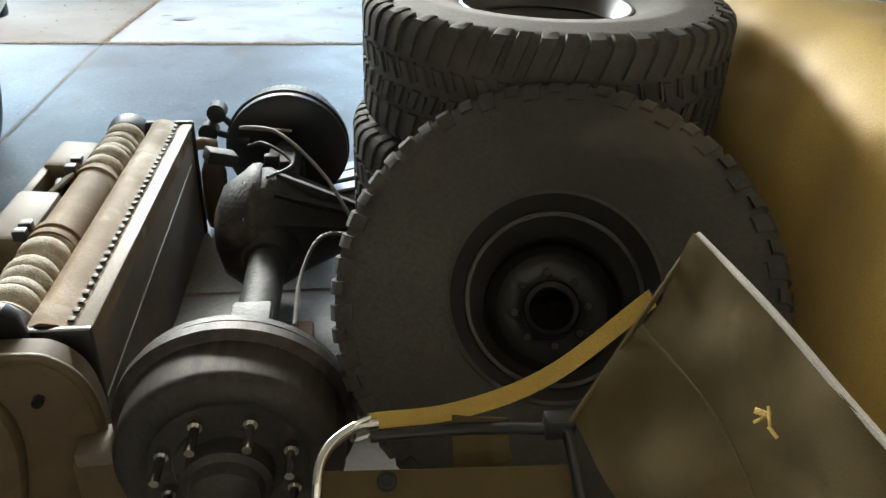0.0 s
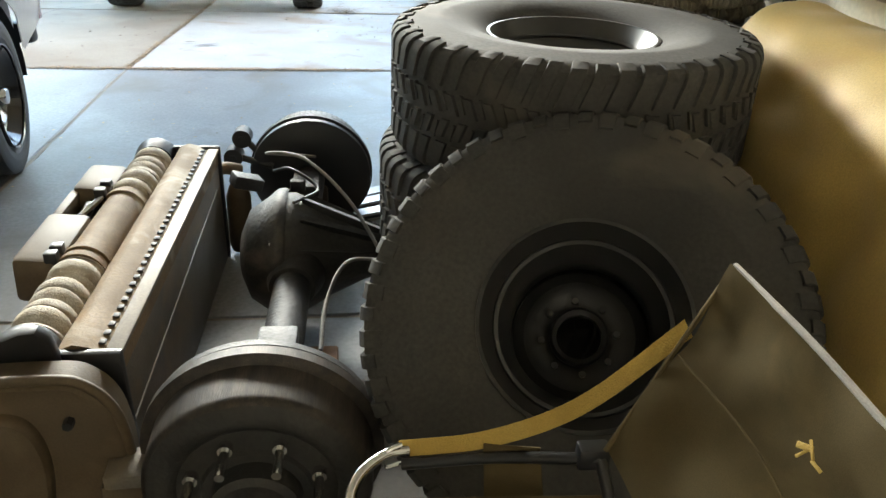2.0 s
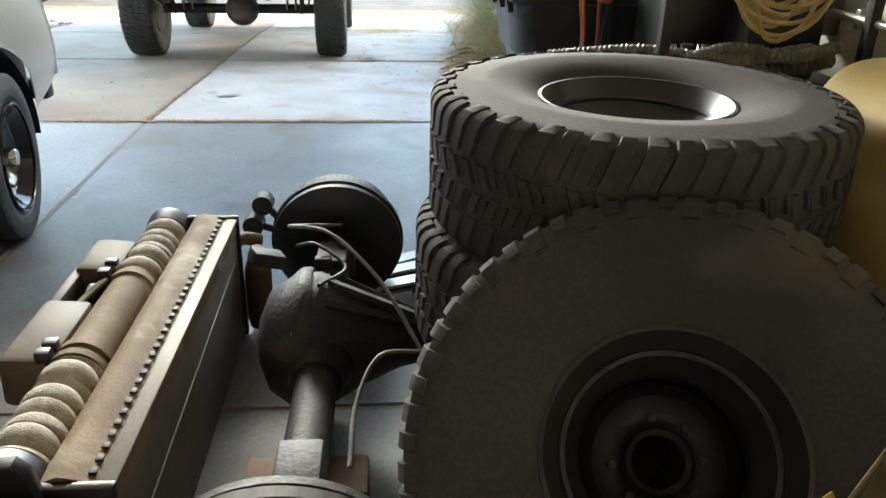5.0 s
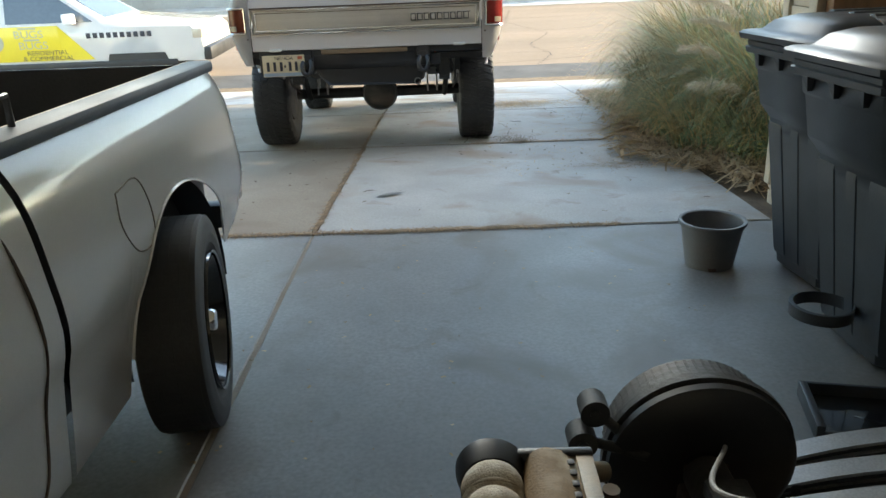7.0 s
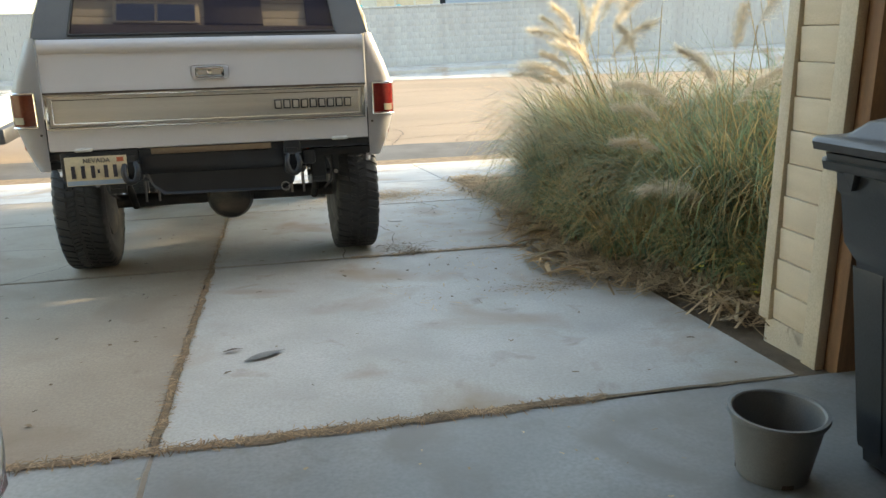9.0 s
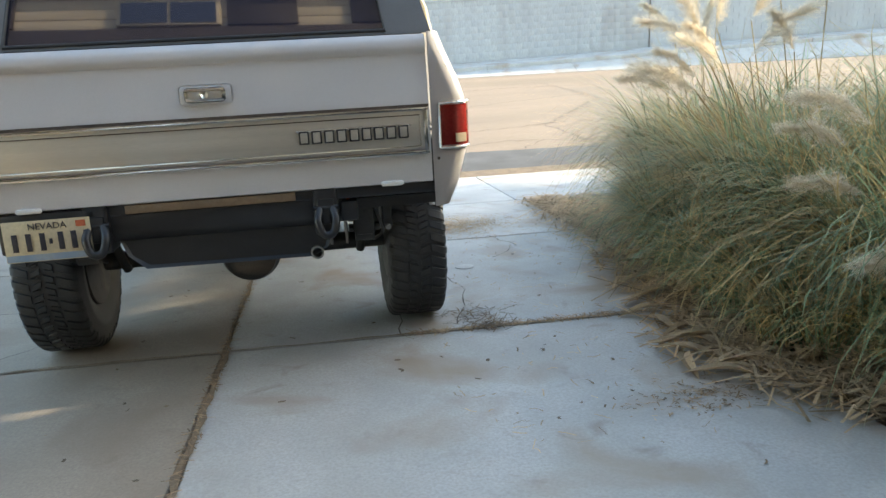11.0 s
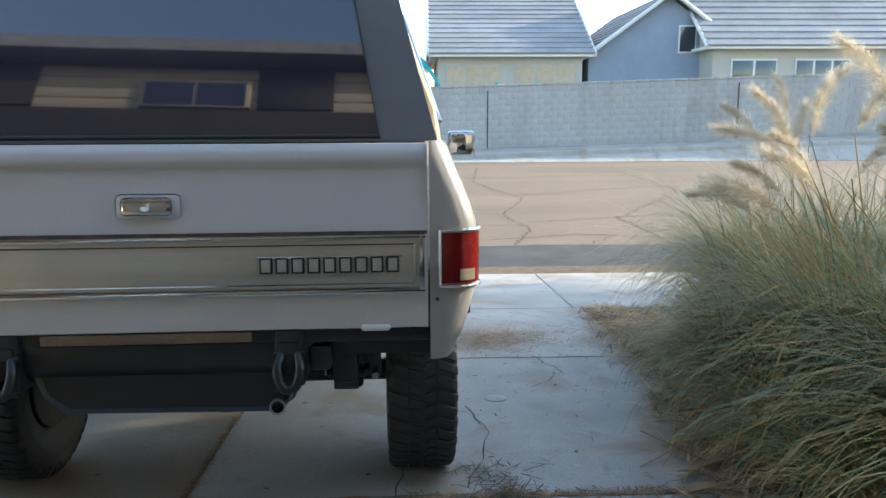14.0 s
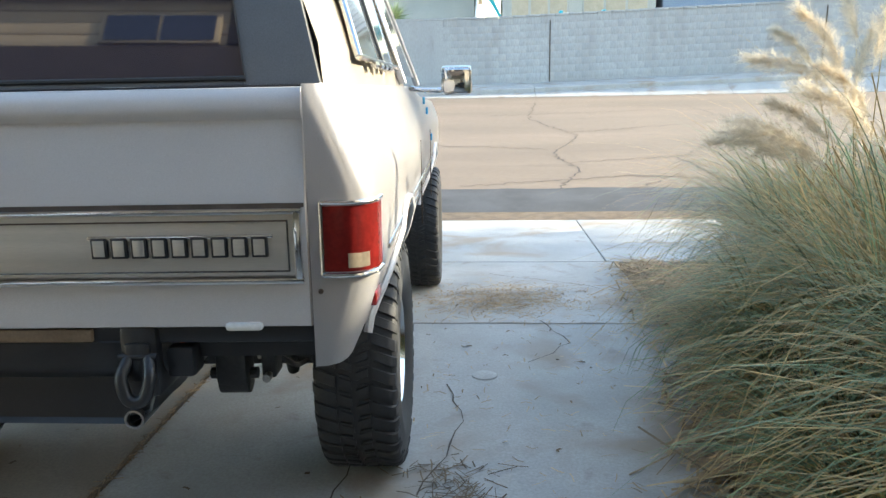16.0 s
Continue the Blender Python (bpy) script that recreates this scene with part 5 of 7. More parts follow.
pot = thing("plant_pot", "empty grey plastic nursery pot with a rolled rim", "pot", pose(1.9, -0.585, 0.02) @ Matrix.Scale(0.88, 4))
part("wall", lathe([(0.0, 0.012), (0.1, 0.012), (0.112, 0.02), (0.135, 0.15), (0.147, 0.235), (0.153, 0.24), (0.165, 0.24), (0.167, 0.228), (0.16, 0.215), (0.152, 0.212), (0.14, 0.14), (0.118, 0.0), (0, 0.0)], 48), POT_PLASTIC, pot)
for a in (20, 140, 260):
    part("drain_notch", box((-0.02, -0.004, 0.0), (0.02, 0.004, 0.018), 0.002, pose(0.117 * math.cos(radians(a)), 0.117 * math.sin(radians(a)), 0, 0, 0, a + 90)), CRACK, pot)
part("handle_tab", box((-0.03, -0.012, 0.215), (0.03, 0.012, 0.238), 0.006, pose(0.165 * math.cos(0.3), 0.165 * math.sin(0.3), 0, 0, 0, 107)), POT_PLASTIC, pot)

# ---- storage rack and its clutter ----
RX0, RX1, RY0, RY1 = 2.29, 2.92, -2.44, -1.8
rack = thing("storage_rack", "black steel storage rack against the garage wall", "shelf")
for x in (RX0, RX1):
    for y in (RY0, RY1):
        part("post", box((x - 0.017, y - 0.017, 0.019), (x + 0.017, y + 0.017, 1.85), 0.003), BLACK_PAINT, rack)
for z in (0.12, 0.78, 1.28, 1.8):
    sh = part("shelf_panel", box((RX0 - 0.015, RY0, z), (RX1, RY1, z + 0.025), 0.003), BLACK_PAINT, rack)
    part("lip", box((RX0, RY0 - 0.02, z - 0.02), (RX1, RY0 - 0.012, z + 0.035), 0.002), BLACK_PAINT, sh)
r = random.Random(5)
for i, (z, x, y, a, b, c, mt, lab) in enumerate(((0.806, 2.5, -2.0, 0.24, 0.26, 0.3, BLACK_PAINT, "greasy black parts crate on the rack"), (0.806, 2.74, -2.12, 0.26, 0.3, 0.22, GREASY, "dark iron engine part on the rack"), (1.306, 2.45, -2.0, 0.26, 0.3, 0.24, BLACK_PAINT, "black storage box on the rack"),
                                                (1.306, 2.74, -2.2, 0.24, 0.3, 0.2, CARD, "worn cardboard box on the rack"), (0.146, 2.66, -2.1, 0.3, 0.5, 0.35, GREASY, "dark metal crate on the bottom shelf"))):
    c_ = thing("crate", lab, "crate", pose(x, y, z, 0, 0, r.uniform(-6, 6)), "things on the storage rack")
    part("body", box((-a / 2, -b / 2, 0), (a / 2, b / 2, c), 0.012), mt, c_)
    part("lid", box((-a / 2 - 0.008, -b / 2 - 0.008, c), (a / 2 + 0.008, b / 2 + 0.008, c + 0.02), 0.006), mt, c_)
for i, (x0, x1, z, rad) in enumerate(((1.98, 2.78, 0.87, 0.021), (2.32, 2.88, 0.835, 0.024), (2.36, 2.86, 0.885, 0.019))):
    y = (-2.4, -2.36, -2.42)[i]
    pts = smooth_line([(x0, y + 0.12 * (i == 0), z - 0.01), ((2 * x0 + x1) / 3, y + 0.03, z + 0.025), ((x0 + 2 * x1) / 3, y, z + 0.005), (x1, y + 0.02, z + 0.035)], 40)
    single("ribbed_hose", tube_in(bmesh.new(), pts, rad, 12, wave=0.16, pitch=0.016), HOSE_GREY, "length of grey ribbed flexible hose on the rack", "hose", group="hoses on the rack")
for i in range(9):
    q = random.Random(60 + i)
    x, z = 2.36 + 0.058 * i, 0.806
    single("jar", lathe([(0, 0), (0.024, 0), (0.027, 0.008), (0.027, 0.07), (0.02, 0.08), (0.02, 0.1), (0, 0.102)], 14), (STEEL, GREASY, CHROME, DUSTY_TANK)[i % 4], "small dusty can of parts on the rack", "can", pose(x, -2.3 + q.uniform(-0.02, 0.02), z, 0, 0, 0), "cans on the rack")
coil = thing("rope_coil", "coil of pale yellow rope hung on the storage rack", "rope")
for k in range(14):
    q = random.Random(k)
    cx, cz, rx, rz = 2.58 + q.uniform(-0.04, 0.04), 1.16 + q.uniform(-0.03, 0.03), 0.13 + q.uniform(-0.05, 0.05), 0.15 + q.uniform(-0.05, 0.06)
    ph = q.uniform(0, 6)
    pts = [(cx + rx * math.cos(a), -2.5 - 0.006 * k + 0.015 * math.sin(3 * a + ph), cz + rz * math.sin(a)) for a in (2 * math.pi * i / 30 for i in range(31))]
    part("loop", tube(pts, 0.0065, 8), ROPE, coil)
part("hanger", tube([(2.58, -2.55, 1.3), (2.58, -2.5, 1.33), (2.58, -2.44, 1.3)], 0.008, 8, 4), BLACK_PAINT, coil)
cord = thing("extension_cord", "orange-red cord hanging from the storage rack", "cord")
part("cord", tube([(2.25, -1.88, 1.2), (2.24, -1.86, 1.0), (2.245, -1.87, 0.8), (2.24, -1.86, 0.55), (2.25, -1.85, 0.3)], 0.006, 8, 8), RED_PAINT, cord)
part("cord", tube([(2.26, -1.92, 1.14), (2.24, -1.82, 1.2), (2.25, -1.78, 1.13), (2.24, -1.86, 1.08), (2.25, -1.98, 1.12), (2.24, -2.02, 1.2), (2.25, -1.92, 1.22)], 0.006, 8, 8), RED_PAINT, cord)
part("plug", box((2.225, -1.94, 0.98), (2.27, -1.86, 1.06), 0.012), RED_PAINT, cord)
# ---- cords over the rack, boards by the bins ----
cords = thing("orange_cord", "tangled orange-red cord hanging from the rack with its ends loose", "cord")
r = random.Random(17)
for k in range(5):
    c = Vector((2.19, -1.88 + 0.02 * k, 1.22))
    pts = [c + Vector((r.gauss(0, 0.03), r.gauss(0, 0.055), r.gauss(0, 0.05))) for _ in range(7)]
    part("loop", tube(pts + [pts[0]], 0.0055, 8, 6), ORANGE_CORD, cords)
for dy, zb in ((0.0, 0.62), (0.05, 0.72)):
    part("loose_end", tube([(2.19, -1.88 + dy, 1.2), (2.18, -1.87 + dy, 1.0), (2.19, -1.88 + dy * 0.6, 0.86), (2.185, -1.89 + dy, zb)], 0.0055, 8, 6), ORANGE_CORD, cords)
part("hook", tube([(2.19, -1.88, 1.26), (2.22, -1.85, 1.29), (2.28, -1.81, 1.27)], 0.006, 8, 4), BLACK_PAINT, cords)
for i, (x, y, hh, a, mt) in enumerate(((2.09, -2.06, 0.6, 8, CARD), (2.13, -2.02, 0.54, 14, DRYWALL), (2.06, -2.1, 0.46, 4, WOOD))):
    single("scrap_board", box((-0.012, -0.045, 0.0), (0.012, 0.045, hh), 0.003, pose(0, 0, 0, 0, 3, 0)), mt, ("tan cardboard strip standing between bin and wheels", "pale board offcut standing between bin and wheels", "short brown wood offcut standing by the bins")[i], "board", pose(x, y, 0.021, 0, 0, a))
# ---- lifted sport utility on the driveway ----
def shell(cols, hw, zb, zt, rows=14, flip=1, inner=0.0):
    """A body side: columns of (inset, y), half-width by height, lower and upper edge by y."""
    rings = []
    for inset, y in cols:
        lo, hi = zb(y), zt(y)
        ring = []
        for k in range(rows + 1):
            z = lo + (hi - lo) * k / rows
            ring.append((flip * max(lerp_table(hw, z) - inset, inner), y, z))
        rings.append(ring)
    return rings


def sport_utility():
    th = thing("sport_utility", "old pale silver lifted two-door sport utility parked on the driveway", "car", pose(0.155, 1.87, -0.056, -3.27, 0, 2.0))
    R, W = 0.425, 0.285
    WY, FY = 1.0, 3.68
    hw = [(0.6, 0.885), (0.72, 0.905), (0.83, 0.955), (0.95, 0.99), (1.16, 0.992), (1.24, 0.965), (1.32, 0.93), (1.415, 0.893)]

    def zb(y):
        z = 0.735 if y < 0.42 else 0.69
        for c in (WY, FY):
            d = 0.52 ** 2 - (y - c) ** 2
            if d > 0:
                z = max(z, 0.5 + math.sqrt(d) * 0.98)
        return z

    def zt(y):
        return lerp_table([(0, 1.41), (2.6, 1.41), (2.95, 1.39), (3.3, 1.34), (4.5, 1.3), (4.7, 1.27)], y)
    cols = [(0.165, 0.0), (0.08, 0.0), (0.045, 0.006), (0.02, 0.026), (0.006, 0.06), (0.0, 0.11)] + [(0, 0.11 + 4.4 * k / 110) for k in range(1, 111)] + [(0.02, 4.56), (0.08, 4.62), (0.3, 4.66)]
    for s in (1, -1):
        bm = bmesh.new()
        loft_in(bm, shell(cols, hw, zb, zt, 16, s, 0.838), closed=False)
        g = [f for f in bm.faces]
        bmesh.ops.solidify(bm, geom=g, thickness=0.012)
        side = part("quarter_and_side", bm, PAINT_SILVER, th, "pale silver body side with open wheel arches")
        for c in (WY, FY):
            pts = [(s * (lerp_table(hw, 0.5 + 0.52 * math.sin(a)) + 0.004), c + 0.52 * math.cos(a), 0.5 + 0.51 * math.sin(a)) for a in (math.pi * (0.1 + 0.8 * k / 24) for k in range(25))]
            part("arch_lip", tube(pts, 0.014, 8), PAINT_SILVER, side)
        part("side_trim", box((s * 0.994 - 0.004, 0.3, 0.965), (s * 0.994 + 0.004, 4.4, 0.98), 0.002), CHROME, side)
        part("side_trim", box((s * 0.982 - 0.004, 1.6, 0.9), (s * 0.982 + 0.004, 3.1, 0.912), 0.002), CHROME, side)
        part("door_gap", box((s * 0.99 - 0.003, 1.98, 0.74), (s * 0.99 + 0.004, 1.99, 1.15)), CRACK, side)
        part("door_gap", box((s * 0.99 - 0.003, 3.0, 0.74), (s * 0.99 + 0.004, 3.012, 1.15)), CRACK, side)
        part("marker_light", box((s * 0.95, 0.13, 0.85), (s * 0.976, 0.24, 0.885), 0.004), RED_LENS, side)
        # tail lamp wrapping the corner
        bm = bmesh.new()
        lc = [(0.12, -0.008), (0.08, -0.01), (0.04, -0.004), (0.012, 0.018), (-0.004, 0.05), (-0.008, 0.1)]
        loft_in(bm, shell(lc, hw, lambda y: 0.974, lambda y: 1.131, 6, s), closed=False)
        bmesh.ops.solidify(bm, geom=list(bm.faces), thickness=-0.012)
        lamp = part("tail_lamp", bm, RED_LENS if s > 0 else BROWN_LENS, th, "red tail lamp lens in a chrome bezel" if s > 0 else "faded brownish red tail lamp lens")
        bm = bmesh.new()
        loft_in(bm, shell([(0.06, -0.014), (0.03, -0.006), (0.012, 0.012)], hw, lambda y: 0.984, lambda y: 1.019, 3, s), closed=False)
        bmesh.ops.solidify(bm, geom=list(bm.faces), thickness=-0.01)
        part("reverse_lens", bm, CLEAR_LENS, lamp, "clear reversing lens")
        for z in (0.966, 1.139):
            part("bezel", tube([(s * (lerp_table(hw, z) - i), y - 0.004, z) for i, y in lc], 0.006, 8), CHROME, lamp)
        part("bezel", tube([(s * (lerp_table(hw, 1.0) - 0.122), -0.008, 0.966), (s * (lerp_table(hw, 1.1) - 0.122), -0.008, 1.139)], 0.006, 8), CHROME, lamp)
        part("lower_bolt", cyl((s * 0.86, -0.006, 0.925), (s * 0.86, 0.006, 0.925), 0.006, seg=10), CRACK, th)
    # tailgate
    bm = bmesh.new()
    prof = [(0.835, 0.012), (0.84, 0.0), (0.95, -0.002), (1.155, -0.002), (1.17, 0.002), (1.3, 0.016), (1.33, 0.02), (1.345, 0.005), (1.36, 0.003), (1.385, 0.01), (1.402, 0.022), (1.405, 0.06)]
    xs = [-0.832] + [-0.8 + 1.6 * k / 20 for k in range(21)] + [0.832]
    rings = []
    for x in xs:
        soft = max(0.0, (abs(x) - 0.74) / 0.09)
        rings.append([(x, y + (0.003 * soft if 1.33 < z < 1.39 else 0), z) for z, y in prof])
    rings = [ring + [(x, y + 0.025, z) for x, y, z in ring[::-1]] for ring in rings]
    loft_in(bm, rings, caps=True)
    gate = part("tailgate", bm, PAINT_SILVER, th, "pale silver tailgate with a bright trim panel")
    part("trim_panel", box((-0.812, -0.014, 0.968), (0.812, -0.004, 1.115), 0.003), BRUSHED, gate, "brushed metal trim panel")
    for z in (0.955, 1.121):
        part("trim_frame", box((-0.825, -0.02, z - 0.006), (0.825, -0.004, z + 0.008), 0.003), CHROME, gate)
        part("trim_inner", box((-0.79, -0.0165, z + (0.022 if z < 1 else -0.024)), (0.79, -0.0145, z + (0.026 if z < 1 else -0.02))), CRACK if z > 1 else CHROME, gate)
    for x in (-0.82, 0.81):
        part("trim_frame", box((x - 0.005, -0.02, 0.955), (x + 0.012, -0.004, 1.125), 0.003), CHROME, gate)
    for x in (-0.792, 0.789):
        part("trim_inner", box((x, -0.0165, 0.979), (x + 0.004, -0.0145, 1.101)), CHROME, gate)
    part("gate_gap", box((-0.83, -0.0075, 1.129), (0.83, -0.004, 1.139)), CRACK, gate)
    for i in range(9):
        x = 0.325 + i * 0.0475
        badge = part("badge_block", box((x, -0.024, 1.014), (x + 0.039, -0.012, 1.064), 0.003), BLACK_PAINT, gate)
        part("badge_inset", box((x + 0.006, -0.0255, 1.02), (x + 0.033, -0.0235, 1.058), 0.001), BRUSHED, badge)
    part("badge_bar", box((0.318, -0.022, 1.06), (0.757, -0.016, 1.068), 0.002), CHROME, gate)
    part("handle_dish", box((-0.095, -0.0035, 1.181), (0.1, 0.02, 1.258), 0.018), PAINT_SILVER, gate)
    hnd = part("tailgate_handle", box((-0.073, -0.022, 1.193), (0.075, 0.0, 1.248), 0.014), CHROME, gate, "chrome tailgate handle")
    part("handle_face", box((-0.06, -0.0245, 1.205), (0.062, -0.02, 1.236), 0.006), BRUSHED, hnd)
    part("lock", lathe([(0, 0.006), (0.014, 0.005), (0.016, 0)], 20, pose(0.0, -0.022, 1.221, 90)), CHROME, hnd)
    for s in (1, -1):
        part("step_pad", box((s * 0.67 - 0.045, -0.014, 0.83), (s * 0.67 + 0.045, 0.01, 0.85), 0.008), WHITE_TRIM, th)
    part("belt_seal", box((-0.83, 0.05, 1.36), (0.83, 0.13, 1.409), 0.004), BLACK_PAINT, th, "black seal along the tailgate top")
    # black slab added across the underside to stand in for the shade inside
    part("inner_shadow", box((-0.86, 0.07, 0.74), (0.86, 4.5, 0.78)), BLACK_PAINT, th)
    part("rear_sill", box((-0.86, 0.02, 0.79), (0.86, 0.12, 0.84), 0.01), BLACK_PAINT, th)
    part("frame_strip", box((-0.34, 0.004, 0.8), (0.29, 0.018, 0.833), 0.004), PRIMER, th, "bare tan primer strip over the hitch bar")
    # hood and nose
    bm = bmesh.new()
    loft_in(bm, [[(x * w, y, z - 0.02 * abs(x) ** 2) for x in (-1, -0.7, -0.35, 0, 0.35, 0.7, 1)] for y, z, w in ((2.9, 1.42, 0.89), (3.3, 1.375, 0.9), (4.4, 1.34, 0.9), (4.62, 1.28, 0.85), (4.66, 0.9, 0.82), (4.6, 0.7, 0.82))], closed=False)
    bmesh.ops.solidify(bm, geom=list(bm.faces), thickness=0.012)
    part("hood", bm, PAINT_SILVER, th)
    # hardtop
    def cap_ring(y, zr, hb, ht, z0=1.408):
        pts = [(-hb, z0), (-hb * 0.985, z0 + 0.1), (-ht, zr - 0.13), (-ht + 0.05, zr - 0.04), (-ht + 0.15, zr), (0, zr + 0.018), (ht - 0.15, zr), (ht - 0.05, zr - 0.04), (ht, zr - 0.13), (hb * 0.985, z0 + 0.1), (hb, z0)]
        return [(x, y(z) if callable(y) else y, z) for x, z in pts]
    bm = bmesh.new()
    lean = lambda z: 0.075 + 0.3 * (z - 1.408)
    loft_in(bm, [cap_ring(lambda z: lean(z) + 0.02, 1.985, 0.872, 0.73), cap_ring(lambda z: lean(z) + 0.05, 2.01, 0.885, 0.745), cap_ring(1.0, 2.045, 0.888, 0.75), cap_ring(1.95, 2.045, 0.888, 0.75), cap_ring(2.35, 2.02, 0.888, 0.74)], closed=False)
    bmesh.ops.solidify(bm, geom=list(bm.faces), thickness=0.02)
    cap = part("hardtop", bm, CAP_BEIGE, th, "beige fibreglass hardtop")
    # rear face of the hardtop, with the window in it
    def rear(x, z, d=0.0):
        return Vector((x, lean(z) + d, z))
    bm = bmesh.new()
    for a, b in ((((-0.868, 1.41), (-0.69, 1.41)), ((-0.73, 1.97), (-0.6, 1.97))), (((0.69, 1.41), (0.868, 1.41)), ((0.6, 1.97), (0.73, 1.97))), (((-0.69, 1.41), (0.69, 1.41)), ((-0.68, 1.43), (0.68, 1.43))), (((-0.61, 1.91), (0.61, 1.91)), ((-0.6, 1.985), (0.6, 1.985)))):
        loft_in(bm, [[rear(*a[0]), rear(*a[1]), rear(*a[1], 0.03), rear(*a[0], 0.03)], [rear(*b[0]), rear(*b[1]), rear(*b[1], 0.03), rear(*b[0], 0.03)]], caps=True)
    part("rear_frame", bm, FRAME_GREY, cap, "mid grey rear window frame")
    bm = bmesh.new()
    loft_in(bm, [[rear(-0.695, 1.42, 0.012), rear(0.695, 1.42, 0.012), rear(0.695, 1.42, 0.018), rear(-0.695, 1.42, 0.018)], [rear(-0.61, 1.93, 0.012), rear(0.61, 1.93, 0.012), rear(0.61, 1.93, 0.018), rear(-0.61, 1.93, 0.018)]], caps=True)
    part("rear_glass", bm, GLASS_DARK, cap, "dark tinted rear window")
    part("gasket", tube([rear(-0.69, 1.425), rear(-0.605, 1.92), rear(0.605, 1.92), rear(0.69, 1.425), rear(-0.69, 1.425)], 0.007, 8), RUBBER_CLEAN, cap)
    for s in (1, -1):
        def flank(y, z, d=0.0):
            t = (z - 1.508) / (1.915 - 1.508)
            return Vector((s * (0.875 + (0.748 - 0.875) * t + 0.012 + d), y, z))
        bm = bmesh.new()
        loft_in(bm, [[flank(0.55, 1.5), flank(1.78, 1.5), flank(1.78, 1.5, 0.006), flank(0.55, 1.5, 0.006)], [flank(0.72, 1.88), flank(1.78, 1.88), flank(1.78, 1.88, 0.006), flank(0.72, 1.88, 0.006)]], caps=True)
        part("side_glass", bm, GLASS_PALE, cap, "sliding side window in a bright frame")
        part("window_frame", tube([flank(0.53, 1.49, 0.008), flank(0.7, 1.89, 0.008), flank(1.8, 1.89, 0.008), flank(1.8, 1.49, 0.008), flank(0.53, 1.49, 0.008)], 0.012, 8), CHROME, cap)
        part("window_bar", tube([flank(1.2, 1.49, 0.008), flank(1.25, 1.89, 0.008)], 0.009, 8), BLACK_PAINT, cap)
        for i in range(4):
            part("vent", tube([flank(0.8 + 0.16 * i, 1.475, 0.014), flank(0.9 + 0.16 * i, 1.475, 0.014)], 0.012, 8), CHROME, cap)
        bm = bmesh.new()
        loft_in(bm, [[flank(1.98, 1.46), flank(3.0, 1.46), flank(3.0, 1.46, 0.006), flank(1.98, 1.46, 0.006)], [flank(1.98, 1.9), flank(2.6, 1.9), flank(2.6, 1.9, 0.006), flank(1.98, 1.9, 0.006)]], caps=True)
        part("door_glass", bm, GLASS_PALE, th)
        part("door_frame", tube([flank(1.96, 1.42), flank(1.96, 1.91), flank(2.6, 1.92), flank(3.05, 1.42)], 0.02, 8), PAINT_SILVER, th)
        mir = part("door_mirror", box((s * 1.165 - 0.085, 2.5, 1.36), (s * 1.165 + 0.085, 2.56, 1.515), 0.022), CHROME, th, "chrome square door mirror")
        part("mirror_glass", box((s * 1.165 - 0.075, 2.493, 1.37), (s * 1.165 + 0.075, 2.502, 1.505), 0.012), MIRROR, mir)
        part("mirror_arm", tube([(s * 0.9, 2.6, 1.4), (s * 1.0, 2.58, 1.385), (s * 1.15, 2.55, 1.39)], 0.014, 8, 4), CHROME, mir)
    bm = bmesh.new()
    loft_in(bm, [[(-0.8, 2.98, 1.43), (0.8, 2.98, 1.43), (0.8, 2.99, 1.43), (-0.8, 2.99, 1.43)], [(-0.68, 2.42, 1.98), (0.68, 2.42, 1.98), (0.68, 2.43, 1.98), (-0.68, 2.43, 1.98)]], caps=True)
    part("windscreen", bm, GLASS_PALE, th)
    for x in (-0.38, 0.38):
        part("seat", box((x - 0.25, 1.0, 1.1), (x + 0.25, 1.14, 1.62), 0.05), PINK_SEAT, th, "dark maroon seat back")
    for i, (x, y, z) in enumerate(((0.99, 2.66, 1.33), (1.0, 2.78, 1.27), (1.008, 3.1, 1.1))):
        part("tape_patch", box((x - 0.02, y - 0.03, z - 0.02), (x - 0.008, y + 0.03, z + 0.02), 0.003), BLUE_TAPE, th, "scrap of blue masking tape")
    # hitch bar, tank guard, axle
    bm = bmesh.new()
    sec = [(0.03, 0.715), (0.018, 0.735), (0.018, 0.795), (0.04, 0.822), (0.15, 0.822), (0.15, 0.69), (0.06, 0.69)]
    loft_in(bm, [[(x, y + dy, 0.755 + (z - 0.755) * k) for y, z in sec] for x, dy, k in ((-0.5, 0.05, 0.8), (-0.46, 0.012, 1.0), (-0.4, 0.0, 1.0), (0.4, 0.0, 1.0), (0.45, 0.012, 1.0), (0.5, 0.06, 0.75))], caps=True)
    bar = part("hitch_bar", bm, BLACK_PAINT, th, "heavy black tubular hitch crossbar")
    for x in (-0.45, 0.4):
        mt = part("tow_mount", box((x - 0.045, 0.0, 0.655), (x + 0.05, 0.15, 0.842), 0.016), BLACK_PAINT, bar)
        part("mount_plate", box((x - 0.03, -0.01, 0.7), (x + 0.035, 0.004, 0.8), 0.008), BLACK_PAINT, mt)
        part("shackle", tube([(x - 0.022, 0.0, 0.76), (x - 0.032, -0.03, 0.72), (x - 0.02, -0.04, 0.675), (x + 0.003, -0.042, 0.662), (x + 0.026, -0.04, 0.675), (x + 0.038, -0.03, 0.72), (x + 0.028, 0.0, 0.76)], 0.016, 10, 5), BLACK_PAINT, mt)
        part("shackle_pin", cyl((x - 0.045, -0.004, 0.765), (x + 0.05, -0.004, 0.765), 0.009, seg=10), BLACK_PAINT, mt)
    part("rear_crossmember", box((-0.86, 0.3, 0.72), (0.86, 0.36, 0.85)), BLACK_PAINT, th)
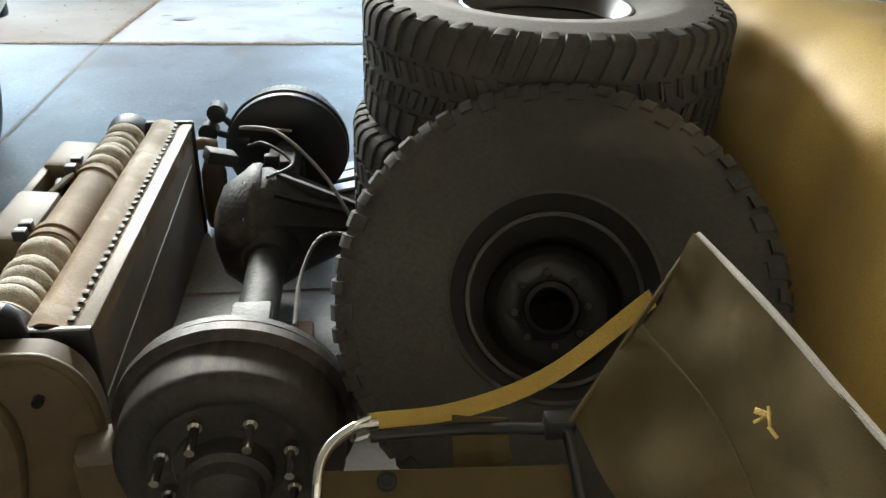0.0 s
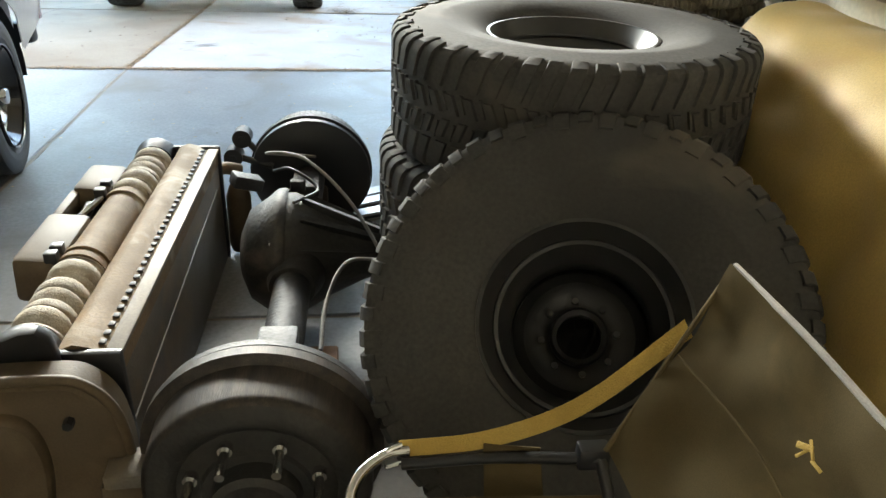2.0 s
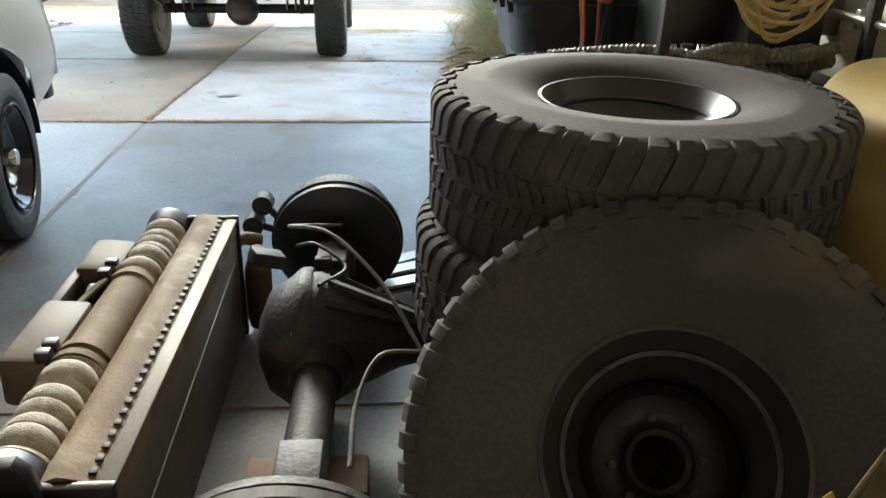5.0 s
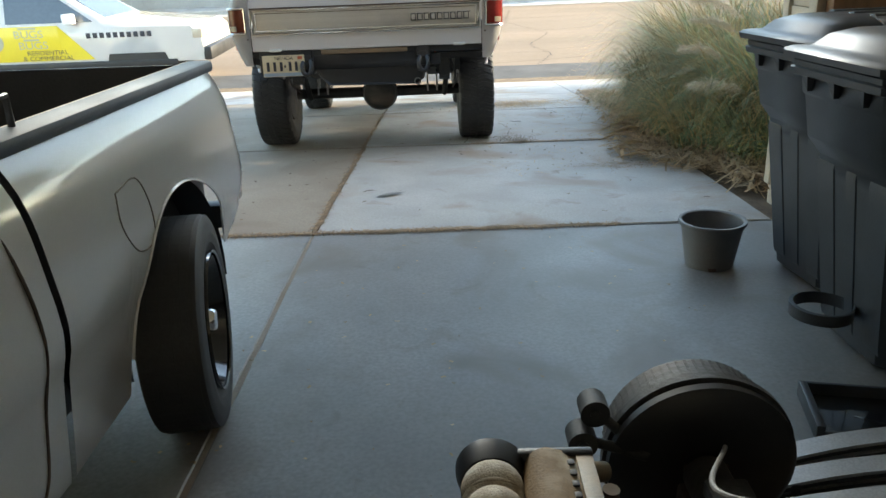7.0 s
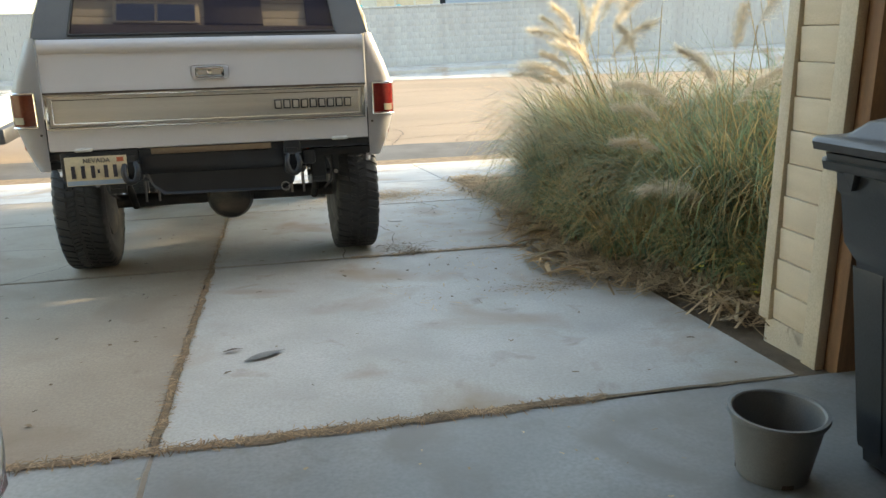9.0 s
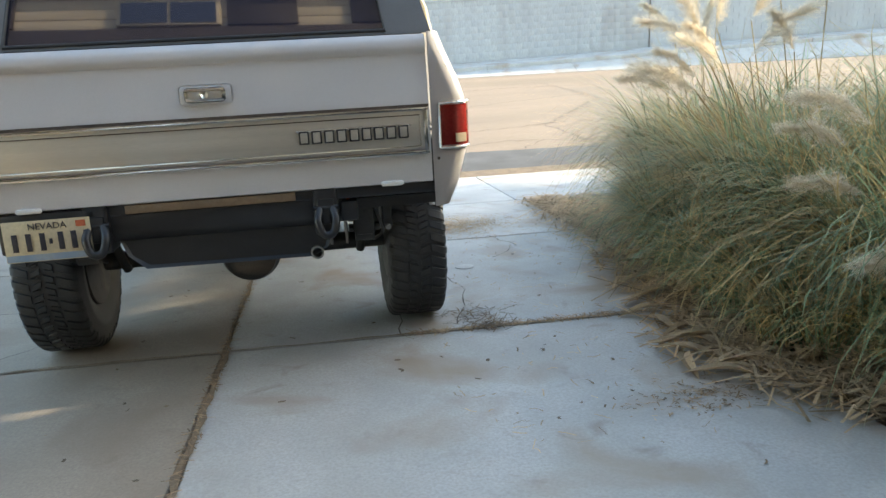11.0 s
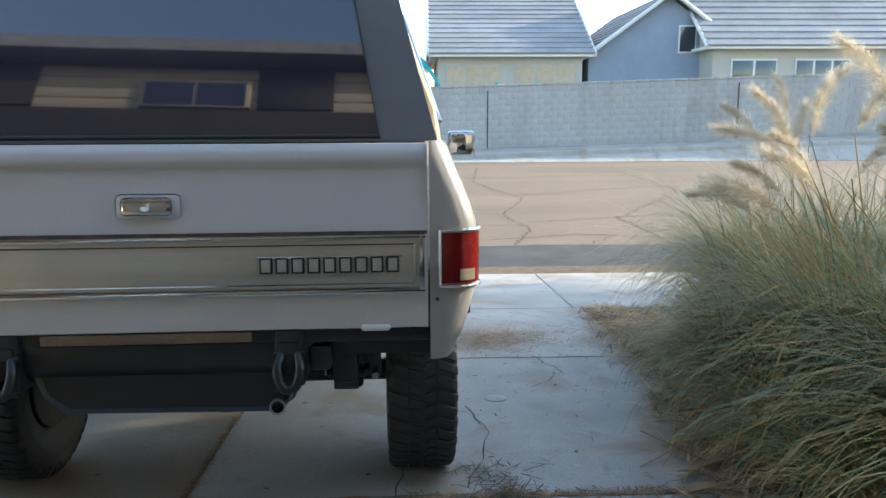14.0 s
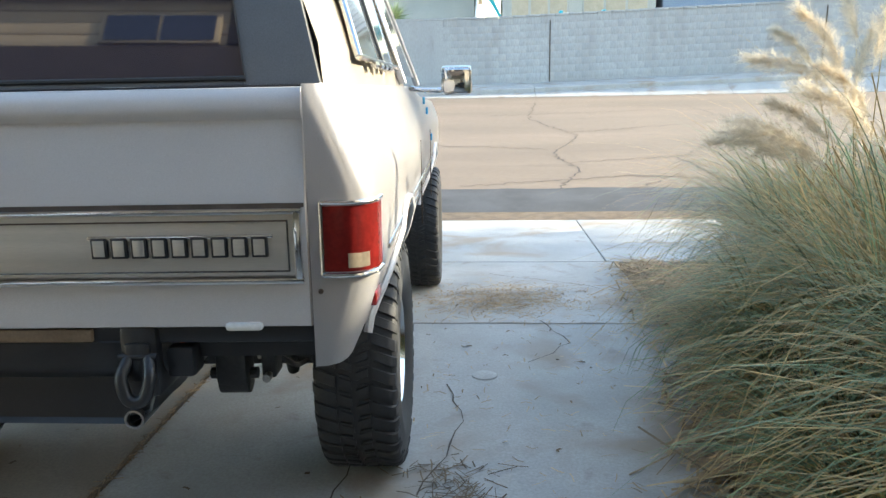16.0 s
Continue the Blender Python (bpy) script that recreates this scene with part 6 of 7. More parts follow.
    rings = []
    for y, g_ in ((0.062, -0.012), (0.05, 0.0), (0.08, 0.006), (0.6, 0.006), (0.63, -0.01)):
        rings.append([(x_, y, z_) for x_, z_ in ((-0.4 - g_, 0.74), (-0.36 - g_, 0.63), (-0.3 - g_, 0.575 - g_), (0.34 + g_, 0.565 - g_), (0.4 + g_, 0.6), (0.44 + g_, 0.74))])
    part("tank_guard", loft_in(bmesh.new(), rings, caps=True), BLACK_PAINT, th, "black fuel tank skid plate")
    for x in (-0.47, 0.47):
        part("frame_rail", box((x - 0.035, 0.12, 0.74), (x + 0.035, 4.4, 0.86), 0.006), BLACK_PAINT, th)
        bm = bmesh.new()
        rings = []
        for k in range(19):
            u = k / 18
            z = 0.56 + 0.1 * (2 * u - 1) ** 2
            rings.append([(x - 0.032, 0.35 + 1.3 * u, z), (x + 0.032, 0.35 + 1.3 * u, z), (x + 0.032, 0.35 + 1.3 * u, z + 0.05), (x - 0.032, 0.35 + 1.3 * u, z + 0.05)])
        loft_in(bm, rings, caps=True)
        part("leaf_spring", bm, GREASY, th)
        for dy in (-0.06, 0.06):
            part("u_bolt", tube([(x - 0.04, WY + dy, 0.42), (x - 0.04, WY + dy, 0.63), (x + 0.04, WY + dy, 0.63), (x + 0.04, WY + dy, 0.42)], 0.008, 8), STEEL, th)
        s = 1 if x > 0 else -1
        part("shock_absorber", cyl_in(cyl((x + 0.1 * s, WY - 0.12, 0.4), (x + 0.12 * s, WY - 0.3, 0.62), 0.022, seg=14), (x + 0.12 * s, WY - 0.3, 0.6), (x + 0.14 * s, WY - 0.4, 0.8), 0.03, seg=14), GREASY, th)
        part("bracket", box((x + 0.06 * s - 0.04, 0.22, 0.66), (x + 0.06 * s + 0.05, 0.34, 0.8), 0.01), GREASY, th)
    for sx in (1, -1):
        hang = part("shackle_hanger", box((sx * 0.56 - 0.045, 0.2, 0.6), (sx * 0.56 + 0.045, 0.29, 0.84), 0.018), GREASY, th, "dark spring shackle hanger")
        for z_ in (0.63, 0.72, 0.8):
            part("hanger_bolt", cyl((sx * 0.56 - 0.065, 0.24, z_), (sx * 0.56 + 0.065, 0.24, z_), 0.017, seg=8), GREASY, hang)
        part("spring_eye", tube([(sx * 0.56 - 0.04, 0.25, 0.61), (sx * 0.56 + 0.04, 0.25, 0.61)], 0.04, 16), GREASY, hang)
        part("frame_bracket", box((sx * 0.66 - 0.02, 0.22, 0.62), (sx * 0.66 + 0.02, 0.3, 0.83), 0.008), GREASY, th)
        part("bracket_stud", cyl((sx * 0.66, 0.19, 0.63), (sx * 0.66, 0.22, 0.63), 0.012, seg=6), STEEL, th)
        part("brake_hose", tube([(sx * 0.6, 0.45, 0.84), (sx * 0.62, 0.34, 0.7), (sx * 0.66, 0.5, 0.56), (sx * 0.64, 0.8, 0.46)], 0.008, 8, 6), RUBBER_CLEAN, th)
    part("bump_stop", lathe([(0, 0), (0.04, 0), (0.045, 0.05), (0.03, 0.1), (0, 0.1)], 18, pose(0.6, 0.5, 0.6)), RUBBER_CLEAN, th)
    part("trailer_plug", box((0.46, 0.02, 0.7), (0.53, 0.1, 0.78), 0.012), BLACK_PAINT, th)
    part("plug_cable", tube([(0.49, 0.06, 0.78), (0.53, 0.05, 0.83), (0.58, 0.08, 0.8), (0.6, 0.12, 0.86)], 0.007, 8, 5), RED_PAINT, th)
    part("axle_tube", cyl((-0.7, WY, R), (0.7, WY, R), 0.045, seg=24), GREASY, th)
    m = pose(0.02, WY - 0.02, R) @ Matrix.Rotation(math.pi / 2, 4, "X")
    part("differential", lathe([(0.0, 0.17), (0.08, 0.165), (0.13, 0.13), (0.15, 0.06), (0.15, 0.0), (0.1, -0.1), (0.05, -0.2), (0, -0.2)], 32, m), GREASY, th, "dark axle differential housing")
    part("front_axle", cyl((-0.7, FY, R), (0.7, FY, R), 0.045, seg=20), GREASY, th)
    part("front_differential", lathe([(0.0, 0.14), (0.09, 0.12), (0.13, 0.05), (0.12, -0.02), (0, -0.1)], 28, pose(-0.25, FY, R) @ Matrix.Rotation(math.pi / 2, 4, "X")), GREASY, th)
    part("exhaust", tube([(0.3, 3.0, 0.62), (0.34, 1.7, 0.66), (0.36, 0.7, 0.63), (0.3, 0.3, 0.6)], 0.03, 14, 6), STEEL, th)
    part("tail_pipe_tip", lathe([(0.02, 0.0), (0.024, 0.0), (0.026, 0.12), (0.02, 0.12), (0.018, 0.0)], 18, pose(0.355, 0.16, 0.58, 90)), STEEL, th)
    part("plate_bracket", box((-0.79, 0.0, 0.68), (-0.44, 0.03, 0.83), 0.01), BLACK_PAINT, th)
    part("inner_liner", box((-0.9, 0.14, 0.74), (-0.7, 0.46, 1.0), 0.02), BLACK_PAINT, th)
    part("inner_liner", box((0.7, 0.14, 0.78), (0.9, 0.46, 1.0), 0.02), BLACK_PAINT, th)
    # number plate: the state's name stays, the number turns to bars
    pl = part("number_plate", box((-0.768, -0.018, 0.655), (-0.463, -0.014, 0.807), 0.001), PLATE_CREAM, th, "cream licence plate with a blue lower edge")
    part("plate_band", box((-0.765, -0.0195, 0.658), (-0.466, -0.0175, 0.682)), PLATE_BLUE, pl)
    for i, x in enumerate((-0.74, -0.692, -0.644, -0.58, -0.535, -0.49)):
        part("plate_bar", box((x + 0.0, -0.0205, 0.694), (x + 0.02, -0.0185, 0.76), 0.001), INK, pl)
    part("plate_mark", box((-0.612, -0.0205, 0.718), (-0.6, -0.0185, 0.738), 0.001), INK, pl)
    part("sticker", box((-0.512, -0.0205, 0.775), (-0.478, -0.0185, 0.798)), RED_PAINT, pl)
    letters("state_name", "NEVADA", 0.034, pose(-0.612, -0.0195, 0.774, 90), INK, pl)
    # wheels
    tm = tyre_mesh("tyre", R, W, 0.2, RUBBER_CLEAN, 46, 0.009)
    rm = rim_mesh("rim", 0.2, W, CHROME, 0.35)
    for x, y, s in ((0.835, WY, 1), (-0.865, WY, -1), (0.88, FY, 1), (-0.88, FY, -1)):
        w = part("wheel", lathe([(0.0, 0.06), (0.05, 0.058), (0.055, 0.0), (0, 0.0)], 24), CHROME, th)
        w.matrix_local = pose(x, y, R + 0.003, 0, 90 * s, 0)
        put_tyre(tm, RUBBER_CLEAN, w, "knobbly black all-terrain tyre")
        part("rim", rm, CHROME, w, "bright steel rim")
        part("brake_drum", lathe([(0.0, -0.13), (0.212, -0.13), (0.214, -0.122), (0.185, -0.11), (0.18, -0.02), (0.0, -0.02)], 40), GREASY, w, "dark brake drum behind the rim")
    return th


sport_utility()

# ---- small white pickup inside the garage ----
def pickup():
    th = thing("pickup_truck", "small white pickup truck parked half inside the garage", "truck", pose(-0.855, -0.975, 0.0, 0, 0, -1.6))
    hw = [(0.2, 0.755), (0.3, 0.775), (0.45, 0.795), (0.54, 0.808), (0.6, 0.826), (0.65, 0.831), (0.7, 0.829), (0.76, 0.822), (0.82, 0.815), (0.87, 0.808), (0.91, 0.799), (0.95, 0.785), (0.99, 0.765), (1.02, 0.745), (1.03, 0.738)]
    AY, AZ, AR = -0.66, 0.36, 0.4
    TY = -0.7

    def zb(y):
        z = lerp_table([(-5, 0.27), (-1.4, 0.27), (-0.4, 0.36), (-0.26, 0.42), (-0.1, 0.5), (0, 0.56)], y)
        d = AR ** 2 - (y - AY) ** 2
        return max(z, AZ + math.sqrt(d)) if d > 0 else z
    tail = [(0.1, 0.0), (0.05, -0.002), (0.02, -0.02), (0.004, -0.055), (0.0, -0.1)]
    for s in (1, -1):
        bm = bmesh.new()
        loft_in(bm, shell(tail + [(0, -0.1 - 1.275 * k / 60) for k in range(1, 61)], hw, zb, lambda y: 1.03, 26, s), closed=False)
        bmesh.ops.solidify(bm, geom=list(bm.faces), thickness=0.015)
        side = part("bed_side", bm, PAINT_WHITE, th, "glossy white pickup bed side")
        pts = [(s * (lerp_table(hw, AZ + AR * math.sin(a)) + 0.004), AY + AR * math.cos(a), AZ + AR * math.sin(a)) for a in (math.pi * (0.09 + 0.88 * k / 28) for k in range(29))]
        part("arch_lip", tube(pts, 0.004, 8), PAINT_WHITE, side)
        rail = part("bed_rail", box((s * 0.714 - 0.048, -1.37, 1.004), (s * 0.714 + 0.048, -0.02, 1.044), 0.014), SLATE, side, "dark plastic bed rail cap")
        part("rail_edge", box((s * 0.67 - 0.006, -1.37, 1.02), (s * 0.67 + 0.006, -0.02, 1.042), 0.003), TRIM, rail)
        part("bed_liner", box((s * 0.655 - 0.012, -1.35, 0.5), (s * 0.655 + 0.012, -0.04, 1.03), 0.004), RUBBER_CLEAN, side)
        part("tie_down", tube([(s * 0.7, -1.28, 1.04), (s * 0.7, -1.28, 1.11), (s * 0.7, -1.2, 1.11), (s * 0.7, -1.2, 1.04)], 0.008, 8), BLACK_PAINT, side)
        if s > 0:
            outline = [(0.835, y, z) for y, z in ((-1.03, 0.84), (-0.91, 0.848), (-0.87, 0.775), (-0.88, 0.695), (-0.92, 0.665), (-1.0, 0.68), (-1.045, 0.76), (-1.03, 0.84))]
            outline = [(lerp_table(hw, z) + 0.001, y, z) for _, y, z in outline]
            fd = part("fuel_door", tube(outline, 0.0022, 6, 5), DUSTY_ALU, side, "outlined fuel filler door")
            part("lock", cyl((0.81, -0.873, 0.775), (0.82, -0.873, 0.775), 0.012, seg=12), PAINT_WHITE, fd)
        part("tail_lamp", box((s * 0.765 - 0.03, -0.075, 0.52), (s * 0.765 + 0.032, 0.012, 0.74), 0.012), RED_LENS, th, "narrow red tail lamp")
        bm = bmesh.new()
        cab = [(0.012, -1.387)] + [(0.0, -1.4 - 1.7 * k / 20) for k in range(21)]
        loft_in(bm, shell(cab, hw, lambda y: 0.27, lambda y: 1.03, 26, s), closed=False)
        bmesh.ops.solidify(bm, geom=list(bm.faces), thickness=0.015)
        door = part("cab_side", bm, PAINT_WHITE, th, "white cab side with a door")
        gap = [(lerp_table(hw, z) * s + s * 0.001, y, z) for y, z in ((-1.5, 1.0), (-1.48, 0.84), (-1.47, 0.66), (-1.48, 0.5), (-1.49, 0.36), (-1.52, 0.3))]
        part("door_gap", tube(gap, 0.004, 6, 5), CRACK, door)
        part("cab_post", tube([(s * 0.75, -1.44, 1.02), (s * 0.64, -1.56, 1.45)], 0.05, 10), PAINT_WHITE, th)
        part("cab_post", tube([(s * 0.75, -3.1, 0.98), (s * 0.62, -2.6, 1.45)], 0.035, 10), PAINT_WHITE, th)
        bm = bmesh.new()
        loft_in(bm, [[(s * 0.755, -1.52, 1.03), (s * 0.755, -3.05, 1.03), (s * 0.75, -3.05, 1.03), (s * 0.75, -1.52, 1.03)], [(s * 0.65, -1.6, 1.44), (s * 0.65, -2.6, 1.44), (s * 0.645, -2.6, 1.44), (s * 0.645, -1.6, 1.44)]], caps=True)
        part("door_glass", bm, GLASS_PALE, th)
        bm = bmesh.new()
        loft_in(bm, shell([(0.0, -3.1 - 1.3 * k / 30) for k in range(31)] + [(0.1, -4.45), (0.3, -4.48)], hw, lambda y: max(0.27, 0.27 + (0.4 ** 2 - (y + 3.75) ** 2) ** 0.5) if abs(y + 3.75) < 0.4 else 0.27, lambda y: 0.95, 12, s), closed=False)
        bmesh.ops.solidify(bm, geom=list(bm.faces), thickness=0.015)
        part("front_wing", bm, PAINT_WHITE, th)
    gate = part("tailgate", box((-0.66, -0.05, 0.42), (0.66, -0.004, 1.03), 0.012), PAINT_WHITE, th)
    part("gate_liner", box((-0.64, -0.064, 0.51), (0.64, -0.053, 1.034), 0.004), RUBBER_CLEAN, gate, "black tailgate liner")
    part("bumper", box((-0.74, -0.02, 0.4), (0.74, 0.06, 0.5), 0.02), BLACK_PAINT, th)
    part("bed_floor", box((-0.66, -1.37, 0.48), (0.66, -0.05, 0.51)), RUBBER_CLEAN, th, "black bed liner floor")
    part("bed_front", box((-0.68, -1.39, 0.45), (0.68, -1.365, 0.99), 0.006), RUBBER_CLEAN, th)
    part("cab_roof", box((-0.65, -2.65, 1.43), (0.65, -1.54, 1.5), 0.03), PAINT_WHITE, th)
    part("cab_back", box((-0.74, -1.44, 0.4), (0.74, -1.42, 1.02), 0.006), PAINT_WHITE, th)
    part("rear_glass", box((-0.62, -1.5, 1.03), (0.62, -1.49, 1.42), 0.004, pose(0, 0, 0)), GLASS_DARK, th)
    part("windscreen", cloth([(-0.68, -3.12, 0.98), (0.68, -3.12, 0.98), (0.58, -2.62, 1.44), (-0.58, -2.62, 1.44)], 4, 4, 0, 0.006), GLASS_PALE, th)
    part("hood", box((-0.7, -4.42, 0.93), (0.7, -3.1, 0.965), 0.012), PAINT_WHITE, th)
    part("underbody", box((-0.6, -4.3, 0.24), (0.6, -0.3, 0.34), 0.02), BLACK_PAINT, th)
    for s in (1, -1):
        arc = [(AY + (AR + 0.006) * math.cos(a), AZ + (AR + 0.006) * math.sin(a)) for a in (math.pi * (-0.04 + 1.06 * k / 28) for k in range(29))]
        bm = bmesh.new()
        loft_in(bm, [[(s * 0.35, y, z) for y, z in arc], [(s * 0.785, y, z) for y, z in arc]], closed=False)
        bmesh.ops.solidify(bm, geom=list(bm.faces), thickness=0.008)
        part("wheel_house", bm, BLACK_PAINT, th, "black inner wheel arch")
    part("inner_arch", box((0.42, AY - 0.4, 0.3), (0.62, AY + 0.4, 0.8), 0.02), BLACK_PAINT, th)
    part("shock", cyl((0.55, AY + 0.1, 0.3), (0.62, AY - 0.06, 0.66), 0.02, seg=12), STEEL, th)
    tm = tyre_mesh("tyre", 0.325, 0.185, 0.2, RUBBER_CLEAN, 60, 0.0022, road=True)
    rm = rim_mesh("rim", 0.195, 0.2, RIM_BLACK, 0.2)
    hole = finish("spoke", box((-0.022, 0.06, -0.004), (0.022, 0.17, 0.03), 0.012), RIM_BLACK)
    for x, y, s in ((0.812, TY - 0.03, 1), (-0.812, TY - 0.03, -1), (0.76, -3.75, 1), (-0.76, -3.75, -1)):
        w = part("wheel", lathe([(0.0, 0.085), (0.03, 0.084), (0.036, 0.075), (0.038, 0.03), (0, 0.03)], 24), CHROME, th, "chrome hub cap")
        w.matrix_local = pose(x, y, 0.345, 0, 90 * s, 12)
        put_tyre(tm, RUBBER_CLEAN, w, "black road tyre")
        part("rim", rm, RIM_BLACK, w, "gloss black steel rim")
        part("rim_lip", lathe([(0.206, 0.092), (0.213, 0.096), (0.215, 0.088), (0.2, 0.08)], 48), RIM_BLACK, w, "gloss black rim lip")
        for i in range(5):
            o = part("spoke", hole, RIM_BLACK, w, "gloss black rim spoke")
            o.matrix_local = Matrix.Rotation(2 * math.pi * i / 5, 4, "Z")
    return th


pickup()

# ---- service truck parked in the street ----
def service_truck():
    th = thing("service_truck", "white and yellow pest-control pickup with a ladder rack, parked", "truck", pose(-3.35, 9.3, ground_z(9.5), 1.8, 0, 1) @ Matrix.Diagonal((1.18, 1, 1, 1)))
    # x runs back from the nose (0 to -5.4), y away from the driveway
    prof = [(0.0, 0.62), (-0.03, 0.86), (-0.15, 0.98), (-0.9, 1.07), (-1.35, 1.12), (-2.1, 1.68), (-2.35, 1.76), (-3.2, 1.78), (-3.55, 1.7), (-3.7, 1.12), (-5.3, 1.1), (-5.36, 0.6)]
    bm = bmesh.new()
    def section(x, z):
        up = max(0.0, z - 1.1)
        inn = 0.28 * up
        return [(x, 0.03, 0.42), (x, 0.0, 0.6), (x, 0.0, min(z, 1.0)), (x, 0.03 + inn, max(min(z, 1.0), z - 0.06)), (x, 0.12 + inn, z), (x, 1.7 - inn, z), (x, 1.79 - inn, max(min(z, 1.0), z - 0.06)), (x, 1.82, min(z, 1.0)), (x, 1.82, 0.6), (x, 1.79, 0.42)]
    loft_in(bm, [section(x, z) for x, z in prof], closed=False)
    bmesh.ops.solidify(bm, geom=list(bm.faces), thickness=0.02)
    part("body", bm, PAINT_WHITE, th, "white pickup body")
    part("door_panel", box((-3.3, -0.012, 0.5), (-2.0, -0.002, 1.06), 0.004), SIGN_YELLOW, th, "yellow vinyl advertising panel")
    bm = bmesh.new()
    loft_in(bm, [[(-2.0, -0.012, 0.5), (-1.55, -0.012, 0.5), (-2.0, -0.012, 1.06)], [(-2.0, -0.003, 0.5), (-1.55, -0.003, 0.5), (-2.0, -0.003, 1.06)]], caps=True)
    part("door_panel", bm, SIGN_YELLOW, th)
    part("roof_panel", box((-3.5, 0.2, 1.79), (-2.4, 1.6, 1.8), 0.003), SIGN_YELLOW, th)
    for x0, x1, t0, t1 in ((-2.72, -1.5, -2.72, -2.2), (-3.45, -2.8, -3.4, -2.8)):
        bm = bmesh.new()
        loft_in(bm, [[(x0, 0.02, 1.1), (x1, 0.02, 1.1), (x1, 0.03, 1.1), (x0, 0.03, 1.1)], [(t0, 0.19, 1.66), (t1, 0.19, 1.66), (t1, 0.2, 1.66), (t0, 0.2, 1.66)]], caps=True)
        part("side_glass", bm, GLASS_PALE, th)
    bm = bmesh.new()
    loft_in(bm, [[(-1.38, 0.2, 1.145), (-1.38, 1.6, 1.145), (-1.4, 1.6, 1.145), (-1.4, 0.2, 1.145)], [(-2.04, 0.3, 1.66), (-2.04, 1.5, 1.66), (-2.06, 1.5, 1.66), (-2.06, 0.3, 1.66)]], caps=True)
    part("windscreen", bm, GLASS_PALE, th)
    mir = part("door_mirror", box((-1.85, -0.2, 1.08), (-1.7, -0.03, 1.25), 0.03), PAINT_WHITE, th)
    part("mirror_arm", box((-1.8, -0.05, 1.07), (-1.72, 0.03, 1.1), 0.005), BLACK_PAINT, mir)
    part("head_lamp", box((-0.14, -0.006, 0.78), (0.004, 0.3, 0.94), 0.02), CLEAR_LENS, th)
    part("bumper", box((-0.02, 0.0, 0.42), (0.1, 1.8, 0.64), 0.03), BLACK_PAINT, th)
    part("sill", box((-4.9, -0.01, 0.36), (-0.4, 0.1, 0.46), 0.01), BLACK_PAINT, th)
    tm = tyre_mesh("tyre", 0.36, 0.22, 0.21, RUBBER_CLEAN, 46, 0.008, road=True)
    rm = rim_mesh("rim", 0.21, 0.22, STEEL, 0.2)
    for x in (-0.95, -4.4):
        for y, s in ((0.12, 1), (1.7, -1)):
            w = part("wheel", lathe([(0, 0.03), (0.05, 0.03), (0.05, 0)], 20), STEEL, th)
            w.matrix_local = pose(x, y, 0.365, 90 * s)
            put_tyre(tm, RUBBER_CLEAN, w, "")
            part("rim", rm, STEEL, w)
        part("wheel_arch", lathe([(0.0, 0.0), (0.43, 0.0), (0.43, -0.012), (0, -0.012)], 32, pose(x, 0.004, 0.4, 90)), BLACK_PAINT, th)
    rack = part("ladder_rack", tube([(-2.0, 0.35, 1.98), (-5.2, 0.35, 1.98)], 0.025, 10), STEEL, th, "metal rack carrying a ladder")
    part("rack_bar", tube([(-2.0, 1.5, 1.98), (-5.2, 1.5, 1.98)], 0.025, 10), STEEL, rack)
    for x in (-2.2, -3.4, -5.0):
        part("rack_post", tube([(x, 0.35, 1.5), (x, 0.35, 1.98), (x, 1.5, 1.98), (x, 1.5, 1.5)], 0.02, 8), STEEL, rack)
    lad = part("ladder_rail", box((-5.6, 0.36, 2.01), (-1.6, 0.4, 2.1), 0.006), BRUSHED, rack)
    part("ladder_rail", box((-5.6, 0.76, 2.01), (-1.6, 0.8, 2.1), 0.006), BRUSHED, rack)
    for i in range(14):
        part("rung", cyl((-5.5 + 0.29 * i, 0.36, 2.055), (-5.5 + 0.29 * i, 0.8, 2.055), 0.014, seg=8), BRUSHED, lad)
    letters("door_lettering", "BUGS", 0.17, pose(-2.42, -0.014, 0.88, 90), GREY_PRINT, th)
    letters("door_lettering", "BUGS", 0.17, pose(-2.38, -0.014, 0.7, 90), GREY_PRINT, th)
    letters("door_lettering", "RESIDENTIAL", 0.1, pose(-2.2, -0.014, 0.6, 90), INK, th)
    letters("door_lettering", "& COMMERCIAL", 0.1, pose(-2.2, -0.014, 0.51, 90), INK, th)
    part("print_bar", box((-2.55, -0.014, 1.015), (-2.3, -0.011, 1.045)), GREY_PRINT, th)
    part("print_bar", box((-2.5, -0.014, 0.83), (-2.28, -0.011, 0.86)), GREY_PRINT, th)
    part("print_patch", lathe([(0, 0), (0.16, 0), (0.165, 0.003), (0, 0.004)], 24, pose(-2.95, -0.0125, 0.82, 90)), GREY_PRINT, th)
    for i in range(10):
        part("number_bar", box((-1.62 + i * 0.095, -0.012, 0.84), (-1.56 + i * 0.095, -0.001, 0.925), 0.001), INK, th)
    return th


service_truck()

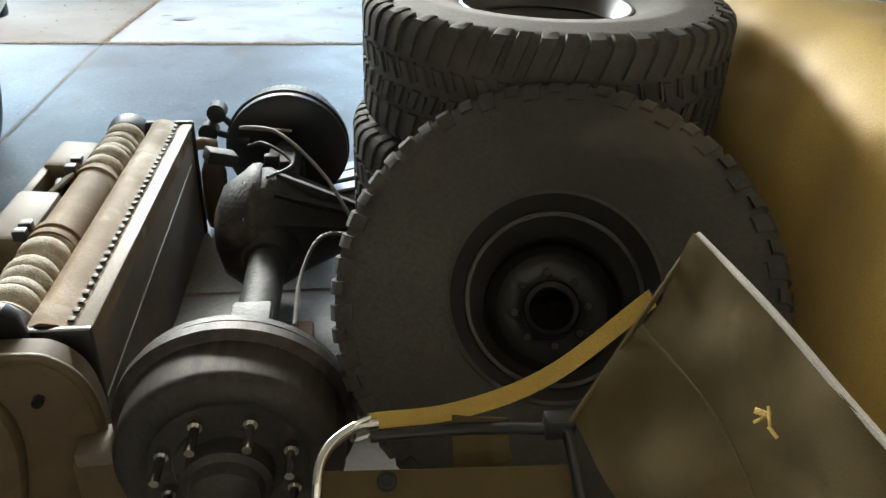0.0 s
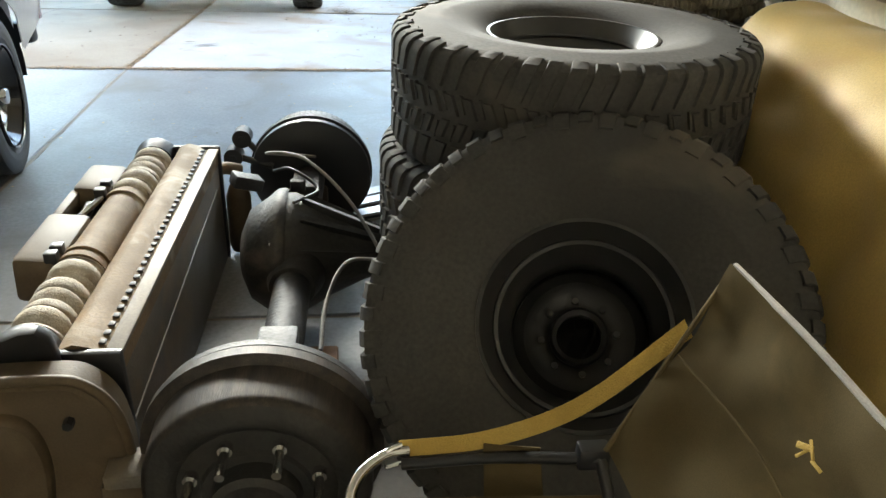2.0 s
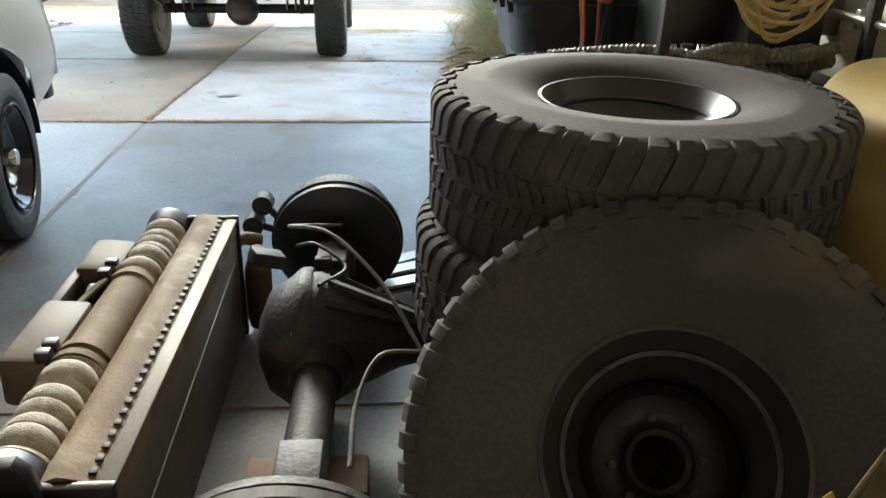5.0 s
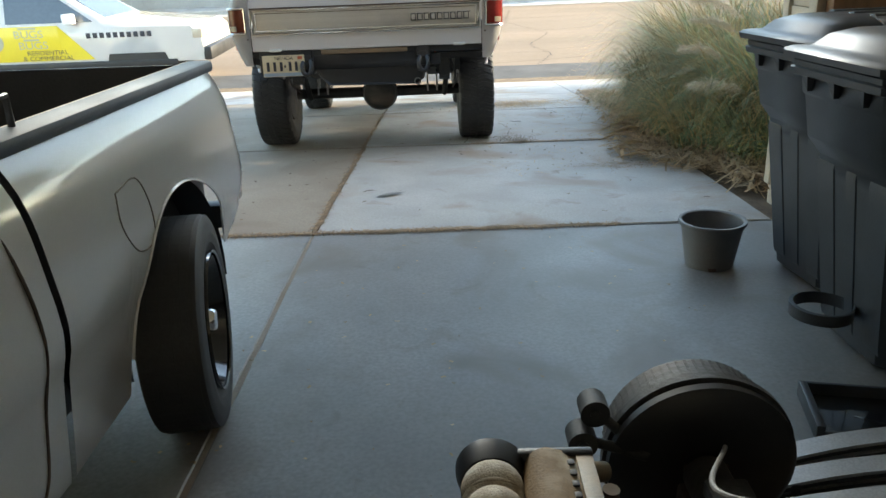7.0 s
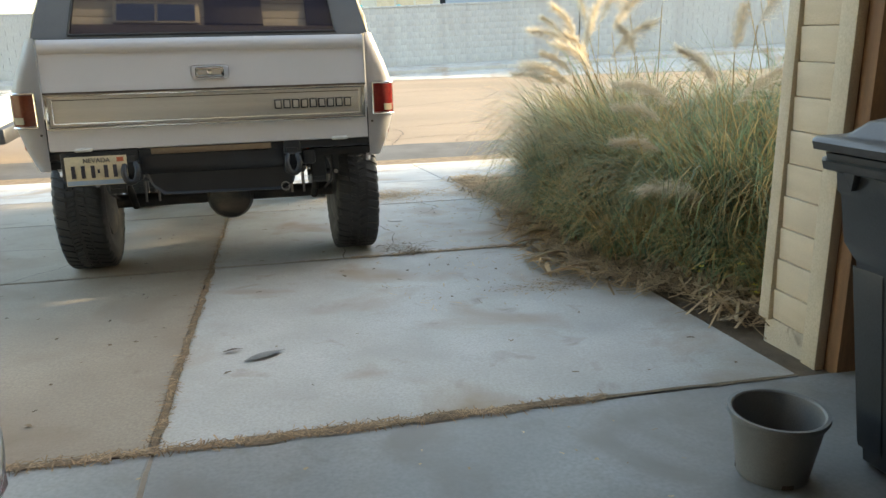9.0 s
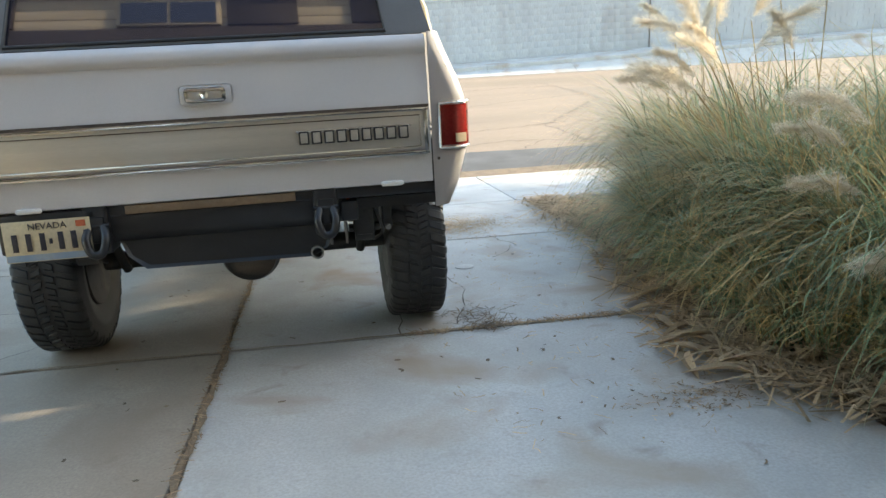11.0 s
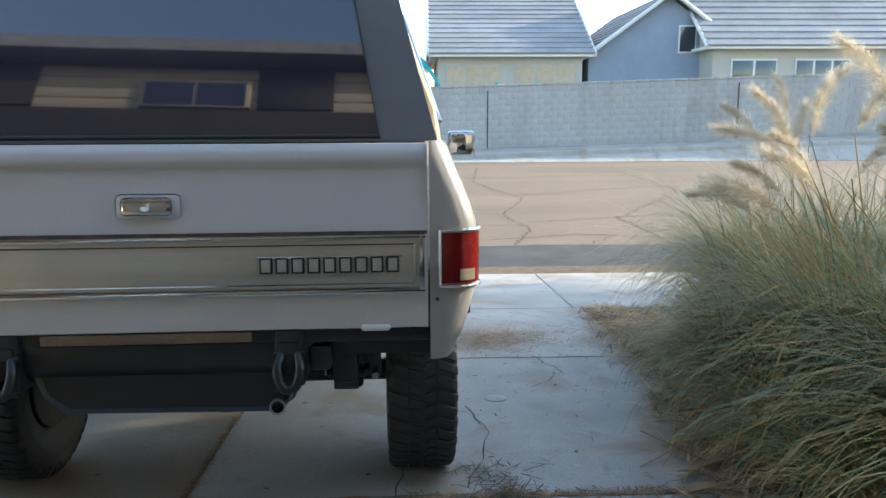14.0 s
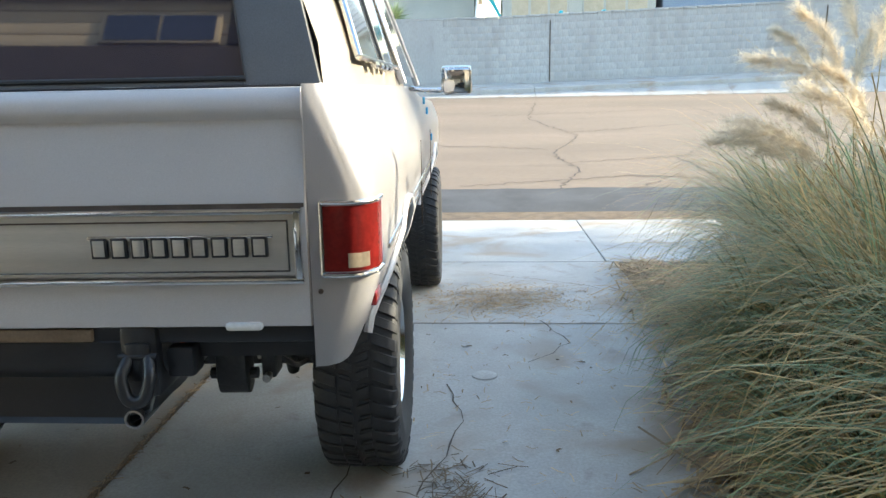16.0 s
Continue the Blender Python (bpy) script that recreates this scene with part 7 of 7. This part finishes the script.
# ---- pampas grass ----
def blade_in(bm, p, heading, length, arch, width, r, seg=7):
    """One arching leaf blade, folded along its middle."""
    d = Vector((math.cos(heading), math.sin(heading), 0))
    s = Vector((-d.y, d.x, 0))
    el = radians(r.uniform(62, 86))
    pos = Vector(p)
    rows = []
    step = length / seg
    side = r.gauss(0, 0.4)
    for k in range(seg + 1):
        t = k / seg
        w = width * (1 - t) ** 0.7 * (0.5 + 0.5 * min(1, t * 6)) + 0.0004
        rows.append([pos - s * w, pos + s * w])
        pos = pos + (d * math.cos(el) + Vector((0, 0, math.sin(el)))) * step
        g = ground_z(pos.y) + 0.01
        if pos.z < g:
            pos.z = g + r.uniform(0, 0.02)
        el -= arch * (0.5 + 1.1 * t) / seg
        el = max(el, radians(-80))
        d = (d + s * side * 0.12).normalized()
        s = Vector((-d.y, d.x, 0))
    a = [[bm.verts.new(q) for q in row] for row in rows]
    for u, v in zip(a, a[1:]):
        bm.faces.new((u[0], u[1], v[1], v[0]))


def plume_mesh(seed, size):
    """A feathery seed head along z, drooping to x: tufts of fine strands on side branches."""
    r = random.Random(seed)
    bm = bmesh.new()
    for _ in range(210):
        t = r.random() ** 0.8
        c = Vector((0.42 * t * t * size, 0, t * size * (1 - 0.16 * t)))
        a = r.uniform(0, 2 * math.pi)
        reach = size * (0.05 + 0.2 * math.sin(math.pi * min(1, 0.1 + 0.86 * t)) ** 0.8) * r.uniform(0.35, 1.15)
        b = c + Vector((math.cos(a) * reach * 0.75 + size * 0.14, math.sin(a) * reach * 0.75, size * r.uniform(0.05, 0.24)))
        for _ in range(22):
            k = r.random()
            p = c.lerp(b, k) + Vector((0, 0, 0.02 * size * math.sin(3 * k)))
            e = p + (b - c).normalized() * size * 0.07 + Vector((r.gauss(0, 0.016), r.gauss(0, 0.016), r.gauss(-0.006, 0.014)))
            w = Vector((-math.sin(a), math.cos(a), 0.3)) * 0.0008
            bm.faces.new([bm.verts.new(v) for v in (p - w, p + w, e)])
    me = bpy.data.meshes.new("plume")
    bm.to_mesh(me)
    bm.free()
    me.materials.append(PLUME)
    return me


PLUMES = [plume_mesh(30 + i, s) for i, s in enumerate((0.34, 0.4, 0.3, 0.37))]


def pampas(label, cx, cy, spread, n, length, seed, plumes):
    r = random.Random(seed)
    gz = ground_z(cy)
    th = thing("pampas_grass", label, "pampas grass", None, "pampas clumps in the bed")
    for mat_, share, name, lab in ((LEAF, 0.52, "leaves", "arching blue-green leaf blades"), (LEAF_DRY, 0.48, "dry_leaves", "yellowed dry leaf blades")):
        bm = bmesh.new()
        for _ in range(int(n * share / 11)):
            # blades hang together in locks of eight
            a = r.uniform(0, 2 * math.pi)
            q = spread * math.sqrt(r.random())
            b, long_, bend = a + r.gauss(0, 0.8), length * r.uniform(0.42, 1.1), r.uniform(70, 178)
            for _ in range(8):
                blade_in(bm, (cx + q * math.cos(a) + r.gauss(0, 0.025), cy + q * math.sin(a) * 1.25 + r.gauss(0, 0.025), gz), b + r.gauss(0, 0.1), long_ * r.uniform(0.8, 1.1), radians(bend * r.uniform(0.9, 1.08)), r.uniform(0.003, 0.0062), r)
        part(name, bm, mat_, th, lab, "stuff")
    if plumes:
        bm = bmesh.new()
        for _ in range(36):
            a = r.uniform(0, 2 * math.pi)
            blade_in(bm, (cx + 0.2 * math.cos(a), cy + 0.2 * math.sin(a), gz), a, length * r.uniform(1.15, 1.5), radians(r.uniform(70, 130)), 0.0016, r, 12)
        part("wispy_stalks", bm, LEAF_DRY, th, "long thin arching stalks", "stuff")
    for i, (x, y, h, lx, ly) in enumerate(plumes):
        top = Vector((x, y, h))
        root = Vector((cx + (x - cx) * 0.3, cy + (y - cy) * 0.3, gz))
        mid = root.lerp(top, 0.55) + Vector((-lx * 0.06, -ly * 0.06, 0.08))
        part("stalk", tube([root, mid, top], 0.003, 6, 5), LEAF_DRY, th)
        lx, ly = lx * 0.6, ly * 0.6
        d = Vector((lx, ly, 0.7)).normalized()
        o = part("plume", PLUMES[i % 4], PLUME, th, "creamy feathered seed plume")
        z = d
        x_ = Vector((lx, ly, -0.2)) - z * Vector((lx, ly, -0.2)).dot(z)
        x_ = x_.normalized() if x_.length > 0.01 else z.orthogonal().normalized()
        y_ = z.cross(x_)
        o.matrix_local = Matrix(((x_.x, y_.x, z.x, top.x), (x_.y, y_.y, z.y, top.y), (x_.z, y_.z, z.z, top.z), (0, 0, 0, 1)))
    return th


pampas("large clump of pampas grass with backlit cream plumes", 3.26, 1.85, 0.44, 4800, 1.5, 1,
       [(2.92, 2.15, 0.76, -1.2, 0.0), (2.9, 1.98, 0.88, -1.1, -0.05), (2.68, 1.69, 0.65, -1.5, 0.1), (2.7, 1.2, 0.46, -1.5, 0.0), (3.02, 1.7, 1.0, -0.5, 0.0), (2.98, 1.5, 0.92, 0.5, -0.5), (3.1, 1.7, 1.2, 0.1, 0.1), (3.3, 1.8, 1.35, 0.4, 0.0),
        (3.2, 1.3, 1.0, 0.3, -0.6), (3.45, 1.5, 1.25, 0.6, -0.1)])
pampas("tall clump of pampas grass leaning over the driveway", 3.34, 3.05, 0.48, 7200, 1.62, 2,
       [(2.66, 3.45, 0.93, -1.3, 0.0), (2.72, 3.3, 0.95, -1.2, -0.1), (2.79, 3.42, 1.0, -0.65, 0.05), (2.83, 3.5, 1.2, -1.0, 0.1), (2.84, 3.5, 1.24, -0.15, 0.0), (2.76, 3.35, 0.92, -0.9, 0.1), (2.92, 3.4, 1.1, -0.4, 0.0), (2.97, 3.55, 1.28, 0.1, 0.1), (3.05, 3.3, 1.32, 0.3, 0.0),
        (2.97, 3.15, 1.12, 0.4, -0.3), (3.02, 2.8, 1.16, -0.4, -0.2), (3.1, 3.1, 1.45, -0.2, 0.1), (3.25, 2.9, 1.5, 0.1, 0.0), (2.9, 3.25, 1.02, -0.7, -0.1)])
pampas("clump of pampas grass near the sidewalk", 3.56, 4.6, 0.44, 6400, 1.5, 3,
       [(3.2, 4.2, 1.15, 0.0, 0.0), (3.5, 4.6, 1.4, 0.3, 0.1), (3.2, 4.7, 1.25, -0.4, 0.1), (3.5, 4.9, 1.35, 0.0, 0.2)])
pampas("low clump of pampas grass by the wing wall", 3.42, 1.2, 0.28, 2200, 1.25, 4,
       [(3.1, 0.9, 0.95, -0.5, -0.2), (3.35, 1.0, 1.1, 0.3, 0.0)])
for x, y, long_, s in ((3.02, 0.85, 0.6, 13), (2.88, 1.35, 0.75, 7), (2.64, 1.9, 0.75, 8), (2.64, 2.45, 0.8, 9), (2.7, 3.05, 0.9, 10), (2.78, 3.6, 0.95, 11), (3.02, 4.3, 0.75, 12)):
    pampas("low tussock of arching grass at the driveway edge", x, y, 0.2, 1700, long_, s, [])
pampas("broad rear clump of pampas grass beside the boundary", 5.4, 3.9, 0.7, 5200, 1.7, 6,
       [(5.2, 3.6, 1.8, -0.3, -0.2), (5.6, 4.1, 1.9, 0.2, 0.2)])
pampas("rear clump of pampas grass deeper in the bed", 4.3, 2.6, 0.6, 5600, 1.75, 5,
       [(4.0, 2.4, 1.75, -0.4, -0.2), (4.4, 2.8, 1.9, 0.2, 0.1), (4.1, 3.1, 1.8, -0.3, 0.3), (4.5, 2.2, 1.85, 0.4, -0.3), (3.8, 1.9, 1.5, -0.6, -0.3), (3.7, 2.6, 1.65, -0.5, 0.0), (4.2, 1.7, 1.6, 0.2, -0.5)])
bm = bmesh.new()
r = random.Random(21)
for _ in range(70):
    x, y = r.uniform(2.45, 3.2), r.uniform(0.6, 3.2)
    p = Vector((x, y, ground_z(y) + r.uniform(0.06, 0.3)))
    for k in range(5):
        a = 2 * math.pi * k / 5
        d = Vector((math.cos(a), math.sin(a), 0.2)) * 0.012
        s = Vector((-math.sin(a), math.cos(a), 0)) * 0.006
        v = [bm.verts.new(q) for q in (p, p + d - s, p + d * 1.5, p + d + s)]
        bm.faces.new(v)
single("yellow_wildflowers", bm, SIGN_YELLOW, "tiny yellow wildflowers among the grass", "flowers", kind="stuff")

# ---- far side of the street ----
def far_z(x):
    return 0.03 * max(0, x - 1)


WALL_Y = 23.6
kerb = thing("kerb", "pale concrete kerb along the far side of the street", "kerb", kind="structure")
far_walk = thing("pavement_far", "pale sunlit concrete sidewalk across the street", "sidewalk", kind="structure")
for i in range(-8, 14):
    x0 = i * 2.6
    zf = [far_z(x0), far_z(x0 + 2.6)]
    bm = bmesh.new()
    loft_in(bm, [[(x, 21.98, -0.04 + z), (x, 21.98, 0.12 + z), (x, 22.02, 0.14 + z), (x, 22.18, 0.14 + z), (x, 22.18, -0.04 + z)] for x, z in ((x0 + 0.008, zf[0]), (x0 + 2.592, zf[1]))], caps=True)
    part("kerb_stone", bm, CONCRETE, kerb)
    bm = bmesh.new()
    loft_in(bm, [[(x, 21.3, -0.1), (x, 21.3, ground_z(21.3) + 0.012), (x, 21.976, 0.01 + z), (x, 21.976, -0.1)] for x, z in ((x0 + 0.004, zf[0]), (x0 + 2.596, zf[1]))], caps=True)
    part("gutter_pan", bm, CONCRETE, kerb, "pale concrete gutter pan")
    bm = bmesh.new()
    loft_in(bm, [[(x, 22.185, 0.05 + z), (x, 22.185, 0.143 + z), (x, WALL_Y, 0.19 + z), (x, WALL_Y, 0.05 + z)] for x, z in ((x0 + 0.006, zf[0]), (x0 + 2.594, zf[1]))], caps=True)
    part("slab", bm, CONCRETE, far_walk)
far_wall = thing("wall_street", "stained grey concrete block wall along the far sidewalk", "wall", kind="structure")
BW, BH = 0.405, 0.2
block = finish("block", box((0.0015, 0.016, 0.001), (BW - 0.001, 0.19, BH - 0.001), 0.0025), BLOCK)
cap = finish("cap_block", box((0.004, -0.012, 0.0), (BW - 0.004, 0.2, 0.06), 0.006), BLOCK)
back = bmesh.new()
rest = bmesh.new()
for i in range(-62, 74):
    x = i * BW
    z0 = 0.27 + far_z(x)
    loft_in(back, [[(x, WALL_Y + 0.02, z0 - 0.3), (x, WALL_Y + 0.17, z0 - 0.3), (x, WALL_Y + 0.17, z0 + BH * 9 - 0.01), (x, WALL_Y + 0.02, z0 + BH * 9 - 0.01)], [(x + BW, WALL_Y + 0.02, z0 - 0.3), (x + BW, WALL_Y + 0.17, z0 - 0.3), (x + BW, WALL_Y + 0.17, z0 + BH * 9 - 0.01), (x + BW, WALL_Y + 0.02, z0 + BH * 9 - 0.01)]], caps=True)
    for j in range(9):
        xo = x + (BW / 2 if j % 2 else 0)
        if 0 <= i < 33:
            o = part("block", block, BLOCK, far_wall)
            o.location = (xo, WALL_Y + 0.001 * ((i * 7 + j * 3) % 3), z0 + j * BH)
        else:
            box_in(rest, (xo + 0.006, WALL_Y, z0 + j * BH + 0.004), (xo + BW - 0.004, WALL_Y + 0.19, z0 + (j + 1) * BH - 0.004))
    if 0 <= i < 33:
        o = part("cap_block", cap, BLOCK, far_wall)
        o.location = (x, WALL_Y, z0 + 9 * BH)
    else:
        box_in(rest, (x + 0.004, WALL_Y - 0.012, z0 + 9 * BH), (x + BW - 0.004, WALL_Y + 0.2, z0 + 9 * BH + 0.06))
part("mortar", back, BLOCK, far_wall)
part("wall_rest", rest, BLOCK, far_wall, kind="stuff")
for x in (3.1, 10.9):
    part("pilaster_joint", box((x, WALL_Y - 0.004, 0.2 + far_z(x)), (x + 0.03, WALL_Y + 0.02, 1.95 + far_z(x))), CRACK, far_wall)


def tiled_roof(parent, a, b, c, d, rows, material=ROOF_TILE):
    """Rows of lapped roof tiles between an eave a-b and a ridge d-c."""
    a, b, c, d = (Vector(p) for p in (a, b, c, d))
    n = (b - a).cross(d - a).normalized()
    if n.z < 0:
        n = -n
    for k in range(rows):
        t0, t1 = k / rows, (k + 1.12) / rows
        p, q, r_, s = a.lerp(d, t0), b.lerp(c, t0), b.lerp(c, min(1, t1)), a.lerp(d, min(1, t1))
        bm = bmesh.new()
        loft_in(bm, [[p + n * 0.07, q + n * 0.07, r_ + n * 0.02, s + n * 0.02], [p, q, r_ - n * 0.03, s - n * 0.03]], caps=True)
        part("tile_course", bm, material, parent)


def house(label, x0, x1, y0, y1, wall_h, ridge, gz, wall, gable_left=True, garage=()):
    th = thing("house", label, "house")
    part("wall", box((x0, y0, gz - 0.3), (x1, y1, gz + wall_h)), wall, th)
    ym = (y0 + y1) / 2
    roof = part("roof", box((x0 - 0.4, y0 - 0.5, gz + wall_h - 0.02), (x1 + 0.4, y1 + 0.5, gz + wall_h + 0.1), 0.01), WHITE_TRIM, th)
    tiled_roof(roof, (x0 - 0.45, y0 - 0.55, gz + wall_h + 0.1), (x1 + 0.45, y0 - 0.55, gz + wall_h + 0.1), (x1 + 0.45, ym, gz + ridge), (x0 - 0.45, ym, gz + ridge), 13)
    tiled_roof(roof, (x0 - 0.45, y1 + 0.55, gz + wall_h + 0.1), (x1 + 0.45, y1 + 0.55, gz + wall_h + 0.1), (x1 + 0.45, ym, gz + ridge), (x0 - 0.45, ym, gz + ridge), 5)
    for x in (x0, x1):
        bm = bmesh.new()
        loft_in(bm, [[(x - 0.02, y0, gz + wall_h), (x - 0.02, y1, gz + wall_h), (x - 0.02, ym, gz + ridge - 0.1)], [(x + 0.02, y0, gz + wall_h), (x + 0.02, y1, gz + wall_h), (x + 0.02, ym, gz + ridge - 0.1)]], caps=True)
        part("gable", bm, wall, th)
        part("barge_board", tube([(x + (-0.45 if x == x0 else 0.45), y0 - 0.55, gz + wall_h + 0.05), (x + (-0.45 if x == x0 else 0.45), ym, gz + ridge)], 0.09, 6), WHITE_TRIM, th)
    for wx0, wx1, z0, z1, kind_ in garage:
        w = part("garage_door" if kind_ == "door" else "window", box((wx0, y0 - 0.05, gz + z0), (wx1, y0 + 0.02, gz + z1), 0.01), STUCCO_PALE if kind_ == "door" else WHITE_TRIM, th)
        n = max(1, round((wx1 - wx0) / 0.9))
        for i in range(n):
            px = wx0 + (wx1 - wx0) * i / n
            part("panel" if kind_ == "door" else "pane", box((px + 0.05, y0 - 0.062, gz + z0 + 0.08), (px + (wx1 - wx0) / n - 0.05, y0 - 0.045, gz + z1 - 0.08), 0.006), TRIM if kind_ == "door" else GLASS_PALE, w)
    return th


house("single-storey house with a grey tiled roof behind the block wall", 1.9, 8.2, 34.0, 44.0, 3.05, 6.4, 0.65, STUCCO_PALE, garage=((2.2, 4.6, 0.4, 2.75, "door"), (5.2, 7.9, 0.4, 2.75, "door")))
house("house with grey tiled roof behind the block wall", 13.6, 24.0, 33.0, 43.0, 3.3, 7.4, 0.65, STUCCO_PALE, garage=((14.4, 16.4, 1.6, 2.9, "window"), (17.2, 19.6, 1.6, 2.9, "window")))


def gable_house():
    th = thing("house", "blue-grey stucco house with its gable to the street", "house")
    x0, x1, y0, y1, gz, wh, rz = 8.6, 15.6, 34.6, 44.0, 0.65, 3.15, 6.4
    xm = (x0 + x1) / 2
    bm = bmesh.new()
    loft_in(bm, [[(x0, y, gz - 0.2), (x1, y, gz - 0.2), (x1, y, gz + wh), (xm, y, rz - 0.05), (x0, y, gz + wh)] for y in (y0, y1)], caps=True)
    part("wall", bm, STUCCO_BLUE, th)
    roof = part("roof", tube([(x0 - 0.5, y0 - 0.5, gz + wh - 0.25), (xm, y0 - 0.5, rz + 0.05), (x1 + 0.5, y0 - 0.5, gz + wh - 0.25)], 0.1, 6), WHITE_TRIM, th)
    tiled_roof(roof, (x0 - 0.5, y0 - 0.5, gz + wh - 0.2), (x0 - 0.5, y1, gz + wh - 0.2), (xm, y1, rz + 0.1), (xm, y0 - 0.5, rz + 0.1), 12)
    tiled_roof(roof, (x1 + 0.5, y0 - 0.5, gz + wh - 0.2), (x1 + 0.5, y1, gz + wh - 0.2), (xm, y1, rz + 0.1), (xm, y0 - 0.5, rz + 0.1), 12)
    w = part("window", box((12.6, y0 - 0.05, 3.9), (13.4, y0 + 0.02, 5.1), 0.01), WHITE_TRIM, th)
    part("pane", box((12.66, y0 - 0.06, 3.96), (13.34, y0 - 0.04, 5.04)), GLASS_PALE, w)
    return th


gable_house()
lit = thing("house", "house with its sunward roof slope painted pale as if sunlit", "house")
part("wall", box((-7.0, 38.0, 0.2), (0.6, 48.0, 3.6)), STUCCO_PALE, lit)
rf = part("roof", box((-7.2, 37.8, 3.58), (0.9, 48.2, 3.7), 0.01), WHITE_TRIM, lit)
# sunlight is put into the colour: pale on the sunward slope, grey tile behind
tiled_roof(rf, (1.6, 37.6, 3.6), (1.6, 48.2, 3.6), (-3.2, 48.2, 6.6), (-3.2, 37.6, 6.6), 12, STUCCO_PALE)
tiled_roof(rf, (-8.0, 37.6, 3.6), (-8.0, 48.2, 3.6), (-3.2, 48.2, 6.6), (-3.2, 37.6, 6.6), 12)

slide = thing("play_slide", "turquoise plastic play slide showing over the block wall", "slide")
bm = bmesh.new()
rings = []
for k in range(13):
    t = k / 12
    c = Vector((1.0 + 0.95 * t, 26.0, 3.05 - 1.5 * t + 0.25 * math.sin(math.pi * t)))
    rings.append([c + Vector(o) for o in ((0, -0.28, 0.14), (0, -0.24, 0.14), (0, -0.2, 0.0), (0, 0.2, 0.0), (0, 0.24, 0.14), (0, 0.28, 0.14), (0, 0.24, -0.05), (0, -0.24, -0.05))])
loft_in(bm, rings, caps=True)
part("chute", bm, TURQUOISE, slide)
for y in (25.8, 26.2):
    part("ladder_rail", tube([(0.7, y, 0.3), (1.0, y, 3.1), (1.05, y, 3.4)], 0.03, 8), WHITE_TRIM, slide)
for i in range(8):
    part("rung", cyl((0.76 + 0.03 * i, 25.8, 0.7 + 0.32 * i), (0.76 + 0.03 * i, 26.2, 0.7 + 0.32 * i), 0.02, seg=8), WHITE_TRIM, slide)
bench = thing("patio_bench", "turquoise garden bench top showing over the wall", "bench")
part("seat", box((3.6, 25.6, 2.2), (5.0, 26.0, 2.27), 0.02), WHITE_TRIM, bench)
for x in (3.6, 4.95):
    part("leg", box((x - 0.05, 25.6, 0.3), (x + 0.05, 26.0, 2.34), 0.02), TURQUOISE, bench)

# ---- trees beyond the street ----
def tree(label, x, y, h, spread, seed, leaves, material=TREE_LEAF):
    r = random.Random(seed)
    gz = ground_z(y)
    th = thing("tree", label, "tree")
    trunk = part("trunk", tube([(x, y, gz - 0.1), (x + 0.08, y, gz + h * 0.25), (x - 0.05, y + 0.05, gz + h * 0.5)], [0.16, 0.13, 0.1] + [0.1] * 0, 12), BARK, th)
    ends = []
    for i in range(11):
        a = 2 * math.pi * i / 11 + r.uniform(-0.3, 0.3)
        s = spread * r.uniform(0.5, 1.0)
        z = gz + h * r.uniform(0.55, 0.98)
        e = Vector((x + s * math.cos(a), y + s * math.sin(a), z))
        b = Vector((x, y, gz + h * r.uniform(0.3, 0.5)))
        m = b.lerp(e, 0.5) + Vector((0, 0, 0.25))
        part("limb", tube([b, m, e], [0.07, 0.045, 0.02], 8), BARK, th)
        ends += [e, m.lerp(e, 0.5), e + Vector((r.gauss(0, 0.3), r.gauss(0, 0.3), 0.3))]
    bm = bmesh.new()
    for _ in range(leaves):
        c = r.choice(ends)
        p = c + Vector((r.gauss(0, 0.42), r.gauss(0, 0.42), r.gauss(0, 0.34))) * spread * 0.4
        d = Vector((r.gauss(0, 1), r.gauss(0, 1), r.gauss(0, 0.7))).normalized() * r.uniform(0.05, 0.11)
        s = d.orthogonal().normalized() * d.length * 0.45
        v = [bm.verts.new(q) for q in (p - d, p + s, p + d, p - s)]
        bm.faces.new(v)
    part("crown", bm, material, th, kind="stuff")
    return th


tree("sunlit yellow-green tree across the street", -14.2, 19.5, 5.2, 2.3, 3, 9000)
tree("yellowing tree behind the service truck", -11.2, 20.5, 4.6, 1.9, 4, 8000)
# the tree at x 9.8 is out of view, added for its crown's shadow
tree("unseen leafy tree added to shade the near sidewalk", 9.8, 9.0, 5.6, 3.0, 6, 15000)
tree("green tree farther along the street", -18.5, 21.0, 6.0, 2.6, 5, 8000)
single("low_wall", box((-24, 24.4, 0.0), (-8.5, 24.7, 1.9), 0.02), BLOCK, "grey fence panel behind the trees", "fence", kind="structure")
palm = thing("palm_shrub", "spiky green palm showing over the block wall", "palm")
part("trunk", tube([(-2.2, 30, 0.4), (-2.2, 30, 2.3)], 0.14, 10), BARK, palm)
bm = bmesh.new()
r = random.Random(9)
for i in range(260):
    a, el = r.uniform(0, 2 * math.pi), r.uniform(-0.5, 1.4)
    p = Vector((-2.2, 30, 2.4))
    d = Vector((math.cos(a) * math.cos(el), math.sin(a) * math.cos(el), math.sin(el)))
    s = d.orthogonal().normalized() * 0.02
    q = p + d * r.uniform(0.5, 0.85)
    v = [bm.verts.new(w) for w in (p - s, p + s, q - Vector((0, 0, 0.08)))]
    bm.faces.new(v)
part("fronds", bm, LEAF, palm, kind="stuff")
